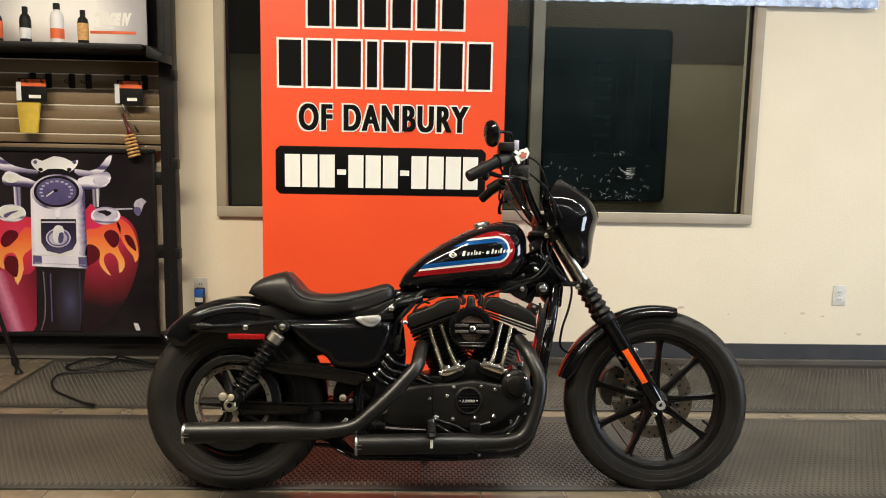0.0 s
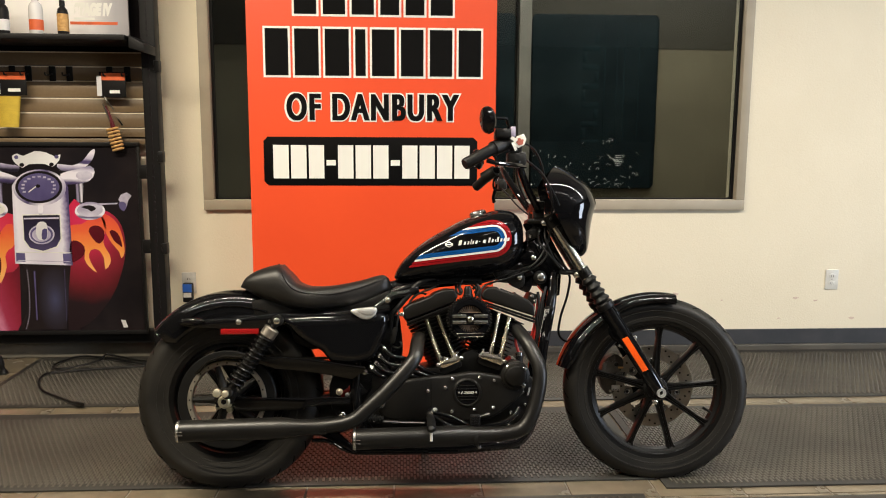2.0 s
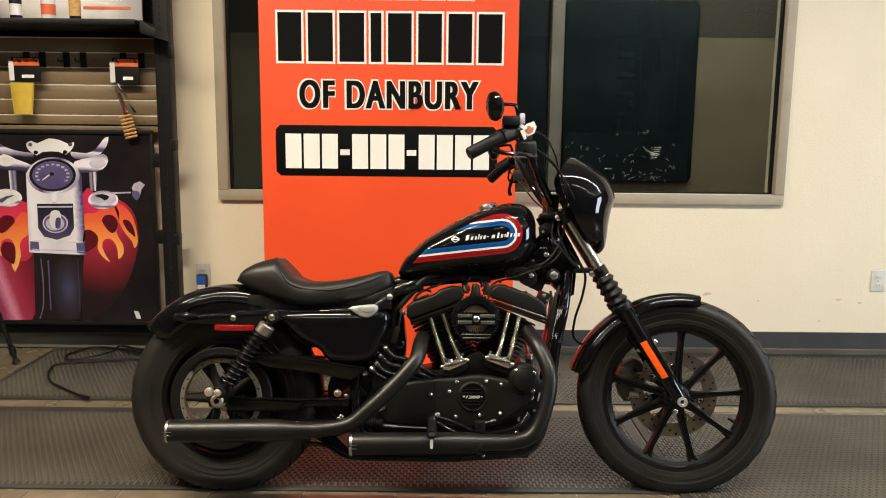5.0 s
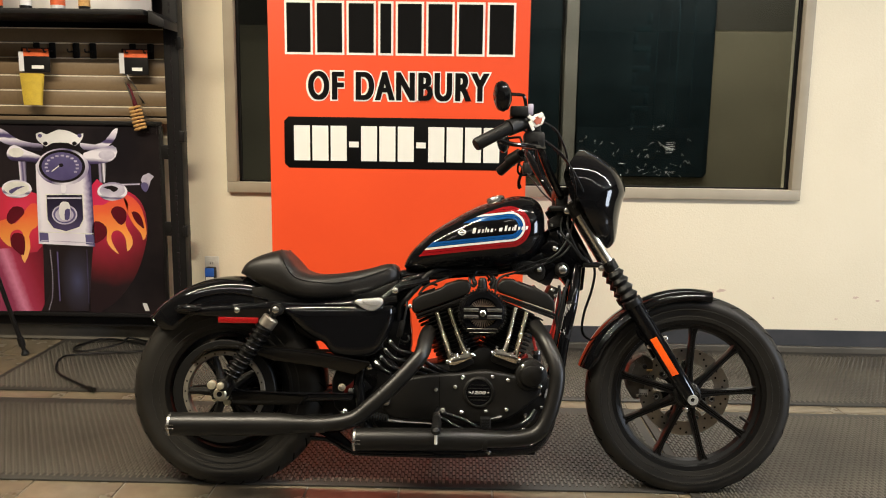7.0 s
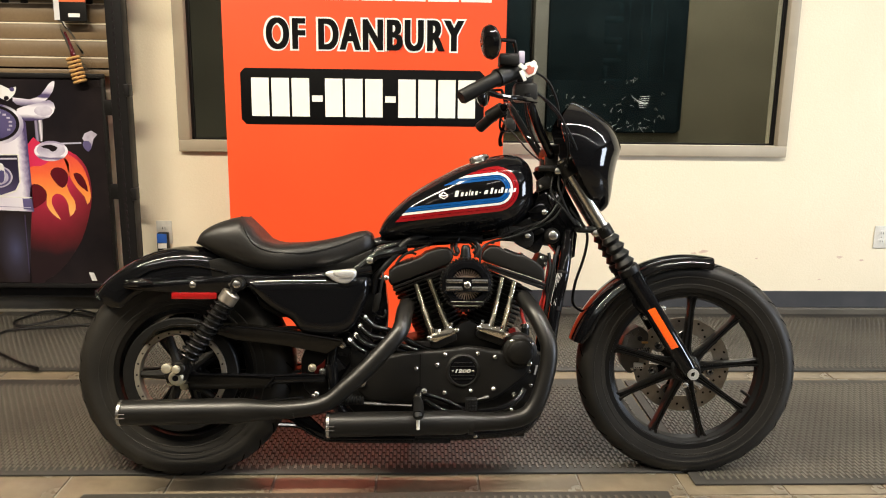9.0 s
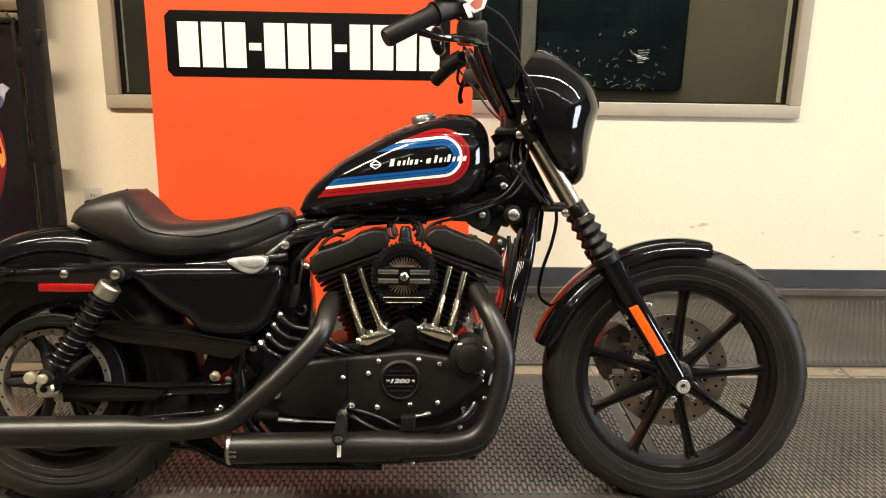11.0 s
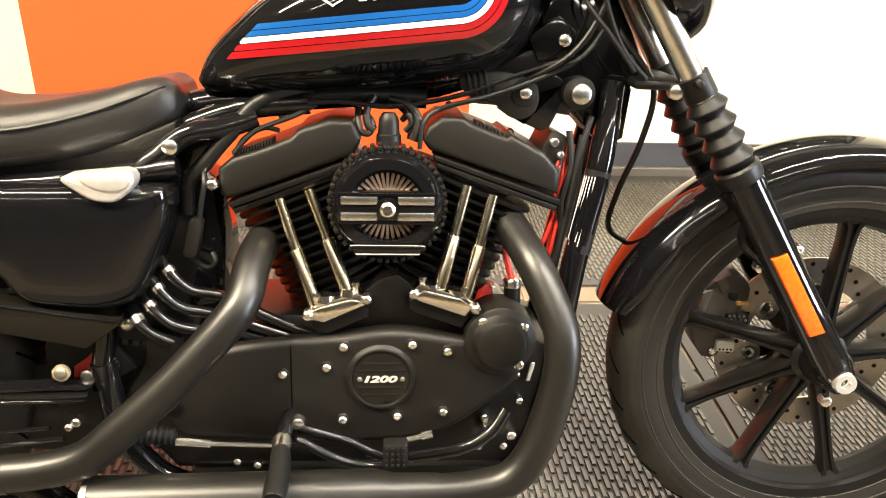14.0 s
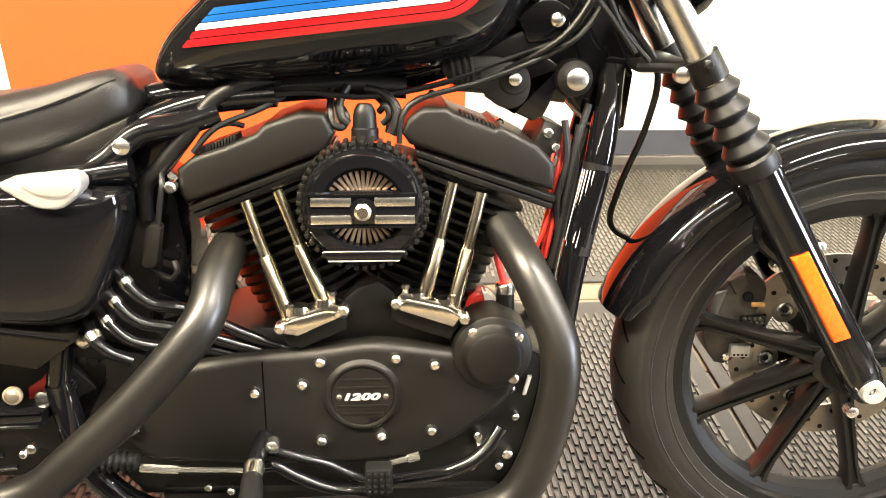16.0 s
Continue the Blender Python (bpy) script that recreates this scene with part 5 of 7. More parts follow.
def stripe(r0, r1, side):
    vs, fs, path = [], [], []
    for k in range(120):
        path.append((SC - sd * 0.36 * (1 - k / 120), -sn))
    for k in range(41):
        a = -math.pi / 2 + math.pi * k / 40
        path.append((SC, sd * math.cos(a) + sn * math.sin(a)))
    for k in range(1, 120):
        path.append((SC - sd * 0.30 * k / 120, sn))
    m, run = 8, 0
    for c, d in path:
        inside = [r for r in np.linspace(r0, r1, 25) if (c + d * r)[1] < shoulder((c + d * r)[0])]
        if len(inside) < 2:
            run = 0
            continue
        for j in range(m + 1):
            p = c + d * (inside[0] + (inside[-1] - inside[0]) * j / m)
            vs.append((p[0], -side * (tank_v(p[0], p[1]) + 0.0012), p[1]))
        if run:
            k = len(vs) - 2 * (m + 1)
            fs += [(k + j, k + j + 1, k + m + 2 + j, k + m + 1 + j) for j in range(m)]
        run += 1
    return vs, fs


for side in (1, -1):
    for nm, r0, r1, mt in (("red_stripe", 0.0490, 0.0565, TANK_RED), ("red_stripe", 0.0574, 0.0660, TANK_RED), ("white_stripe", 0.0412, 0.0480, TANK_WHITE), ("blue_stripe", 0.0335, 0.0403, TANK_BLUE), ("blue_stripe", 0.0255, 0.0327, TANK_BLUE)):
        part(nm, stripe(r0, r1, side), mt, tank)
# maker's script as plain pale bars, and a small plain badge
def tank_skin(outline, lift):
    return [(u, -(tank_v(u, z) + lift), z) for u, z in outline]


pitch = [0.0, 0.0160, 0.0275, 0.0365, 0.0425, 0.0525, 0.0645, 0.0770, 0.0930, 0.1040, 0.1150, 0.1205, 0.1320, 0.1425, 0.1545, 0.167]
for k in range(15):
    u0, u1 = 0.110 + pitch[k] * 1.10, 0.110 + pitch[k + 1] * 1.10
    tall = k in (0, 3, 8, 11)
    zc, h, wd = 0.8335 + (u0 - 0.110) * 0.090, 0.0172 if tall else 0.0112, (u1 - u0) * (0.56 if k != 6 else 0.35)
    z0, z1 = (zc, zc + h) if k != 6 else (zc + 0.005, zc + 0.008)
    lean = 0.22 * (z1 - z0)
    part("script_bar", (tank_skin([(u0, z0), (u0 + wd, z0 + wd * 0.09), (u0 + wd + lean, z1 + wd * 0.09), (u0 + lean, z1)], 0.0018), [(0, 1, 2, 3)]), TANK_WHITE, tank, smooth=False)
ring = [(0.078 + a * 0.0125, 0.837 + b * 0.0108) for a, b in ((-1, -0.30), (-0.62, -0.55), (0, -1), (0.62, -0.55), (1, -0.30), (1, 0.30), (0.62, 0.55), (0, 1), (-0.62, 0.55), (-1, 0.30))]
ring_in = [(0.078 + (a - 0.078) * 0.76, 0.837 + (b - 0.837) * 0.76) for a, b in ring]
part("badge", (tank_skin(ring, 0.0018) + tank_skin(ring_in, 0.0018), [(k, (k + 1) % 10, 10 + (k + 1) % 10, 10 + k) for k in range(10)]), BADGE, tank, "small pale outlined badge", smooth=False)
part("badge_band", (tank_skin([(0.0668, 0.8358), (0.0892, 0.8358), (0.0892, 0.8382), (0.0668, 0.8382)], 0.0018), [(0, 1, 2, 3)]), BADGE, tank, smooth=False)

# frame
tubes = [
    [(0.40, 0.0, 0.86), (0.25, 0.0, 0.74), (0.0, 0.0, 0.705), (-0.12, 0.0, 0.69), (-0.20, 0.0, 0.65)],
    [(0.462, -0.03, 0.735), (0.444, -0.06, 0.62), (0.414, -0.072, 0.48), (0.384, -0.08, 0.28), (0.34, -0.085, 0.165), (0.24, -0.085, 0.135), (-0.10, -0.085, 0.13), (-0.22, -0.085, 0.20), (-0.25, -0.09, 0.34)],
    [(0.462, 0.03, 0.735), (0.444, 0.06, 0.62), (0.414, 0.072, 0.48), (0.384, 0.08, 0.28), (0.34, 0.085, 0.165), (0.24, 0.085, 0.135), (-0.10, 0.085, 0.13), (-0.22, 0.085, 0.20), (-0.25, 0.09, 0.34)],
    [(-0.03, -0.058, 0.682), (-0.076, -0.070, 0.668), (-0.119, -0.080, 0.660), (-0.152, -0.086, 0.634), (-0.185, -0.09, 0.604), (-0.22, -0.09, 0.52), (-0.25, -0.09, 0.34)],
    [(-0.09, 0.05, 0.70), (-0.17, 0.08, 0.63), (-0.22, 0.09, 0.52), (-0.25, 0.09, 0.34)],
    [(0.04, -0.050, 0.702), (-0.045, -0.050, 0.693), (-0.111, -0.052, 0.672), (-0.15, -0.05, 0.65)],
    [(-0.13, -0.09, 0.618), (-0.30, -0.10, 0.596), (-0.50, -0.10, 0.588), (-0.66, -0.10, 0.578)],
    [(-0.13, 0.09, 0.618), (-0.30, 0.10, 0.596), (-0.50, 0.10, 0.588), (-0.66, 0.10, 0.578)],
]
for q in tubes:
    part("frame_tube", tube(q, 0.022 if q is tubes[0] else 0.0182 if q[0][0] > 0.4 else 0.0155, 16), GLOSS, bike)
LA, LB = np.array((0.4445, -0.0600, 0.622)), np.array((0.4185, -0.0705, 0.500))
ld = LB - LA
lab = part("warning_label", tube([LA + ld * 0.05, LB], 0.0187, 16, smooth=False, cap=False), FIX_BLACK, bike, "black label with fine pale print on the frame tube")
for k in range(5):
    a = radians(-112 - 14 * k)
    off = np.array((0.0189 * math.cos(a), 0.0189 * math.sin(a), 0))
    part("print_line", tube([LA + ld * 0.10 + off, LA + ld * (0.9 - 0.05 * (k % 3)) + off], 0.0009, 4, smooth=False), GREY_PRINT, lab)
part("neck_gusset", prism([(0.255, 0.742), (0.33, 0.775), (0.40, 0.80), (0.415, 0.75), (0.40, 0.69), (0.33, 0.70), (0.26, 0.705)], -0.045, 0.045, 0.005), GLOSS, bike)
part("neck_casting", prism([(0.354, 0.82), (0.371, 0.853), (0.401, 0.871), (0.433, 0.864), (0.458, 0.803), (0.49, 0.727), (0.483, 0.658), (0.453, 0.644), (0.414, 0.686), (0.37, 0.75)], -0.034, 0.034, 0.006), GLOSS, bike, "gloss black steering neck casting")
part("neck_gusset", prism([(0.335, 0.795), (0.375, 0.825), (0.405, 0.80), (0.39, 0.765), (0.35, 0.765)], -0.05, -0.038, 0.003), GLOSS, bike)
bolt(0.385, 0.05, 0.792, 0.009)
hb = part("horn_bolt", lathe([(0, -0.068), (0.012, -0.068), (0.014, -0.064), (0.014, -0.058), (0.022, -0.056), (0.024, -0.05), (0.024, -0.03)], 0.409, 0.722, 28), MATTE, bike, "large mount bolt with bright head")
bolt(0.409, 0.066, 0.722, 0.0145, hb, ALU, h=0.008)
mount = part("engine_mount", prism([(0.243, 0.742), (0.250, 0.722), (0.262, 0.712), (0.290, 0.707), (0.302, 0.697), (0.314, 0.688), (0.330, 0.684), (0.346, 0.690), (0.354, 0.706), (0.354, 0.724), (0.344, 0.738), (0.325, 0.745), (0.290, 0.750)], -0.052, -0.034, 0.003, 2), MATTE, bike, "matt black upper engine mount")
part("mount_boss", lathe([(0, -0.0550), (0.014, -0.0550), (0.0185, -0.0535), (0.0195, -0.0510), (0.0195, -0.045)], 0.334, 0.721, 28), MATTE, mount)
bolt(0.334, 0.055, 0.721, 0.0085, mount, BOLT, h=0.005)
for mx, mz in ((0.290, 0.7205), (0.289, 0.7285)):
    part("mount_hole", lathe([(0, -0.0528), (0.0032, -0.0528), (0.0036, -0.051)], mx, mz, 12), GROOVE, mount)
part("mount_brace", prism([(0.296, 0.700), (0.312, 0.690), (0.360, 0.668), (0.372, 0.672), (0.388, 0.704), (0.394, 0.735), (0.372, 0.752), (0.352, 0.742), (0.356, 0.705), (0.335, 0.682)], -0.046, -0.020, 0.004), GLOSS, bike, "gloss black neck brace")
part("mount_rib", join([prism([(0.252 + 0.008 * k, 0.748), (0.256 + 0.008 * k, 0.748), (0.262 + 0.008 * k, 0.716), (0.258 + 0.008 * k, 0.716)], -0.0545, -0.050, 0.0008) for k in range(4)]), MATTE, mount)
bolt(-0.136, 0.097, 0.646, 0.0105)
part("frame_gusset", prism([(-0.185, 0.60), (-0.175, 0.622), (-0.14, 0.658), (-0.11, 0.682), (-0.04, 0.700), (-0.028, 0.690), (-0.06, 0.655), (-0.10, 0.605), (-0.12, 0.585)], -0.060, -0.02, 0.003), GLOSS, bike)

# swingarm, belt drive, shocks
for s in (1, -1):
    part("swingarm", tube([(-0.318, -s * 0.090, 0.300), (-0.40, -s * 0.092, 0.296), (-0.60, -s * 0.095, 0.298), (-0.72, -s * 0.100, 0.306)], [0.014, 0.016, 0.018, 0.022], 16), GLOSS, bike)
pul = part("belt_pulley", lathe([(0.118, -0.086), (0.120, -0.090), (0.133, -0.090), (0.135, -0.087), (0.135, -0.06), (0.118, -0.06)], RA[0], RA[1], 80, closed=True), PULLEY, rear_wheel, "machined belt pulley rim")
part("toothed_belt", lathe([(0.1355, -0.086), (0.1375, -0.0885), (0.165, -0.0885), (0.168, -0.085), (0.168, -0.062), (0.1355, -0.062)], RA[0], RA[1], 80, closed=True), RUBBER, rear_wheel, "black rubber drive belt on the pulley")
for k in range(24):
    part("pulley_hole", lathe([(0, -0.0908), (0.003, -0.0908), (0.003, -0.0895)], RA[0] + 0.126 * math.cos(2 * math.pi * k / 24), RA[1] + 0.126 * math.sin(2 * math.pi * k / 24), 8), FIX_BLACK, pul)
for k in range(5):
    a = radians(36 + 72 * k)
    part("pulley_arm", tube([(RA[0] + 0.03 * math.cos(a), -0.08, RA[1] + 0.03 * math.sin(a)), (RA[0] + 0.118 * math.cos(a), -0.075, RA[1] + 0.118 * math.sin(a))], [0.016, 0.010], 10, smooth=False), MATTE, pul)
for k in range(5):
    a = radians(0 + 72 * k)
    bolt(RA[0] + 0.035 * math.cos(a), 0.09, RA[1] + 0.035 * math.sin(a), 0.012, pul, BRASS)
far = [(RA[0] + 0.178 * math.cos(radians(g)), RA[1] + 0.178 * math.sin(radians(g))) for g in range(-78, 121, 11)]
part("rear_brake_guard", prism(far + [(RA[0] - 0.02, RA[1] + 0.04), (RA[0] - 0.02, RA[1] - 0.04)], 0.080, 0.095, 0.003), ENGINE, bike)
part("drive_belt", box(-0.66, -0.20, -0.092, -0.066, 0.442, 0.449), RUBBER, bike)
part("inner_tray", prism([(-0.50, 0.60), (-0.13, 0.60), (-0.115, 0.50), (-0.14, 0.40), (-0.27, 0.38), (-0.31, 0.43), (-0.335, 0.452), (-0.365, 0.478), (-0.40, 0.472), (-0.46, 0.50)], -0.06, 0.06, 0.006), ENGINE, bike)
part("inner_fender", prism([(-0.42, 0.42), (-0.375, 0.40), (-0.368, 0.30), (-0.39, 0.22), (-0.42, 0.24)], -0.03, 0.06, 0.006), ENGINE, bike)
part("starter_cover", prism([(-0.20, 0.60), (-0.14, 0.605), (-0.098, 0.59), (-0.089, 0.54), (-0.083, 0.49), (-0.086, 0.44), (-0.10, 0.40), (-0.20, 0.39)], -0.045, 0.06, 0.01, 2), GLOSS, bike)
# made-up dark plate that blocks the bright floor seen past the cylinders
part("far_view_blocker", prism([(-0.13, 0.30), (-0.13, 0.418), (-0.065, 0.418), (-0.045, 0.378), (0.0, 0.366), (0.06, 0.36), (0.06, 0.30)], 0.11, 0.125, 0.004), ENGINE, bike)
part("far_side_cover", prism([(-0.25, 0.36), (-0.10, 0.38), (-0.096, 0.50), (-0.105, 0.575), (-0.25, 0.58)], 0.085, 0.10, 0.004), ENGINE, bike)
part("belt_guard", prism([(-0.79, 0.402), (-0.75, 0.445), (-0.70, 0.463), (-0.64, 0.463), (-0.60, 0.458), (-0.508, 0.456), (-0.372, 0.442), (-0.213, 0.417), (-0.210, 0.410), (-0.257, 0.375), (-0.361, 0.396), (-0.44, 0.407), (-0.52, 0.415), (-0.60, 0.440), (-0.645, 0.452), (-0.70, 0.452), (-0.745, 0.436), (-0.782, 0.398)], -0.128, -0.06, 0.0035), GUARD, bike, "satin black upper belt guard")
# gloss beads added to give the guards' edges their bright highlight lines
part("guard_glint_lip", tube([(-0.552, -0.1275, 0.4515), (-0.508, -0.1275, 0.4535), (-0.372, -0.1275, 0.4395), (-0.216, -0.1275, 0.4150)], 0.0028, 8), GLOSS, bike)
for edge in ([(-0.655, 0.315), (-0.529, 0.3125), (-0.414, 0.3075)], [(-0.436, 0.276), (-0.412, 0.303), (-0.401, 0.3105), (-0.264, 0.3135)], [(-0.419, 0.283), (-0.398, 0.292), (-0.268, 0.295)]):
    part("guard_glint_lip", tube([(x, -0.1215, z) for x, z in edge], 0.0024, 8, n=3), GLOSS, bike)
part("lower_guard", prism([(-0.655, 0.313), (-0.413, 0.307), (-0.419, 0.275), (-0.655, 0.269)], -0.120, -0.095, 0.003), GUARD, bike, "satin black lower belt guard")
part("guard_rail", prism([(-0.408, 0.309), (-0.262, 0.313), (-0.265, 0.294), (-0.411, 0.291)], -0.122, -0.09, 0.003), GLOSS, bike)
for s in (1, -1):
    a, b = np.array((-0.507, -s * 0.152, 0.580)), np.array((-0.672, -s * 0.150, 0.338))
    d = (b - a) / np.linalg.norm(b - a)
    sh = new("shock_absorber")
    sh.parent, sh["label"] = bike, "black coil-spring rear shock with alloy top collar"
    part("shaft", tube([a, b], 0.011, 14, smooth=False), MATTE, sh)
    part("collar", tube([a + d * 0.03, a + d * 0.034, a + d * 0.062, a + d * 0.066], [0.023, 0.0265, 0.0265, 0.023], 24, smooth=False), DISC, sh, "alloy preload collar")
    part("body", tube([a + d * 0.066, a + d * 0.235], 0.0205, 20, smooth=False), MATTE, sh)
    e1 = np.cross(d, (0, 1, 0))
    e1 /= np.linalg.norm(e1)
    e2 = np.cross(d, e1)
    turns, L0, L1 = 11, 0.068, 0.262
    part("spring", tube([a + d * (L0 + (L1 - L0) * k / (turns * 14)) + 0.0265 * (math.cos(2 * math.pi * k / 14) * e1 + math.sin(2 * math.pi * k / 14) * e2) for k in range(turns * 14 + 1)], 0.0036, 8, smooth=False), SPRING, sh)
    for q in (a, b):
        part("eye", lathe([(0, q[1] - s * 0.018), (0.016, q[1] - s * 0.018), (0.019, q[1] - s * 0.014), (0.019, q[1] + s * 0.018)], q[0], q[2], 24), MATTE, sh)
        if s > 0 and q is a:
            bolt(q[0], 0.170, q[2], 0.0115, sh)
part("lower_mount", prism([(-0.70, 0.35), (-0.66, 0.36), (-0.645, 0.335), (-0.66, 0.30), (-0.70, 0.29), (-0.725, 0.315)], -0.135, -0.11, 0.003), MATTE, bike)
for q, r in (((-0.704, 0.341), 0.0145), ((-0.677, 0.338), 0.0120)):
    bolt(q[0], 0.172, q[1], r, None, BRASS)

# oil tank side panel with its badge
def dome(outline, y_top, y_edge, y_back, n=9):
    """A bulging panel: nearly flat over its middle, rolling over towards its outline."""
    pts = [np.array(p) for p in smooth_line(outline, 4, True)]
    mid = sum(pts) / len(pts)
    rings = [[(p[0], y_back, p[1]) for p in pts]]
    for k in range(n + 1):
        s = math.cos(math.pi / 2 * k / n * 0.96)
        bulge = (1 - s**7) ** (1 / 2.2)
        rings.append([(*(mid + (p - mid) * s), 0) for p in pts])
        rings[-1] = [(x, y_edge + (y_top - y_edge) * bulge, z) for x, z, _ in rings[-1]]
    return loft(rings)


side = part("side_panel", dome([(-0.50, 0.585), (-0.44, 0.597), (-0.30, 0.600), (-0.16, 0.600), (-0.137, 0.588), (-0.141, 0.542), (-0.160, 0.489), (-0.182, 0.447), (-0.227, 0.429), (-0.290, 0.430), (-0.330, 0.438), (-0.348, 0.456), (-0.366, 0.476), (-0.425, 0.508), (-0.475, 0.552)], -0.136, -0.108, 0.02), GLOSS, bike, "gloss black oil tank side panel", sharp=60)
part("side_badge", prism([(-0.262, 0.608), (-0.254, 0.616), (-0.219, 0.620), (-0.184, 0.623), (-0.172, 0.614), (-0.176, 0.599), (-0.194, 0.583), (-0.212, 0.581), (-0.229, 0.585), (-0.248, 0.597)], -0.145, -0.115, 0.005, 2, 3), BADGE, bike, "small bright oval badge")
part("badge_rim", prism([(-0.238, 0.616), (-0.190, 0.621), (-0.176, 0.613), (-0.180, 0.602), (-0.200, 0.596), (-0.226, 0.602)], -0.1485, -0.14, 0.003, 2), BADGE, bike)
part("battery_cover", prism([(-0.45, 0.58), (-0.14, 0.575), (-0.13, 0.46), (-0.30, 0.45), (-0.44, 0.53)], 0.05, 0.13, 0.02, 2), GLOSS, bike)

# engine
eng = new("engine")
eng.parent, eng["label"] = bike, "black air-cooled V-twin engine with chrome pushrod tubes"
part("crankcase", prism([(-0.24, 0.26), (-0.18, 0.37), (0.0, 0.41), (0.30, 0.41), (0.385, 0.36), (0.385, 0.22), (0.33, 0.165), (-0.16, 0.165)], -0.085, 0.10, 0.012), ENGINE, eng)
cover = part("gear_cover", prism([(-0.171, 0.275), (-0.157, 0.320), (-0.134, 0.349), (-0.105, 0.364), (-0.047, 0.3745), (0.011, 0.382), (0.084, 0.387), (0.143, 0.395), (0.185, 0.393), (0.240, 0.384), (0.290, 0.376), (0.335, 0.356), (0.338, 0.326), (0.318, 0.300), (0.289, 0.276), (0.257, 0.252), (0.215, 0.231), (0.141, 0.222), (0.004, 0.224), (-0.13, 0.233), (-0.162, 0.254)], -0.113, -0.06, 0.012, 3, 3), MATTE, eng, "satin black gear case cover", sharp=60)
part("cover_joint", box(0.0125, 0.0145, -0.1134, -0.112, 0.238, 0.374), GROOVE, cover)
part("cover_pad", prism([(0.258, 0.425), (0.190, 0.450), (0.162, 0.470), (0.136, 0.463), (0.115, 0.445), (0.062, 0.415), (0.08, 0.37), (0.255, 0.365)], -0.086, -0.05, 0.006), ENGINE, eng)
em = part("emblem_ring", lathe([(0, -0.1155), (0.0405, -0.1155), (0.0415, -0.1178), (0.0430, -0.1186), (0.0455, -0.1184), (0.0475, -0.1168), (0.0500, -0.1135), (0.0510, -0.1125)], 0.1395, 0.324, 72), MATTE, cover, "round black timer cover")
part("emblem_face", lathe([(0, -0.1163), (0.0395, -0.1163), (0.0400, -0.1150)], 0.1395, 0.324, 64), GLOSS, em, "gloss black emblem disc")
for dz in (-0.024, -0.013, 0.013, 0.024):
    w = math.sqrt(0.036**2 - dz**2)
    part("emblem_rib", box(0.1395 - w, 0.1395 + w, -0.1178, -0.1160, 0.324 + dz - 0.0013, 0.324 + dz + 0.0013, 0.0005), MATTE, em)
letters("1200", 0.0128, EMBLEM, em, "emblem_number", pose(0.1165, -0.1172, 0.3196) @ FACE_NEAR, width=0.046, shear=0.22, bold=0.0003, thick=0.0009, heavy=0.0004)
for dx in (-0.030, 0.030):
    bolt(0.1395 + dx, 0.1165, 0.324, 0.0040, em, h=0.003)
for x, z in ((0.087, 0.372), (0.183, 0.375), (0.233, 0.365), (0.063, 0.341), (0.085, 0.260), (0.163, 0.265), (0.229, 0.271), (0.002, 0.331)):
    bolt(x, 0.114, z, 0.0064, cover)
    part("bolt_recess", lathe([(0, -0.1136), (0.0078, -0.1136), (0.0086, -0.1128)], x, z, 18), FIX_BLACK, cover)
knob = part("cam_cover", lathe([(0, -0.138), (0.030, -0.138), (0.0345, -0.1355), (0.0400, -0.122), (0.0420, -0.1205), (0.047, -0.1195), (0.0500, -0.1175), (0.0515, -0.11), (0.0515, -0.06)], 0.307, 0.381, 56), MATTE, eng, "round black cap on the gear case")
for x, z in ((0.281, 0.411), (0.338, 0.404), (0.334, 0.347)):
    bolt(x, 0.119, z, 0.0074, knob)
part("oil_line", tube([(0.120, -0.118, 0.196), (0.20, -0.122, 0.205), (0.262, -0.122, 0.218), (0.300, -0.116, 0.240), (0.322, -0.105, 0.268)], 0.0095, 14), GLOSS, eng)
for x, z in ((0.297, 0.302), (0.292, 0.252), (0.322, 0.205), (0.285, 0.205), (0.335, 0.32)):
    bolt(x, 0.095, z, 0.006, eng)


def fin_stack(cx, cz, ang, s0, s1, count, hu, hv, name):
    """Cooling fins across a cylinder that leans by ang from upright."""
    d, e = np.array((math.sin(ang), math.cos(ang))), np.array((math.cos(ang), -math.sin(ang)))
    cyl = part(name, tube([(cx + d[0] * s0, 0, cz + d[1] * s0), (cx + d[0] * s1, 0, cz + d[1] * s1)], 0.060, 32, smooth=False), ENGINE, eng, "black finned cylinder")
    for i in range(count):
        s = s0 + (s1 - s0) * (i + 0.5) / count
        t = 0.0021
        k = 1.0 - 0.18 * (1 - i / (count - 1))
        rings = []
        for q in (-t, t):
            ring = []
            for j in range(36):
                a = 2 * math.pi * j / 36
                u = hu * k * math.copysign(abs(math.cos(a)) ** 0.5, math.cos(a))
                v = hv * k * math.copysign(abs(math.sin(a)) ** 0.5, math.sin(a))
                ring.append((cx + d[0] * (s + q) + e[0] * u, v, cz + d[1] * (s + q) + e[1] * u))
            rings.append(ring)
        part("fin", loft(rings), FIN, cyl)
    return cyl


CC = (0.142, 0.285)
for ang, nm in ((radians(-22.5), "rear_cylinder"), (radians(22.5), "front_cylinder")):
    fin_stack(CC[0], CC[1], ang, 0.155, 0.335, 13, 0.092, 0.085, nm)

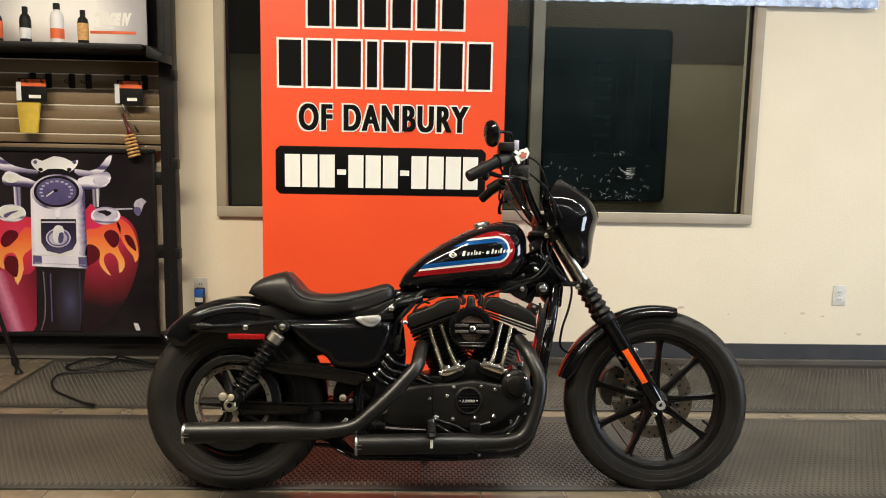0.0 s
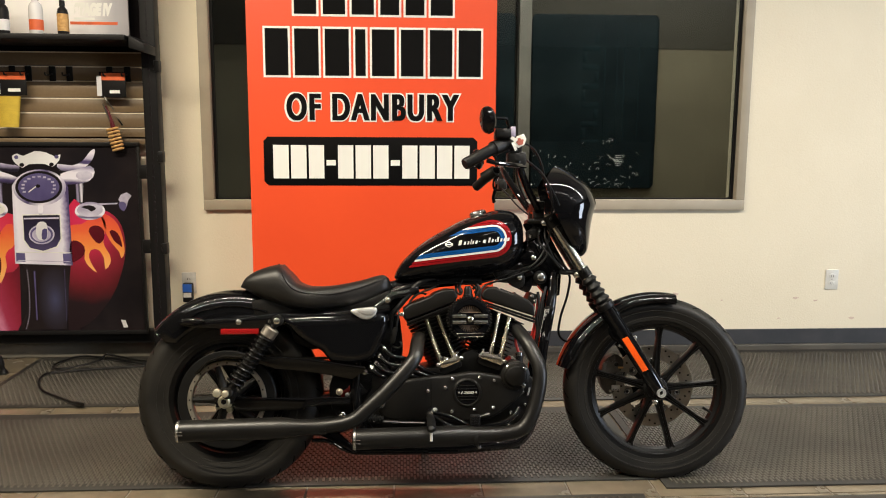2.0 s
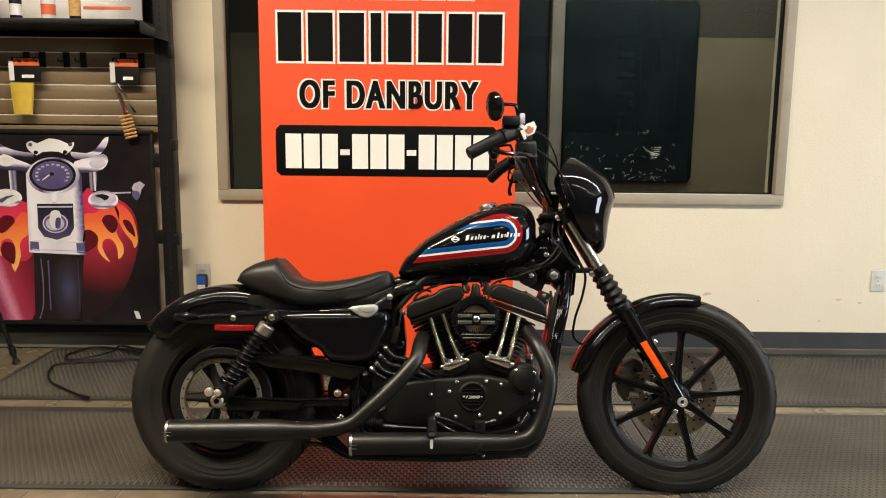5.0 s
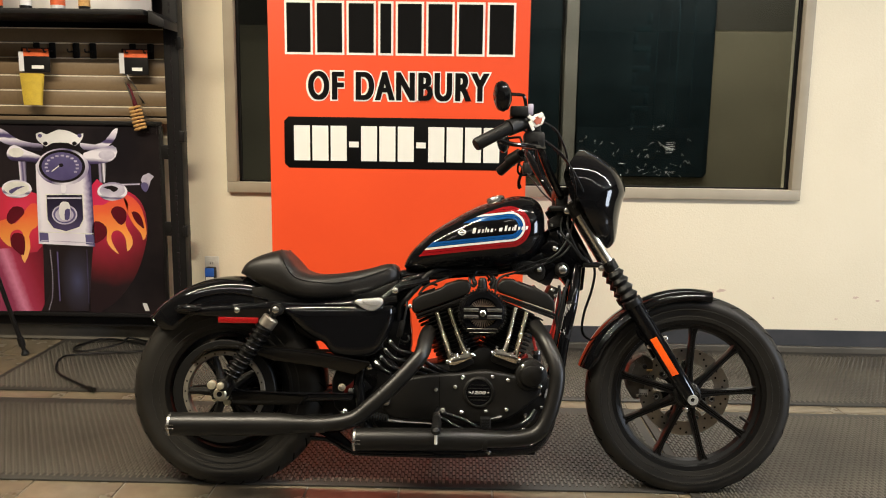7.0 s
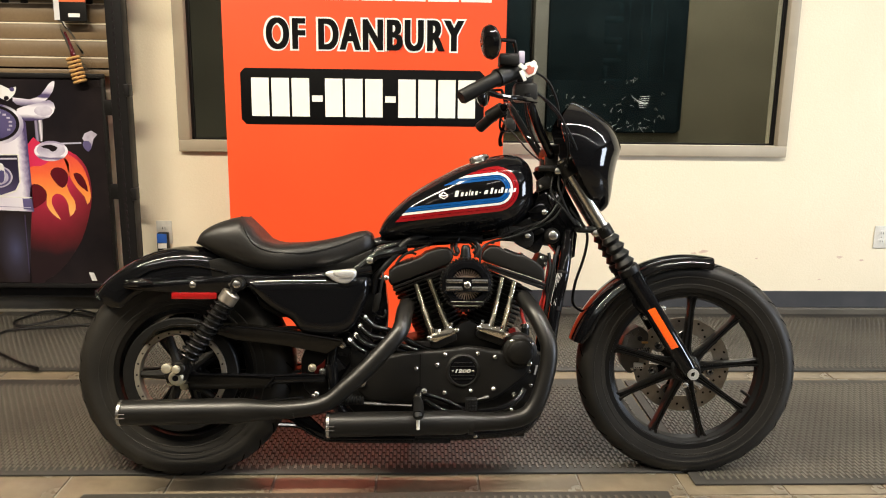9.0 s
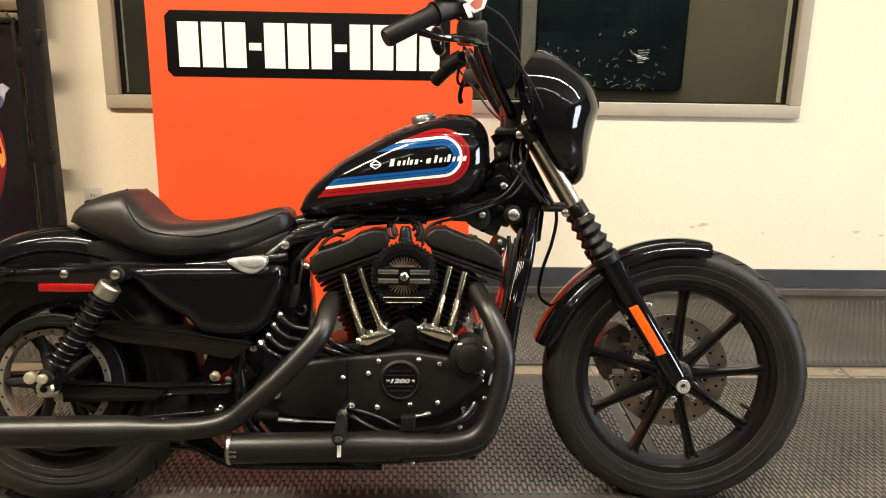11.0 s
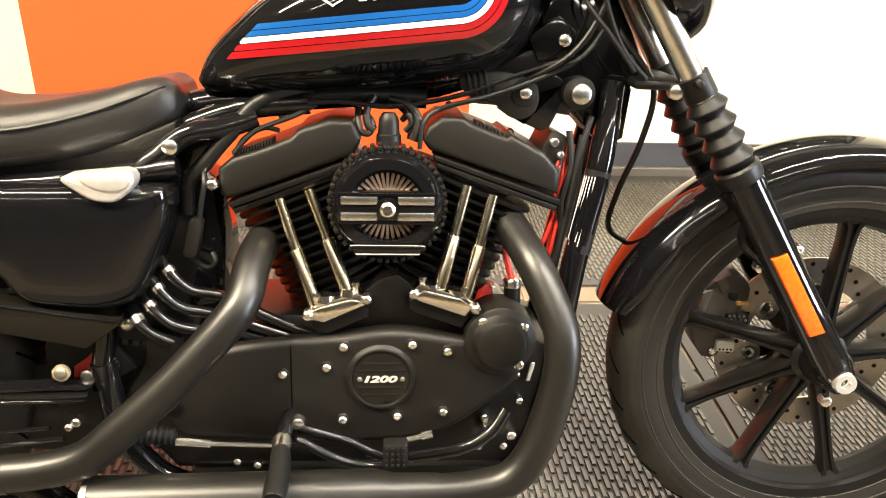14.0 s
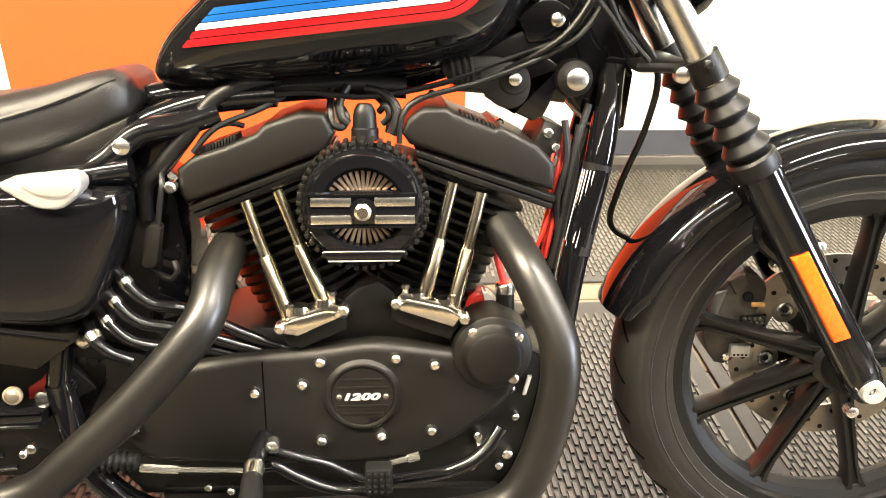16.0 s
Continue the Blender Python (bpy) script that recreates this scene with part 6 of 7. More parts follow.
# rocker boxes: a cap over two stepped plates, rear leaning back and front leaning forward
for sgn, nm in ((-1, "rear_rocker_box"), (1, "front_rocker_box")):
    ang = sgn * radians(22.5)
    d, e = np.array((math.sin(ang), math.cos(ang))), np.array((math.cos(ang), -math.sin(ang)))

    def q(u, s):
        p = np.array(CC) + d * s + e * u * 1.0
        return tuple(p)

    cap_o = [(-0.081, 0.614), (-0.061, 0.630), (-0.023, 0.642), (0.016, 0.658), (0.027, 0.669), (0.069, 0.683), (0.100, 0.682), (0.111, 0.658), (0.102, 0.636), (-0.072, 0.571), (-0.081, 0.583)]
    low_o = [(-0.070, 0.568), (-0.060, 0.552), (0.110, 0.616), (0.104, 0.633)]
    if sgn > 0:
        cap_o = [(0.193, 0.658), (0.201, 0.676), (0.219, 0.689), (0.250, 0.689), (0.258, 0.682), (0.308, 0.663), (0.315, 0.667), (0.363, 0.642), (0.384, 0.619), (0.385, 0.584), (0.203, 0.644)]
        low_o = [(0.209, 0.638), (0.214, 0.620), (0.382, 0.560), (0.387, 0.578)]
    rb = part(nm, prism(cap_o, -0.079, 0.079, 0.0075, 0, 3), MATTE, eng, "satin black rocker box", sharp=32)
    c0, c1 = (np.array((-0.052, 0.638)), np.array((-0.010, 0.654))) if sgn < 0 else (np.array((0.268, 0.681)), np.array((0.326, 0.657)))
    for p in (c0 + (c1 - c0) * k / 11 for k in range(12)):
        part("comb_tooth", box(p[0] - 0.0014, p[0] + 0.0014, -0.072, -0.030, p[1] - 0.008, p[1] + 0.0020, 0.0008), MATTE, rb)
    mid = np.array(low_o)
    up2, dn2 = [mid[0], 0.55 * mid[0] + 0.45 * mid[1], 0.55 * mid[3] + 0.45 * mid[2], mid[3]], [0.45 * mid[0] + 0.55 * mid[1], mid[1], mid[2], 0.45 * mid[3] + 0.55 * mid[2]]
    part("rocker_plate", prism([tuple(p) for p in up2], -0.081, 0.081, 0.002), ENGINE, rb)
    part("head_plate", prism([tuple(p) for p in dn2], -0.079, 0.079, 0.002), ENGINE, rb)
    for u in (-0.075, 0.02, 0.08):
        bolt(*(lambda p: (p[0], 0.02, p[1]))(q(u, 0.418)), 0.006, rb)

# pushrod tubes and tappet blocks
for (x0, z0), (x1, z1) in (((0.000, 0.576), (0.050, 0.424)), ((0.040, 0.589), (0.096, 0.441)), ((0.256, 0.597), (0.218, 0.446)), ((0.292, 0.584), (0.254, 0.430))):
    d = np.array((x1 - x0, z1 - z0))
    pr = part("pushrod_tube", tube([(x0, -0.082, z0), (x0 + d[0] * 0.5, -0.093, z0 + d[1] * 0.5)], 0.0078, 16, smooth=False), PUSHROD, eng, "chrome pushrod tube")
    part("lower_tube", tube([(x0 + d[0] * 0.45, -0.092, z0 + d[1] * 0.45), (x0 + d[0] * 0.47, -0.0924, z0 + d[1] * 0.47), (x1, -0.103, z1)], [0.0082, 0.0098, 0.0098], 16, smooth=False), PUSHROD, pr)
for o in ([(0.037, 0.425), (0.052, 0.434), (0.104, 0.452), (0.117, 0.448), (0.117, 0.434), (0.060, 0.408), (0.043, 0.412)], [(0.182, 0.456), (0.192, 0.466), (0.256, 0.446), (0.268, 0.434), (0.256, 0.417), (0.190, 0.440), (0.182, 0.447)]):
    tb = part("tappet_block", prism(o, -0.116, -0.085, 0.003), CHROME, eng, "bright chrome tappet block")
    c0, c1 = (o[0], o[3]) if o[0][0] < 0.1 else (o[0], o[3])
    for p in (c0, c1):
        bolt(p[0] + 0.002, 0.119, p[1] - 0.004, 0.0070, tb)
    part("tappet_foot", prism([(p[0] + (0.004 if p[0] < 0.15 else -0.004), p[1] - 0.020) for p in o], -0.108, -0.07, 0.003), ENGINE, tb)
    mid_o = sum(np.array(p) for p in o) / len(o)
    part("block_step", prism([tuple(mid_o + (np.array(p) - mid_o) * (0.80, 0.62) + (0, -0.001)) for p in o], -0.1195, -0.114, 0.0015), CHROME, tb)
    for s in (0.16, 0.84):
        px, pz = c0[0] + (c1[0] - c0[0]) * s, c0[1] + (c1[1] - c0[1]) * s
        part("stud", tube([(px, -0.108, pz + 0.006), (px, -0.108, pz + 0.016), (px, -0.108, pz + 0.0165), (px, -0.108, pz + 0.021)], [0.0045, 0.0045, 0.0062, 0.0055], 8, smooth=False), CHROME, tb)
    for s in (0.32, 0.72):
        px, pz = c0[0] + (c1[0] - c0[0]) * s, c0[1] + (c1[1] - c0[1]) * s
        part("tube_seat", tube([(px, -0.104, pz + 0.004), (px, -0.104, pz + 0.014)], [0.0135, 0.0118], 16, smooth=False), CHROME, tb)

# air cleaner
AC = (0.147, 0.580)
air = part("air_cleaner", lathe([(0, -0.128), (0.044, -0.128), (0.0455, -0.148), (0.050, -0.153), (0.0635, -0.152), (0.068, -0.146), (0.0725, -0.138), (0.0735, -0.09), (0.06, -0.085), (0, -0.085)], *AC, 64), GLOSS, bike, "round black air cleaner with slotted cover")
part("tooth_ring", join([box(-0.0022, 0.0022, -0.138, -0.092, 0.0735, 0.0795, 0.001)] and [moved(box(-0.0029, 0.0029, -0.138, -0.098, 0.0725, 0.0785, 0.0009), Matrix.Translation((AC[0], 0, AC[1])) @ Matrix.Rotation(2 * math.pi * k / 46, 4, "Y")) for k in range(46)]), MATTE, air)
part("pleats", join([moved(box(-0.0020, 0.0020, -0.137, -0.127, 0.016, 0.045, 0.0008), Matrix.Translation((AC[0], 0, AC[1])) @ Matrix.Rotation(radians(a), 4, "Y")) for a in list(range(-60, 61, 10)) + list(range(120, 241, 10))]), PAPER, air, "pleated filter behind the slots")
part("cross_band", box(AC[0] - 0.064, AC[0] + 0.064, -0.1555, -0.13, AC[1] - 0.021, AC[1] + 0.021, 0.003), GLOSS, air)
for dz in (-0.0105, 0.0105):
    for s in (-1, 1):
        x0, x1 = sorted((AC[0] + s * 0.013, AC[0] + s * 0.060))
        part("pale_bar", box(x0, x1, -0.1575, -0.153, AC[1] + dz - 0.0055, AC[1] + dz + 0.0055, 0.001), ALU, air)
    part("band_rib", box(AC[0] - 0.064, AC[0] + 0.064, -0.1590, -0.153, AC[1] + dz * 1.8 - 0.0012, AC[1] + dz * 1.8 + 0.0012), GLOSS, air)
lip = part("lower_lip", prism([(AC[0] - 0.049, AC[1] - 0.049), (AC[0] + 0.049, AC[1] - 0.049), (AC[0] + 0.043, AC[1] - 0.060), (AC[0] - 0.043, AC[1] - 0.060)], -0.158, -0.145, 0.003), GLOSS, air)
part("lip_edge", tube([(AC[0] - 0.048, -0.157, AC[1] - 0.0495), (AC[0] - 0.044, -0.158, AC[1] - 0.0485), (AC[0] + 0.044, -0.158, AC[1] - 0.0485), (AC[0] + 0.048, -0.157, AC[1] - 0.0495)], 0.0007, 6, smooth=False), DISC, lip)
part("lip_edge", tube([(AC[0] - 0.042, -0.157, AC[1] - 0.0605), (AC[0] + 0.042, -0.157, AC[1] - 0.0605)], 0.0009, 6, smooth=False), DISC, lip)
bolt(AC[0], 0.159, AC[1], 0.0105, air, CHROME, h=0.008)
bolt(AC[0], 0.155, AC[1], 0.0165, air, GLOSS, "washer", 0.004)
part("intake_cap", tube([(0.148, -0.062, 0.645), (0.148, -0.062, 0.662), (0.148, -0.062, 0.664), (0.148, -0.062, 0.680), (0.148, -0.062, 0.686), (0.148, -0.062, 0.692)], [0.0175, 0.0170, 0.0150, 0.0140, 0.0125, 0.0085], 20, smooth=False), RUBBER, eng)
for q, r in (([(0.128, -0.05, 0.712), (0.118, -0.06, 0.694), (0.120, -0.066, 0.676), (0.129, -0.068, 0.668)], 0.0055), ([(0.108, -0.045, 0.708), (0.106, -0.06, 0.684), (0.110, -0.068, 0.668), (0.121, -0.068, 0.664), (0.126, -0.062, 0.676), (0.120, -0.055, 0.686)], 0.0045), ([(0.150, -0.05, 0.708), (0.172, -0.058, 0.703), (0.187, -0.066, 0.686), (0.186, -0.070, 0.668), (0.181, -0.070, 0.656)], 0.0065), ([(0.166, -0.06, 0.682), (0.174, -0.066, 0.690), (0.178, -0.068, 0.678), (0.170, -0.066, 0.668)], 0.0042)):
    part("breather_hose", tube(q, r, 10), RUBBER, eng)
part("intake", tube([(0.142, -0.02, 0.58), (0.142, -0.10, 0.58)], 0.035, 20, smooth=False), ENGINE, eng)

# exhaust: two pipes into two slash-free straight mufflers
up = part("rear_exhaust", tube([(-0.020, -0.045, 0.516), (-0.028, -0.080, 0.507), (-0.034, -0.115, 0.490), (-0.041, -0.150, 0.457), (-0.062, -0.168, 0.425), (-0.13, -0.186, 0.352), (-0.20, -0.196, 0.288), (-0.245, -0.20, 0.252), (-0.30, -0.20, 0.236), (-0.37, -0.20, 0.230)], 0.0245, 24, n=8), EXHAUST, bike, "satin black upper exhaust pipe and muffler")
part("muffler", tube([(-0.34, -0.20, 0.2295), (-0.425, -0.20, 0.229), (-0.487, -0.20, 0.2275), (-0.51, -0.20, 0.227), (-0.80, -0.20, 0.222), (-0.823, -0.20, 0.2215), (-0.826, -0.20, 0.2215)], [0.0250, 0.0262, 0.0352, 0.0355, 0.0355, 0.0355, 0.0335], 32, smooth=False), EXHAUST, up, sharp=25)
lo = part("front_exhaust", tube([(0.312, -0.045, 0.548), (0.326, -0.080, 0.530), (0.345, -0.125, 0.500), (0.364, -0.155, 0.460), (0.380, -0.178, 0.412), (0.377, -0.188, 0.350), (0.353, -0.196, 0.266), (0.320, -0.20, 0.217), (0.268, -0.20, 0.199), (0.20, -0.20, 0.194)], 0.0245, 24, n=8), EXHAUST, bike, "satin black lower exhaust pipe and muffler")
part("muffler", tube([(0.22, -0.20, 0.1955), (0.16, -0.20, 0.194), (0.13, -0.20, 0.193), (-0.22, -0.20, 0.187), (-0.248, -0.20, 0.1865), (-0.251, -0.20, 0.1865)], [0.025, 0.027, 0.034, 0.0345, 0.0345, 0.0325], 32, smooth=False), EXHAUST, lo, sharp=25)
for px, pz, pr in ((-0.815, 0.2215, up), (-0.240, 0.1865, lo)):
    part("end_band", tube([(px - 0.008, -0.20, pz), (px + 0.0, -0.20, pz)], 0.0364, 32, smooth=False, cap=False), ALU, pr, "worn bright end slots")
    for dz in (-0.009, 0.002):
        part("end_slot", box(px - 0.010, px + 0.016, -0.2375, -0.234, pz + dz, pz + dz + 0.003, 0.001), ALU, pr)
part("clamp", tube([(0.165, -0.20, 0.187), (0.150, -0.20, 0.187)], 0.029, 24, smooth=False), EXHAUST, lo)
bolt(0.17, 0.205, 0.155, 0.006, lo)
part("exhaust_bracket", prism([(-0.36, 0.20), (-0.30, 0.205), (-0.24, 0.15), (0.0, 0.145), (0.0, 0.138), (-0.25, 0.140), (-0.31, 0.175)], -0.19, -0.17, 0.002), GLOSS, bike)
part("bracket_rod", tube([(-0.39, -0.17, 0.18), (-0.33, -0.17, 0.175), (-0.27, -0.175, 0.145), (-0.20, -0.18, 0.137), (0.10, -0.18, 0.135)], 0.007, 8), GLOSS, bike)

# foot peg, brake pedal, linkage
peg = part("foot_peg", tube([(0.006, -0.188, 0.2535), (0.007, -0.196, 0.2520), (0.009, -0.22, 0.2455), (0.0075, -0.268, 0.2325), (0.0073, -0.274, 0.2310)], [0.0115, 0.0132, 0.0142, 0.0152, 0.012], 20), RUBBER, bike, "folded black rubber foot peg")
part("peg_arm", tube([(0.012, -0.10, 0.268), (0.007, -0.150, 0.262), (0.006, -0.168, 0.258)], 0.0115, 18, smooth=False), GLOSS, peg)
part("peg_mount", tube([(0.006, -0.164, 0.2588), (0.006, -0.168, 0.258), (0.006, -0.170, 0.2575), (0.006, -0.192, 0.252)], [0.0105, 0.0135, 0.0138, 0.0115], 18, smooth=False), CHROME, peg)
part("peg_feeler", tube([(0.0075, -0.258, 0.228), (0.0075, -0.260, 0.188)], 0.0045, 8, smooth=False), WHITE_PLASTIC, peg)
bolt(0.025, 0.142, 0.270, 0.0088)
part("brake_lever_arm", tube([(0.000, -0.138, 0.244), (0.016, -0.142, 0.241), (0.029, -0.144, 0.243), (0.053, -0.145, 0.228), (0.089, -0.147, 0.212), (0.120, -0.150, 0.207), (0.145, -0.160, 0.212)], 0.0075, 12), GLOSS, bike)
part("brake_lever_arm", tube([(0.005, -0.132, 0.262), (0.032, -0.138, 0.259), (0.065, -0.140, 0.250), (0.094, -0.140, 0.240), (0.116, -0.140, 0.228), (0.142, -0.142, 0.216)], 0.0068, 12), GLOSS, bike)
ped = part("brake_pedal", box(0.143, 0.177, -0.185, -0.160, 0.2215, 0.2575, 0.004), RUBBER, bike, "ribbed rubber brake pedal pad")
part("pad_rib", join([box(0.1462 + 0.0078 * k, 0.1504 + 0.0078 * k, -0.1885, -0.1845, 0.2250 + 0.0082 * j, 0.2298 + 0.0082 * j, 0.001) for k in range(4) for j in range(4)]), RUBBER, ped)
part("pedal_pin", tube([(0.157, -0.15, 0.242), (0.196, -0.15, 0.2515), (0.197, -0.15, 0.2518), (0.212, -0.15, 0.2555)], [0.0035, 0.0038, 0.0058, 0.0058], 8, smooth=False), ALU, bike)
part("brake_rod", tube([(-0.01, -0.12, 0.223), (-0.10, -0.12, 0.2265), (-0.101, -0.12, 0.2266), (-0.15, -0.119, 0.230)], [0.0034, 0.0034, 0.0058, 0.0058], 8, smooth=False), ALU, bike)
bt = [(-0.15 - 0.004 * k, -0.115, 0.236 + 0.0004 * k) for k in range(17)]
part("rod_boot", tube(bt, [0.009 + 0.004 * (k % 2) + 0.0004 * k for k in range(17)], 16, smooth=False), RUBBER, bike, sharp=80)
for x, z in ((-0.067, 0.193), (-0.038, 0.187), (-0.197, 0.245), (-0.298, 0.25)):
    bolt(x, 0.11, z, 0.0055)
bolt(-0.158, 0.116, 0.290, 0.014, None, ALU)
part("rear_case", prism([(-0.31, 0.40), (-0.24, 0.43), (-0.15, 0.42), (-0.12, 0.36), (-0.16, 0.26), (-0.26, 0.22), (-0.33, 0.26), (-0.34, 0.35)], -0.07, 0.08, 0.01, 2), ENGINE, bike)
for p in ((-0.275, 0.317), (-0.25, 0.30), (-0.215, 0.395)):
    bolt(p[0], 0.085, p[1], 0.010)

plug = part("red_plug", lathe([(0, -0.058), (0.016, -0.058), (0.0205, -0.054), (0.0205, -0.03)], 0.297, 0.424, 10), RED_WIRE, eng, "red plastic plug with a white side")
part("plug_side", prism([(0.299, 0.444), (0.308, 0.442), (0.318, 0.432), (0.320, 0.424), (0.303, 0.424)], -0.0595, -0.04, 0.002), WHITE_PLASTIC, plug)
part("case_sticker", prism([(0.358, 0.336), (0.364, 0.336), (0.357, 0.308), (0.352, 0.308)], -0.0915, -0.088, 0.0008), EMBLEM, eng)
sensor = part("oil_sensor", tube([(0.330, -0.060, 0.405), (0.329, -0.060, 0.447)], 0.0125, 18, smooth=False), ENGINE, eng, "black oil pressure sensor")
part("sensor_cap", tube([(0.329, -0.060, 0.444), (0.329, -0.060, 0.455), (0.3285, -0.060, 0.458)], [0.0135, 0.0135, 0.011], 18, smooth=False), ALU, sensor)
part("sensor_lead", tube([(0.328, -0.060, 0.455), (0.322, -0.060, 0.475), (0.318, -0.05, 0.50), (0.330, -0.03, 0.53)], 0.005, 8), RED_WIRE, sensor)
part("drain_plug", tube([(0.293, -0.085, 0.236), (0.296, -0.108, 0.234)], 0.011, 6, smooth=False), CHROME, eng)
bolt(0.333, 0.095, 0.222, 0.0075, eng)
bolt(0.343, 0.092, 0.277, 0.0055, eng)
part("sump", prism([(-0.135, 0.178), (0.335, 0.172), (0.325, 0.122), (-0.125, 0.122)], -0.098, 0.09, 0.008), ENGINE, eng)
for dx in (-0.010, 0.007):
    part("red_loom", tube([(0.404 + dx, -0.040, 0.65), (0.392 + dx, -0.055, 0.60), (0.388 + dx * 0.5, -0.058, 0.55), (0.374 + dx, -0.058, 0.49)], 0.0028, 8), RED_WIRE, bike)
part("red_loom", tube([(0.405, -0.03, 0.66), (0.395, -0.045, 0.60), (0.385, -0.05, 0.54), (0.378, -0.05, 0.48)], 0.0038, 8), RED_WIRE, bike)
part("red_clip", prism([(-0.300, 0.307), (-0.299, 0.324), (-0.279, 0.338), (-0.268, 0.350), (-0.269, 0.330), (-0.289, 0.309)], -0.072, -0.060, 0.002), RED_WIRE, bike, "bright red plastic clip")
part("red_clip", prism([(-0.299, 0.293), (-0.276, 0.294), (-0.275, 0.301), (-0.298, 0.300)], -0.072, -0.060, 0.002), RED_WIRE, bike, "bright red plastic clip")
part("red_clip", tube([(-0.334, -0.070, 0.295), (-0.330, -0.070, 0.303), (-0.325, -0.070, 0.309)], 0.004, 8), RED_WIRE, bike, "bright red plastic clip")
part("lower_frame_plate", prism([(-0.42, 0.30), (-0.25, 0.33), (-0.215, 0.19), (-0.272, 0.187), (-0.33, 0.165), (-0.43, 0.17)], -0.03, 0.05, 0.006), ENGINE, bike)
part("brake_line", tube([(-0.481, -0.10, 0.228), (-0.40, -0.10, 0.237), (-0.329, -0.10, 0.243)], 0.0034, 8), GLOSS, bike)
part("brake_line", tube([(-0.43, -0.12, 0.223), (-0.36, -0.12, 0.231), (-0.303, -0.12, 0.237)], 0.0040, 8), GLOSS, bike)
bolt(-0.416, 0.13, 0.231, 0.0065)
bolt(-0.289, 0.105, 0.255, 0.007)
part("pivot_plate", prism([(-0.264, 0.362), (-0.244, 0.368), (-0.206, 0.326), (-0.235, 0.311), (-0.265, 0.303)], -0.082, -0.055, 0.003), MATTE, bike)
bolt(-0.241, 0.083, 0.335, 0.0135, None, GLOSS, "pivot_bolt", 0.01)
bolt(-0.302, 0.108, 0.331, 0.0088, None, DISC)
part("washer", lathe([(0.0086, -0.109), (0.0120, -0.109), (0.0120, -0.104)], -0.302, 0.331, 20), BRASS, bike)
part("sprocket_cover", prism([(-0.188, 0.388), (-0.140, 0.376), (-0.13, 0.33), (-0.194, 0.328)], -0.088, -0.05, 0.004), MATTE, bike)
part("belt_run", join([prism([(-0.268, 0.392), (-0.185, 0.388), (-0.185, 0.366), (-0.258, 0.377)], -0.084, -0.060, 0.001)] + [lathe([(0, -0.0845), (0.0052, -0.0845), (0.0058, -0.083), (0.0058, -0.06)], -0.249 + 0.0145 * k, 0.3725 - 0.0023 * k, 12) for k in range(5)]), RUBBER, bike, "toothed drive belt")

# oil hoses and wiring
for x0, z0, x1, z1 in ((-0.150, 0.480, 0.0, 0.398), (-0.165, 0.455, -0.01, 0.385), (-0.178, 0.430, -0.05, 0.382)):
    h = part("oil_hose", tube([(x0 - 0.03, -0.07, z0 + 0.03), (x0, -0.10, z0), (x0 + 0.03, -0.105, z0 - 0.028), (x0 + 0.075, -0.10, z0 - 0.040), (x1, -0.09, z1), (x1 + 0.05, -0.085, z1 - 0.02)], 0.0080, 14), GLOSS, bike, "glossy black oil hose")
    part("hose_clip", tube([(x0 - 0.001, -0.0985, z0 + 0.001), (x0 + 0.005, -0.1005, z0 - 0.006)], 0.0098, 12, smooth=False), BOLT, h)
for q in ([(-0.10, -0.075, 0.612), (-0.097, -0.088, 0.598), (-0.101, -0.090, 0.575), (-0.106, -0.090, 0.548)], [(-0.07, -0.05, 0.69), (-0.02, -0.06, 0.695), (0.07, -0.06, 0.705), (0.15, -0.06, 0.70), (0.24, -0.055, 0.715), (0.31, -0.05, 0.74), (0.38, -0.06, 0.765)],
          [(-0.13, -0.07, 0.49), (-0.10, -0.085, 0.478), (-0.088, -0.09, 0.488), (-0.092, -0.085, 0.50)], [(-0.06, -0.07, 0.632), (-0.045, -0.065, 0.655), (-0.02, -0.06, 0.668), (0.0, -0.055, 0.664)], [(0.19, -0.075, 0.645), (0.195, -0.075, 0.68), (0.22, -0.07, 0.70), (0.30, -0.065, 0.722), (0.40, -0.06, 0.765), (0.44, -0.05, 0.81)],
          [(0.10, -0.04, 0.70), (0.12, -0.05, 0.68), (0.118, -0.055, 0.66)], [(0.16, -0.04, 0.70), (0.178, -0.05, 0.68), (0.176, -0.055, 0.655)], [(0.05, -0.05, 0.70), (0.02, -0.065, 0.685), (-0.03, -0.07, 0.665), (-0.06, -0.075, 0.635)],
          [(0.32, -0.05, 0.73), (0.39, -0.075, 0.775), (0.43, -0.08, 0.84), (0.44, -0.10, 0.90)]):
    part("wire", tube(q, 0.0036, 8), RUBBER, bike)
for q in ([(0.418, -0.055, 0.665), (0.408, -0.062, 0.60), (0.398, -0.066, 0.54), (0.388, -0.07, 0.48)], [(0.400, -0.05, 0.67), (0.404, -0.058, 0.62), (0.392, -0.062, 0.57), (0.395, -0.066, 0.52), (0.38, -0.07, 0.47)], [(0.43, -0.05, 0.69), (0.416, -0.058, 0.64), (0.414, -0.06, 0.59), (0.402, -0.066, 0.52)]):
    part("wire", tube(q, 0.0048, 8), RUBBER, bike)
part("wire_loom", tube([(0.045, -0.045, 0.722), (0.0, -0.056, 0.714), (-0.036, -0.062, 0.695), (-0.060, -0.070, 0.664), (-0.081, -0.072, 0.641), (-0.105, -0.072, 0.612), (-0.122, -0.068, 0.592), (-0.128, -0.06, 0.55)], 0.0098, 12), RUBBER, bike)
bolt(-0.087, 0.088, 0.595, 0.0075)
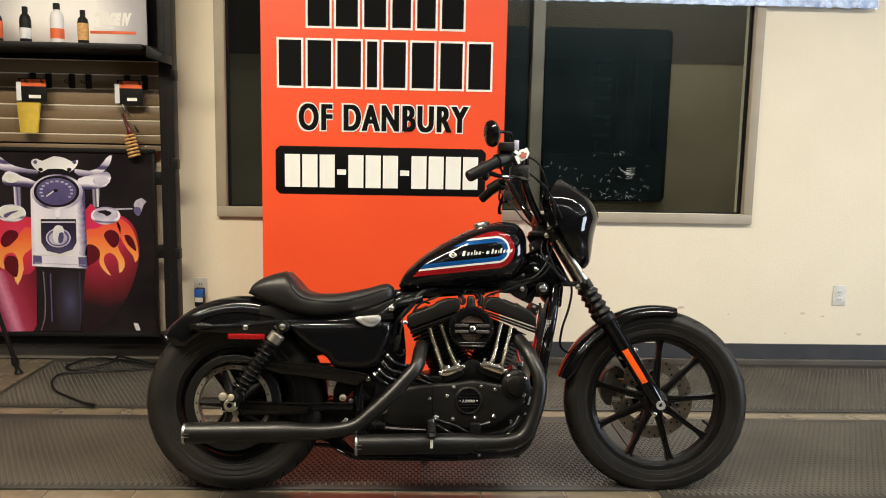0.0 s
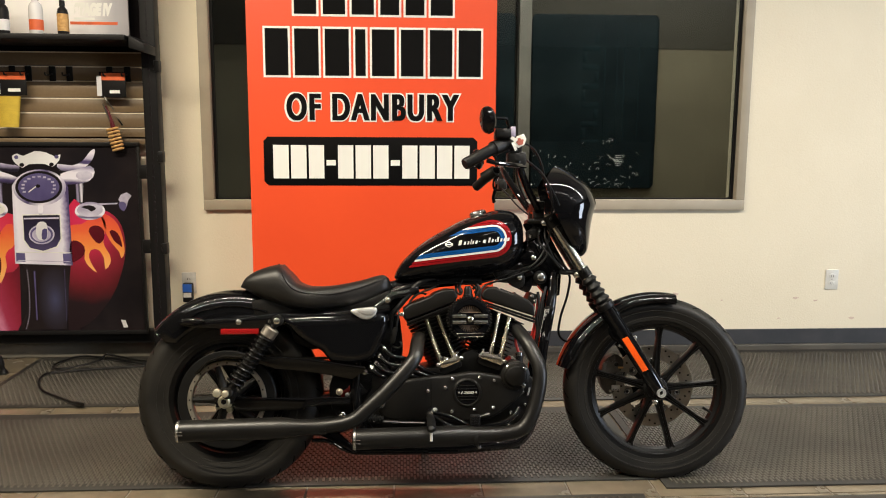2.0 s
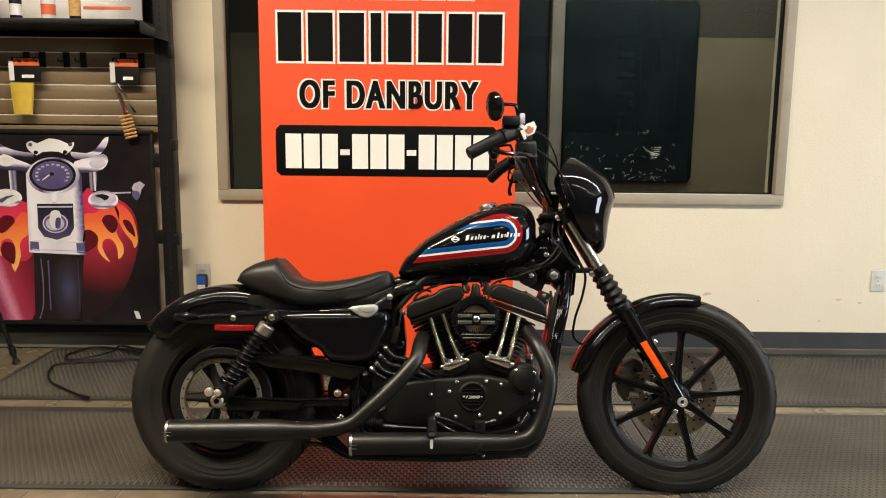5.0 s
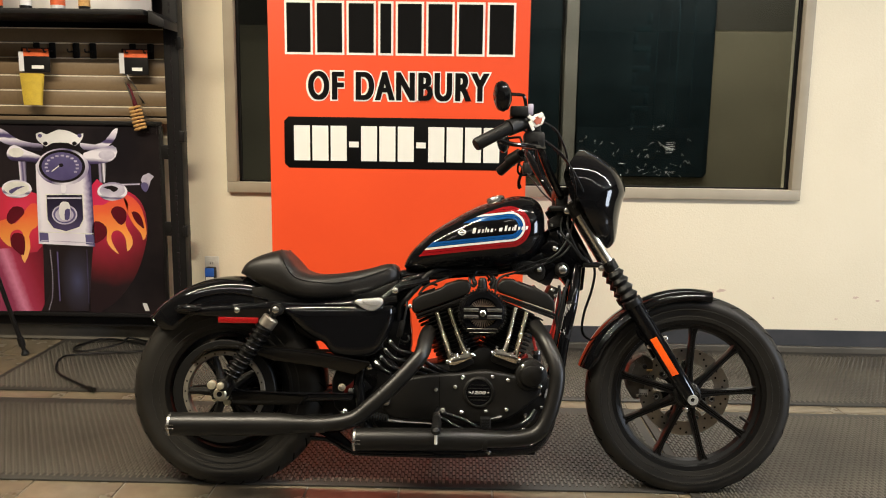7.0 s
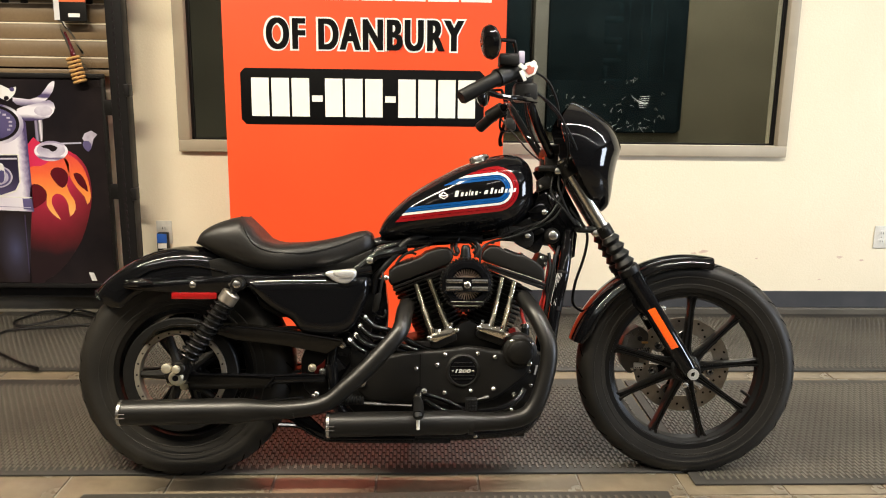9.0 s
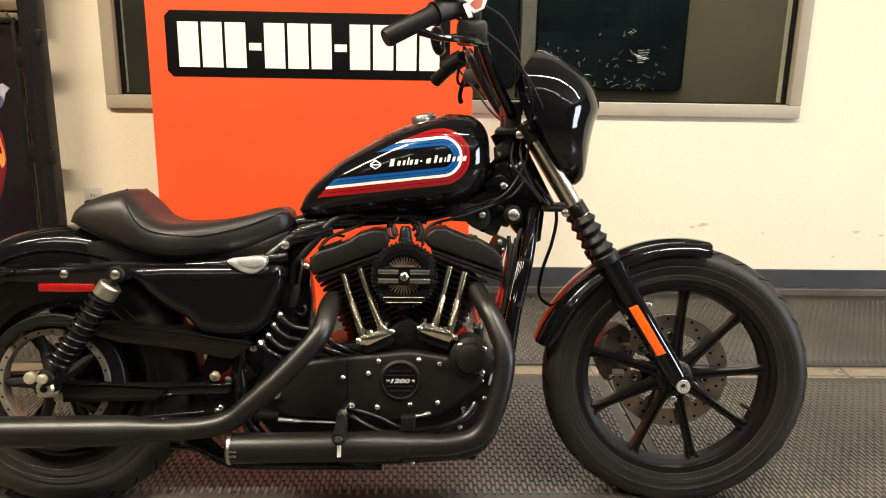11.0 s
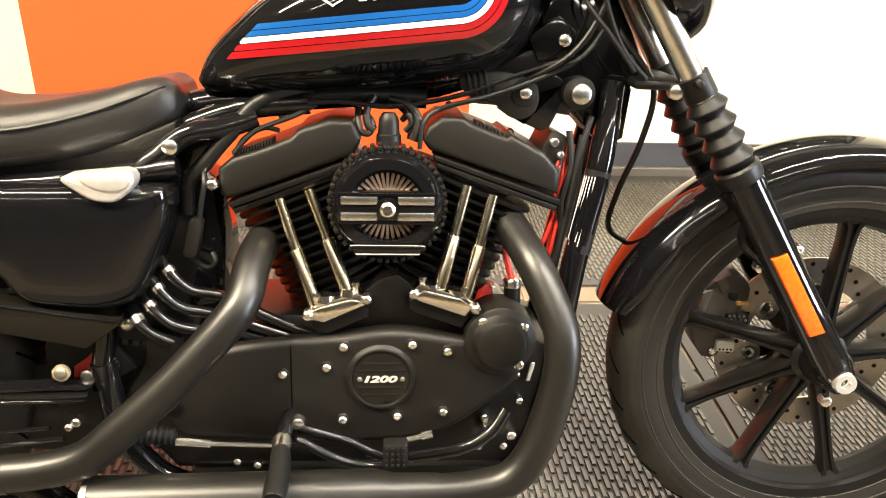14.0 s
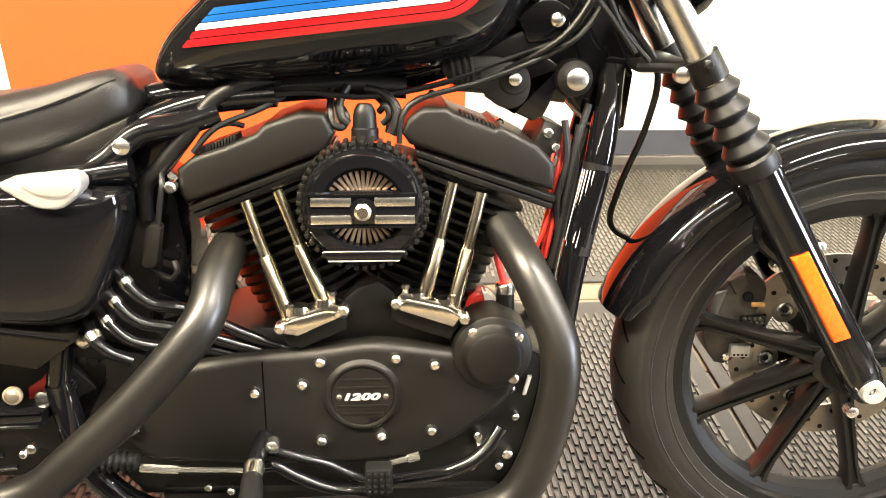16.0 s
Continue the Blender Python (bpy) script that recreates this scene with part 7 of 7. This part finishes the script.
part("coil_box", prism([(-0.120, 0.545), (-0.114, 0.550), (-0.104, 0.550), (-0.101, 0.545), (-0.110, 0.500), (-0.115, 0.494), (-0.126, 0.494), (-0.130, 0.499)], -0.095, -0.080, 0.003), MATTE, bike, "black connector box")
part("coil_tube", tube([(-0.02, -0.03, 0.70), (0.06, -0.035, 0.712), (0.13, -0.035, 0.712), (0.20, -0.035, 0.708)], 0.013, 12), MATTE, bike)
stub = part("oil_hose", tube([(-0.202, -0.095, 0.426), (-0.187, -0.118, 0.410), (-0.172, -0.120, 0.394), (-0.146, -0.115, 0.379)], 0.0080, 14), GLOSS, bike, "glossy black oil hose")
part("hose_clip", tube([(-0.192, -0.112, 0.415), (-0.185, -0.119, 0.408)], 0.0098, 12, smooth=False), BOLT, stub)
part("front_brake_hose", tube([(0.40, 0.03, 0.93), (0.47, -0.03, 0.80), (0.515, -0.045, 0.735), (0.512, -0.03, 0.66), (0.49, 0.0, 0.57), (0.50, 0.05, 0.50), (0.58, 0.07, 0.46), (0.67, 0.07, 0.42)], 0.0045, 8), RUBBER, bike)
part("regulator", prism([(0.385, 0.60), (0.40, 0.66), (0.375, 0.67), (0.36, 0.64), (0.365, 0.60)], -0.05, 0.05, 0.004), MATTE, bike)
bolt(0.378, 0.058, 0.655, 0.0065)
bolt(0.388, 0.058, 0.637, 0.0055)

# quarter fairing and headlamp
FZ = [0.798, 0.817, 0.85, 0.90, 0.95, 0.985, 1.02, 1.052, 1.08, 1.10, 1.127]
F_FRONT = [0.572, 0.588, 0.594, 0.600, 0.610, 0.621, 0.612, 0.593, 0.562, 0.535, 0.486]
F_REAR = [0.545, 0.534, 0.514, 0.485, 0.460, 0.443, 0.431, 0.425, 0.434, 0.448, 0.470]
F_HALF = [0.045, 0.080, 0.115, 0.140, 0.150, 0.150, 0.148, 0.140, 0.115, 0.085, 0.030]
rings = []
for z in np.linspace(0.798, 1.127, 32):
    fr, re, hw = ease(z, FZ, F_FRONT), ease(z, FZ, F_REAR), ease(z, FZ, F_HALF)
    sec = []
    for off in (0.0, 0.005):
        arc = [(re + (fr - off - re) * math.cos(a) ** 0.75, (hw - off) * math.sin(a), z) for a in np.linspace(-math.pi / 2, math.pi / 2, 25)]
        sec += arc if off == 0 else arc[::-1]
    rings.append(sec)
fair = part("headlamp_fairing", loft(rings), GLOSS, bike, "small gloss black headlamp fairing", sharp=50)
part("headlamp", lathe([(0, 0), (0.07, 0), (0.078, 0.012), (0.074, 0.05), (0.05, 0.09), (0, 0.10)], seg=32), GLOSS, fair).matrix_local = Matrix.Translation((0.575, 0, 0.94)) @ pose(0, 0, 0, 0, 0, 90)
part("fairing_bracket", tube([(0.44, -0.09, 0.93), (0.49, -0.11, 0.98), (0.50, -0.125, 0.93)], 0.007, 8), MATTE, fair)

# handlebar, grips, controls, mirrors
bars = part("handlebar", tube([(0.112, -0.405, 1.078), (0.20, -0.372, 1.130), (0.262, -0.335, 1.160), (0.292, -0.28, 1.163), (0.305, -0.20, 1.135), (0.352, -0.11, 1.045), (0.395, -0.07, 0.972), (0.400, -0.03, 0.962), (0.400, 0.03, 0.962), (0.395, 0.07, 0.972), (0.352, 0.11, 1.045), (0.315, 0.20, 1.135), (0.315, 0.28, 1.163), (0.300, 0.335, 1.160), (0.272, 0.372, 1.140), (0.226, 0.420, 1.100)], 0.0127, 16, n=6), GLOSS, bike, "black handlebar with rubber grips")
part("riser", join([box(0.385, 0.425, -0.06, -0.03, 0.90, 0.985, 0.006), box(0.385, 0.425, 0.03, 0.06, 0.90, 0.985, 0.006), box(0.383, 0.428, -0.062, 0.062, 0.962, 0.995, 0.006)]), MATTE, bars, "black handlebar riser")
for s in (-1, 1):
    far = 0.05 if s > 0 else 0.0
    g0, g1 = (np.array((0.224, 0.422, 1.098)), np.array((0.268, 0.378, 1.135))) if s > 0 else (np.array((0.110, -0.407, 1.076)), np.array((0.205, -0.370, 1.132)))
    part("grip", tube([g0, g0 + (g1 - g0) * 0.04, g0 + (g1 - g0) * 0.9, g1], [0.0165, 0.019, 0.0185, 0.022], 20, smooth=False), RUBBER, bars, "black rubber grip")
    part("switch_housing", tube([(0.205 + far, s * 0.370, 1.132), (0.258 + far * 0.8, s * 0.338, 1.158)], [0.024, 0.023], 20, smooth=False), MATTE, bars)
    part("lever", tube([(0.322, s * 0.345, 1.135), (0.31, s * 0.40, 1.10), (0.30, s * 0.425, 1.06), (0.305, s * 0.44, 1.04)] if s > 0 else [(0.312, s * 0.335, 1.082), (0.262, s * 0.41, 1.076), (0.215, s * 0.44, 1.074), (0.176, s * 0.450, 1.083)], [0.008, 0.007, 0.0065, 0.008], 10), GLOSS, bars, "black control lever")
    part("lever_perch", box(0.262 + far, 0.302 + far, s * 0.33 - 0.016, s * 0.33 + 0.016, 1.120, 1.150, 0.005), MATTE, bars)
    mi = part("mirror", lathe([(0, 0), (0.030, 0.002), (0.044, 0.010), (0.048, 0.018), (0.044, 0.026), (0.030, 0.032), (0, 0.035)], seg=32), GLOSS, bars, "oval black mirror")
    mi.matrix_local = Matrix.Translation((0.203 + far, s * 0.40, 1.219)) @ pose(0, 0, 0, -8, 0, 90 - s * 26) @ Matrix.Diagonal((0.74, 1.2, 0.92, 1))
    part("mirror_stem", tube([(0.262 + far, s * 0.345, 1.150), (0.256 + far, s * 0.362, 1.200), (0.250 + far, s * 0.372, 1.222), (0.243 + far, s * 0.376, 1.228), (0.200 + far, s * 0.395, 1.226)], 0.005, 10, n=5), GLOSS, bars)
part("reservoir", box(0.210, 0.262, -0.385, -0.335, 1.165, 1.195, 0.005), MATTE, bars, "black brake fluid reservoir")
part("control_box", box(0.252, 0.314, -0.362, -0.312, 1.078, 1.126, 0.010), MATTE, bars, "black brake master cylinder body")
part("lever_pivot", tube([(0.285, -0.366, 1.078), (0.285, -0.366, 1.094)], 0.009, 14, smooth=False), GLOSS, bars)
part("perch_loop", tube([(0.305 + 0.004, 0.30, 1.085 + 0.046), (0.305 - 0.014, 0.31, 1.085 + 0.036), (0.305 - 0.018, 0.31, 1.085 + 0.004), (0.305 - 0.006, 0.31, 1.085 - 0.010), (0.305 + 0.020, 0.30, 1.085 - 0.010)], 0.004, 8), GLOSS, bars)
part("clutch_box", box(0.305, 0.305 + 0.034, 0.285, 0.325, 1.085 - 0.008, 1.085 + 0.034, 0.006), MATTE, bars)
tag = part("key_tag", prism([(0.268, 1.150), (0.280, 1.172), (0.300, 1.178), (0.312, 1.165), (0.305, 1.145), (0.285, 1.135)], -0.372, -0.368, 0.001), WHITE_INK, bars, "white and red hang tag")
part("tag_print", prism([(0.278, 1.152), (0.287, 1.142), (0.299, 1.146), (0.303, 1.160), (0.295, 1.168), (0.283, 1.165)], -0.3735, -0.3722, 0.0004), RED_LABEL, tag)
for q in ([(0.262, 1.150), (0.272, 1.156), (0.282, 1.128), (0.274, 1.124)], [(0.258, 1.164), (0.266, 1.172), (0.284, 1.160), (0.276, 1.152)], [(0.288, 1.168), (0.300, 1.180), (0.308, 1.172), (0.296, 1.160)]):
    part("ribbon", prism(q, -0.3765, -0.3745, 0.0005), WHITE_INK, tag)
part("screen_chip", box(0.262, 0.278, -0.368, -0.350, 1.172, 1.205, 0.003), SILVER_PRINT, bars)
for q in ([(0.30, -0.32, 1.118), (0.36, -0.26, 1.085), (0.42, -0.20, 1.03), (0.47, -0.14, 0.95), (0.48, -0.10, 0.89)], [(0.25, -0.35, 1.13), (0.32, -0.31, 1.105), (0.39, -0.25, 1.06), (0.43, -0.18, 0.99), (0.44, -0.11, 0.92)],
          [(0.30, -0.30, 1.17), (0.36, -0.24, 1.15), (0.40, -0.18, 1.09), (0.41, -0.13, 1.04)], [(0.29, 0.32, 1.12), (0.34, 0.26, 1.05), (0.37, 0.16, 0.99), (0.41, 0.06, 0.94)], [(0.295, -0.25, 1.13), (0.315, -0.17, 1.05), (0.36, -0.10, 0.97)],
          [(0.425, -0.07, 0.90), (0.42, -0.10, 0.86), (0.45, -0.095, 0.79), (0.49, -0.09, 0.745)], [(0.41, -0.06, 0.91), (0.40, -0.085, 0.85), (0.435, -0.10, 0.80), (0.47, -0.10, 0.755)]):
    part("cable", tube(q, 0.0033, 8), RUBBER, bars)
part("ignition_switch", prism([(0.365, 0.852), (0.40, 0.865), (0.415, 0.895), (0.39, 0.905), (0.362, 0.885)], -0.06, -0.02, 0.004), MATTE, bike)
bolt(0.372, 0.06, 0.868, 0.006)

# the front end is turned a little to its right about the steering head
STEER = Matrix.Translation((0.385, 0, 0.93)) @ Matrix.Rotation(radians(-5), 4, Vector((-0.105, 0, 0.195))) @ Matrix.Translation((-0.385, 0, -0.93))
for ob in bike.children:
    if ob.name.split(".")[0] in ("front_wheel", "fork_tube", "fork_boot", "boot_collar", "fork_slider", "front_axle", "pinch_bolt", "front_fender", "triple_clamp", "brake_caliper", "headlamp_fairing"):
        ob.matrix_basis = STEER @ ob.matrix_basis

# stand on the far side, licence bracket and rear lamp
part("side_stand", tube([(0.02, 0.12, 0.17), (0.0, 0.20, 0.08), (-0.02, 0.285, -0.050)], 0.012, 10), GLOSS, bike, "black side stand")
part("rear_lamp", tube([(-0.84, -0.11, 0.572), (-0.80, -0.125, 0.578), (-0.76, -0.118, 0.578)], [0.006, 0.014, 0.006], 12), GLOSS, bike)
part("tail_clip", box(-0.642, -0.628, -0.02, 0.02, 0.685, 0.700, 0.003), MATTE, bike)

# ---------------------------------------------------------------- floor tiles, the nearest as pieces
TS, TG = 0.305, 0.006
tile_me = bpy.data.meshes.new("tile")
tv, tf = box(0, TS - TG, 0, TS - TG, -0.012, 0.0, 0.002)
tile_me.from_pydata(tv, [], tf)
tile_me.materials.append(TILE)
pv, pf = box(0, TS - TG, 0, TS - TG, -0.012, 0.0)
rest = []
for i in range(-21, 20):
    for j in range(-36, 15):
        x, y = 0.803 + TS * i, 2.69 + TS * j - 0.08
        if not (X0 < x < X1 - TS and YB < y < WALL_Y - 0.1):
            continue
        if -2.6 < x < 2.6 and 2.0 < y < 4.4:
            t = new("tile", tile_me)
            t.parent, t.location = floor, (x, y, -0.006)
        else:
            rest.append(moved((pv, pf), Matrix.Translation((x, y, -0.006))))
r = part("tiles_beyond", join(rest), TILE, floor, smooth=False)
tagged(r, kind="stuff")
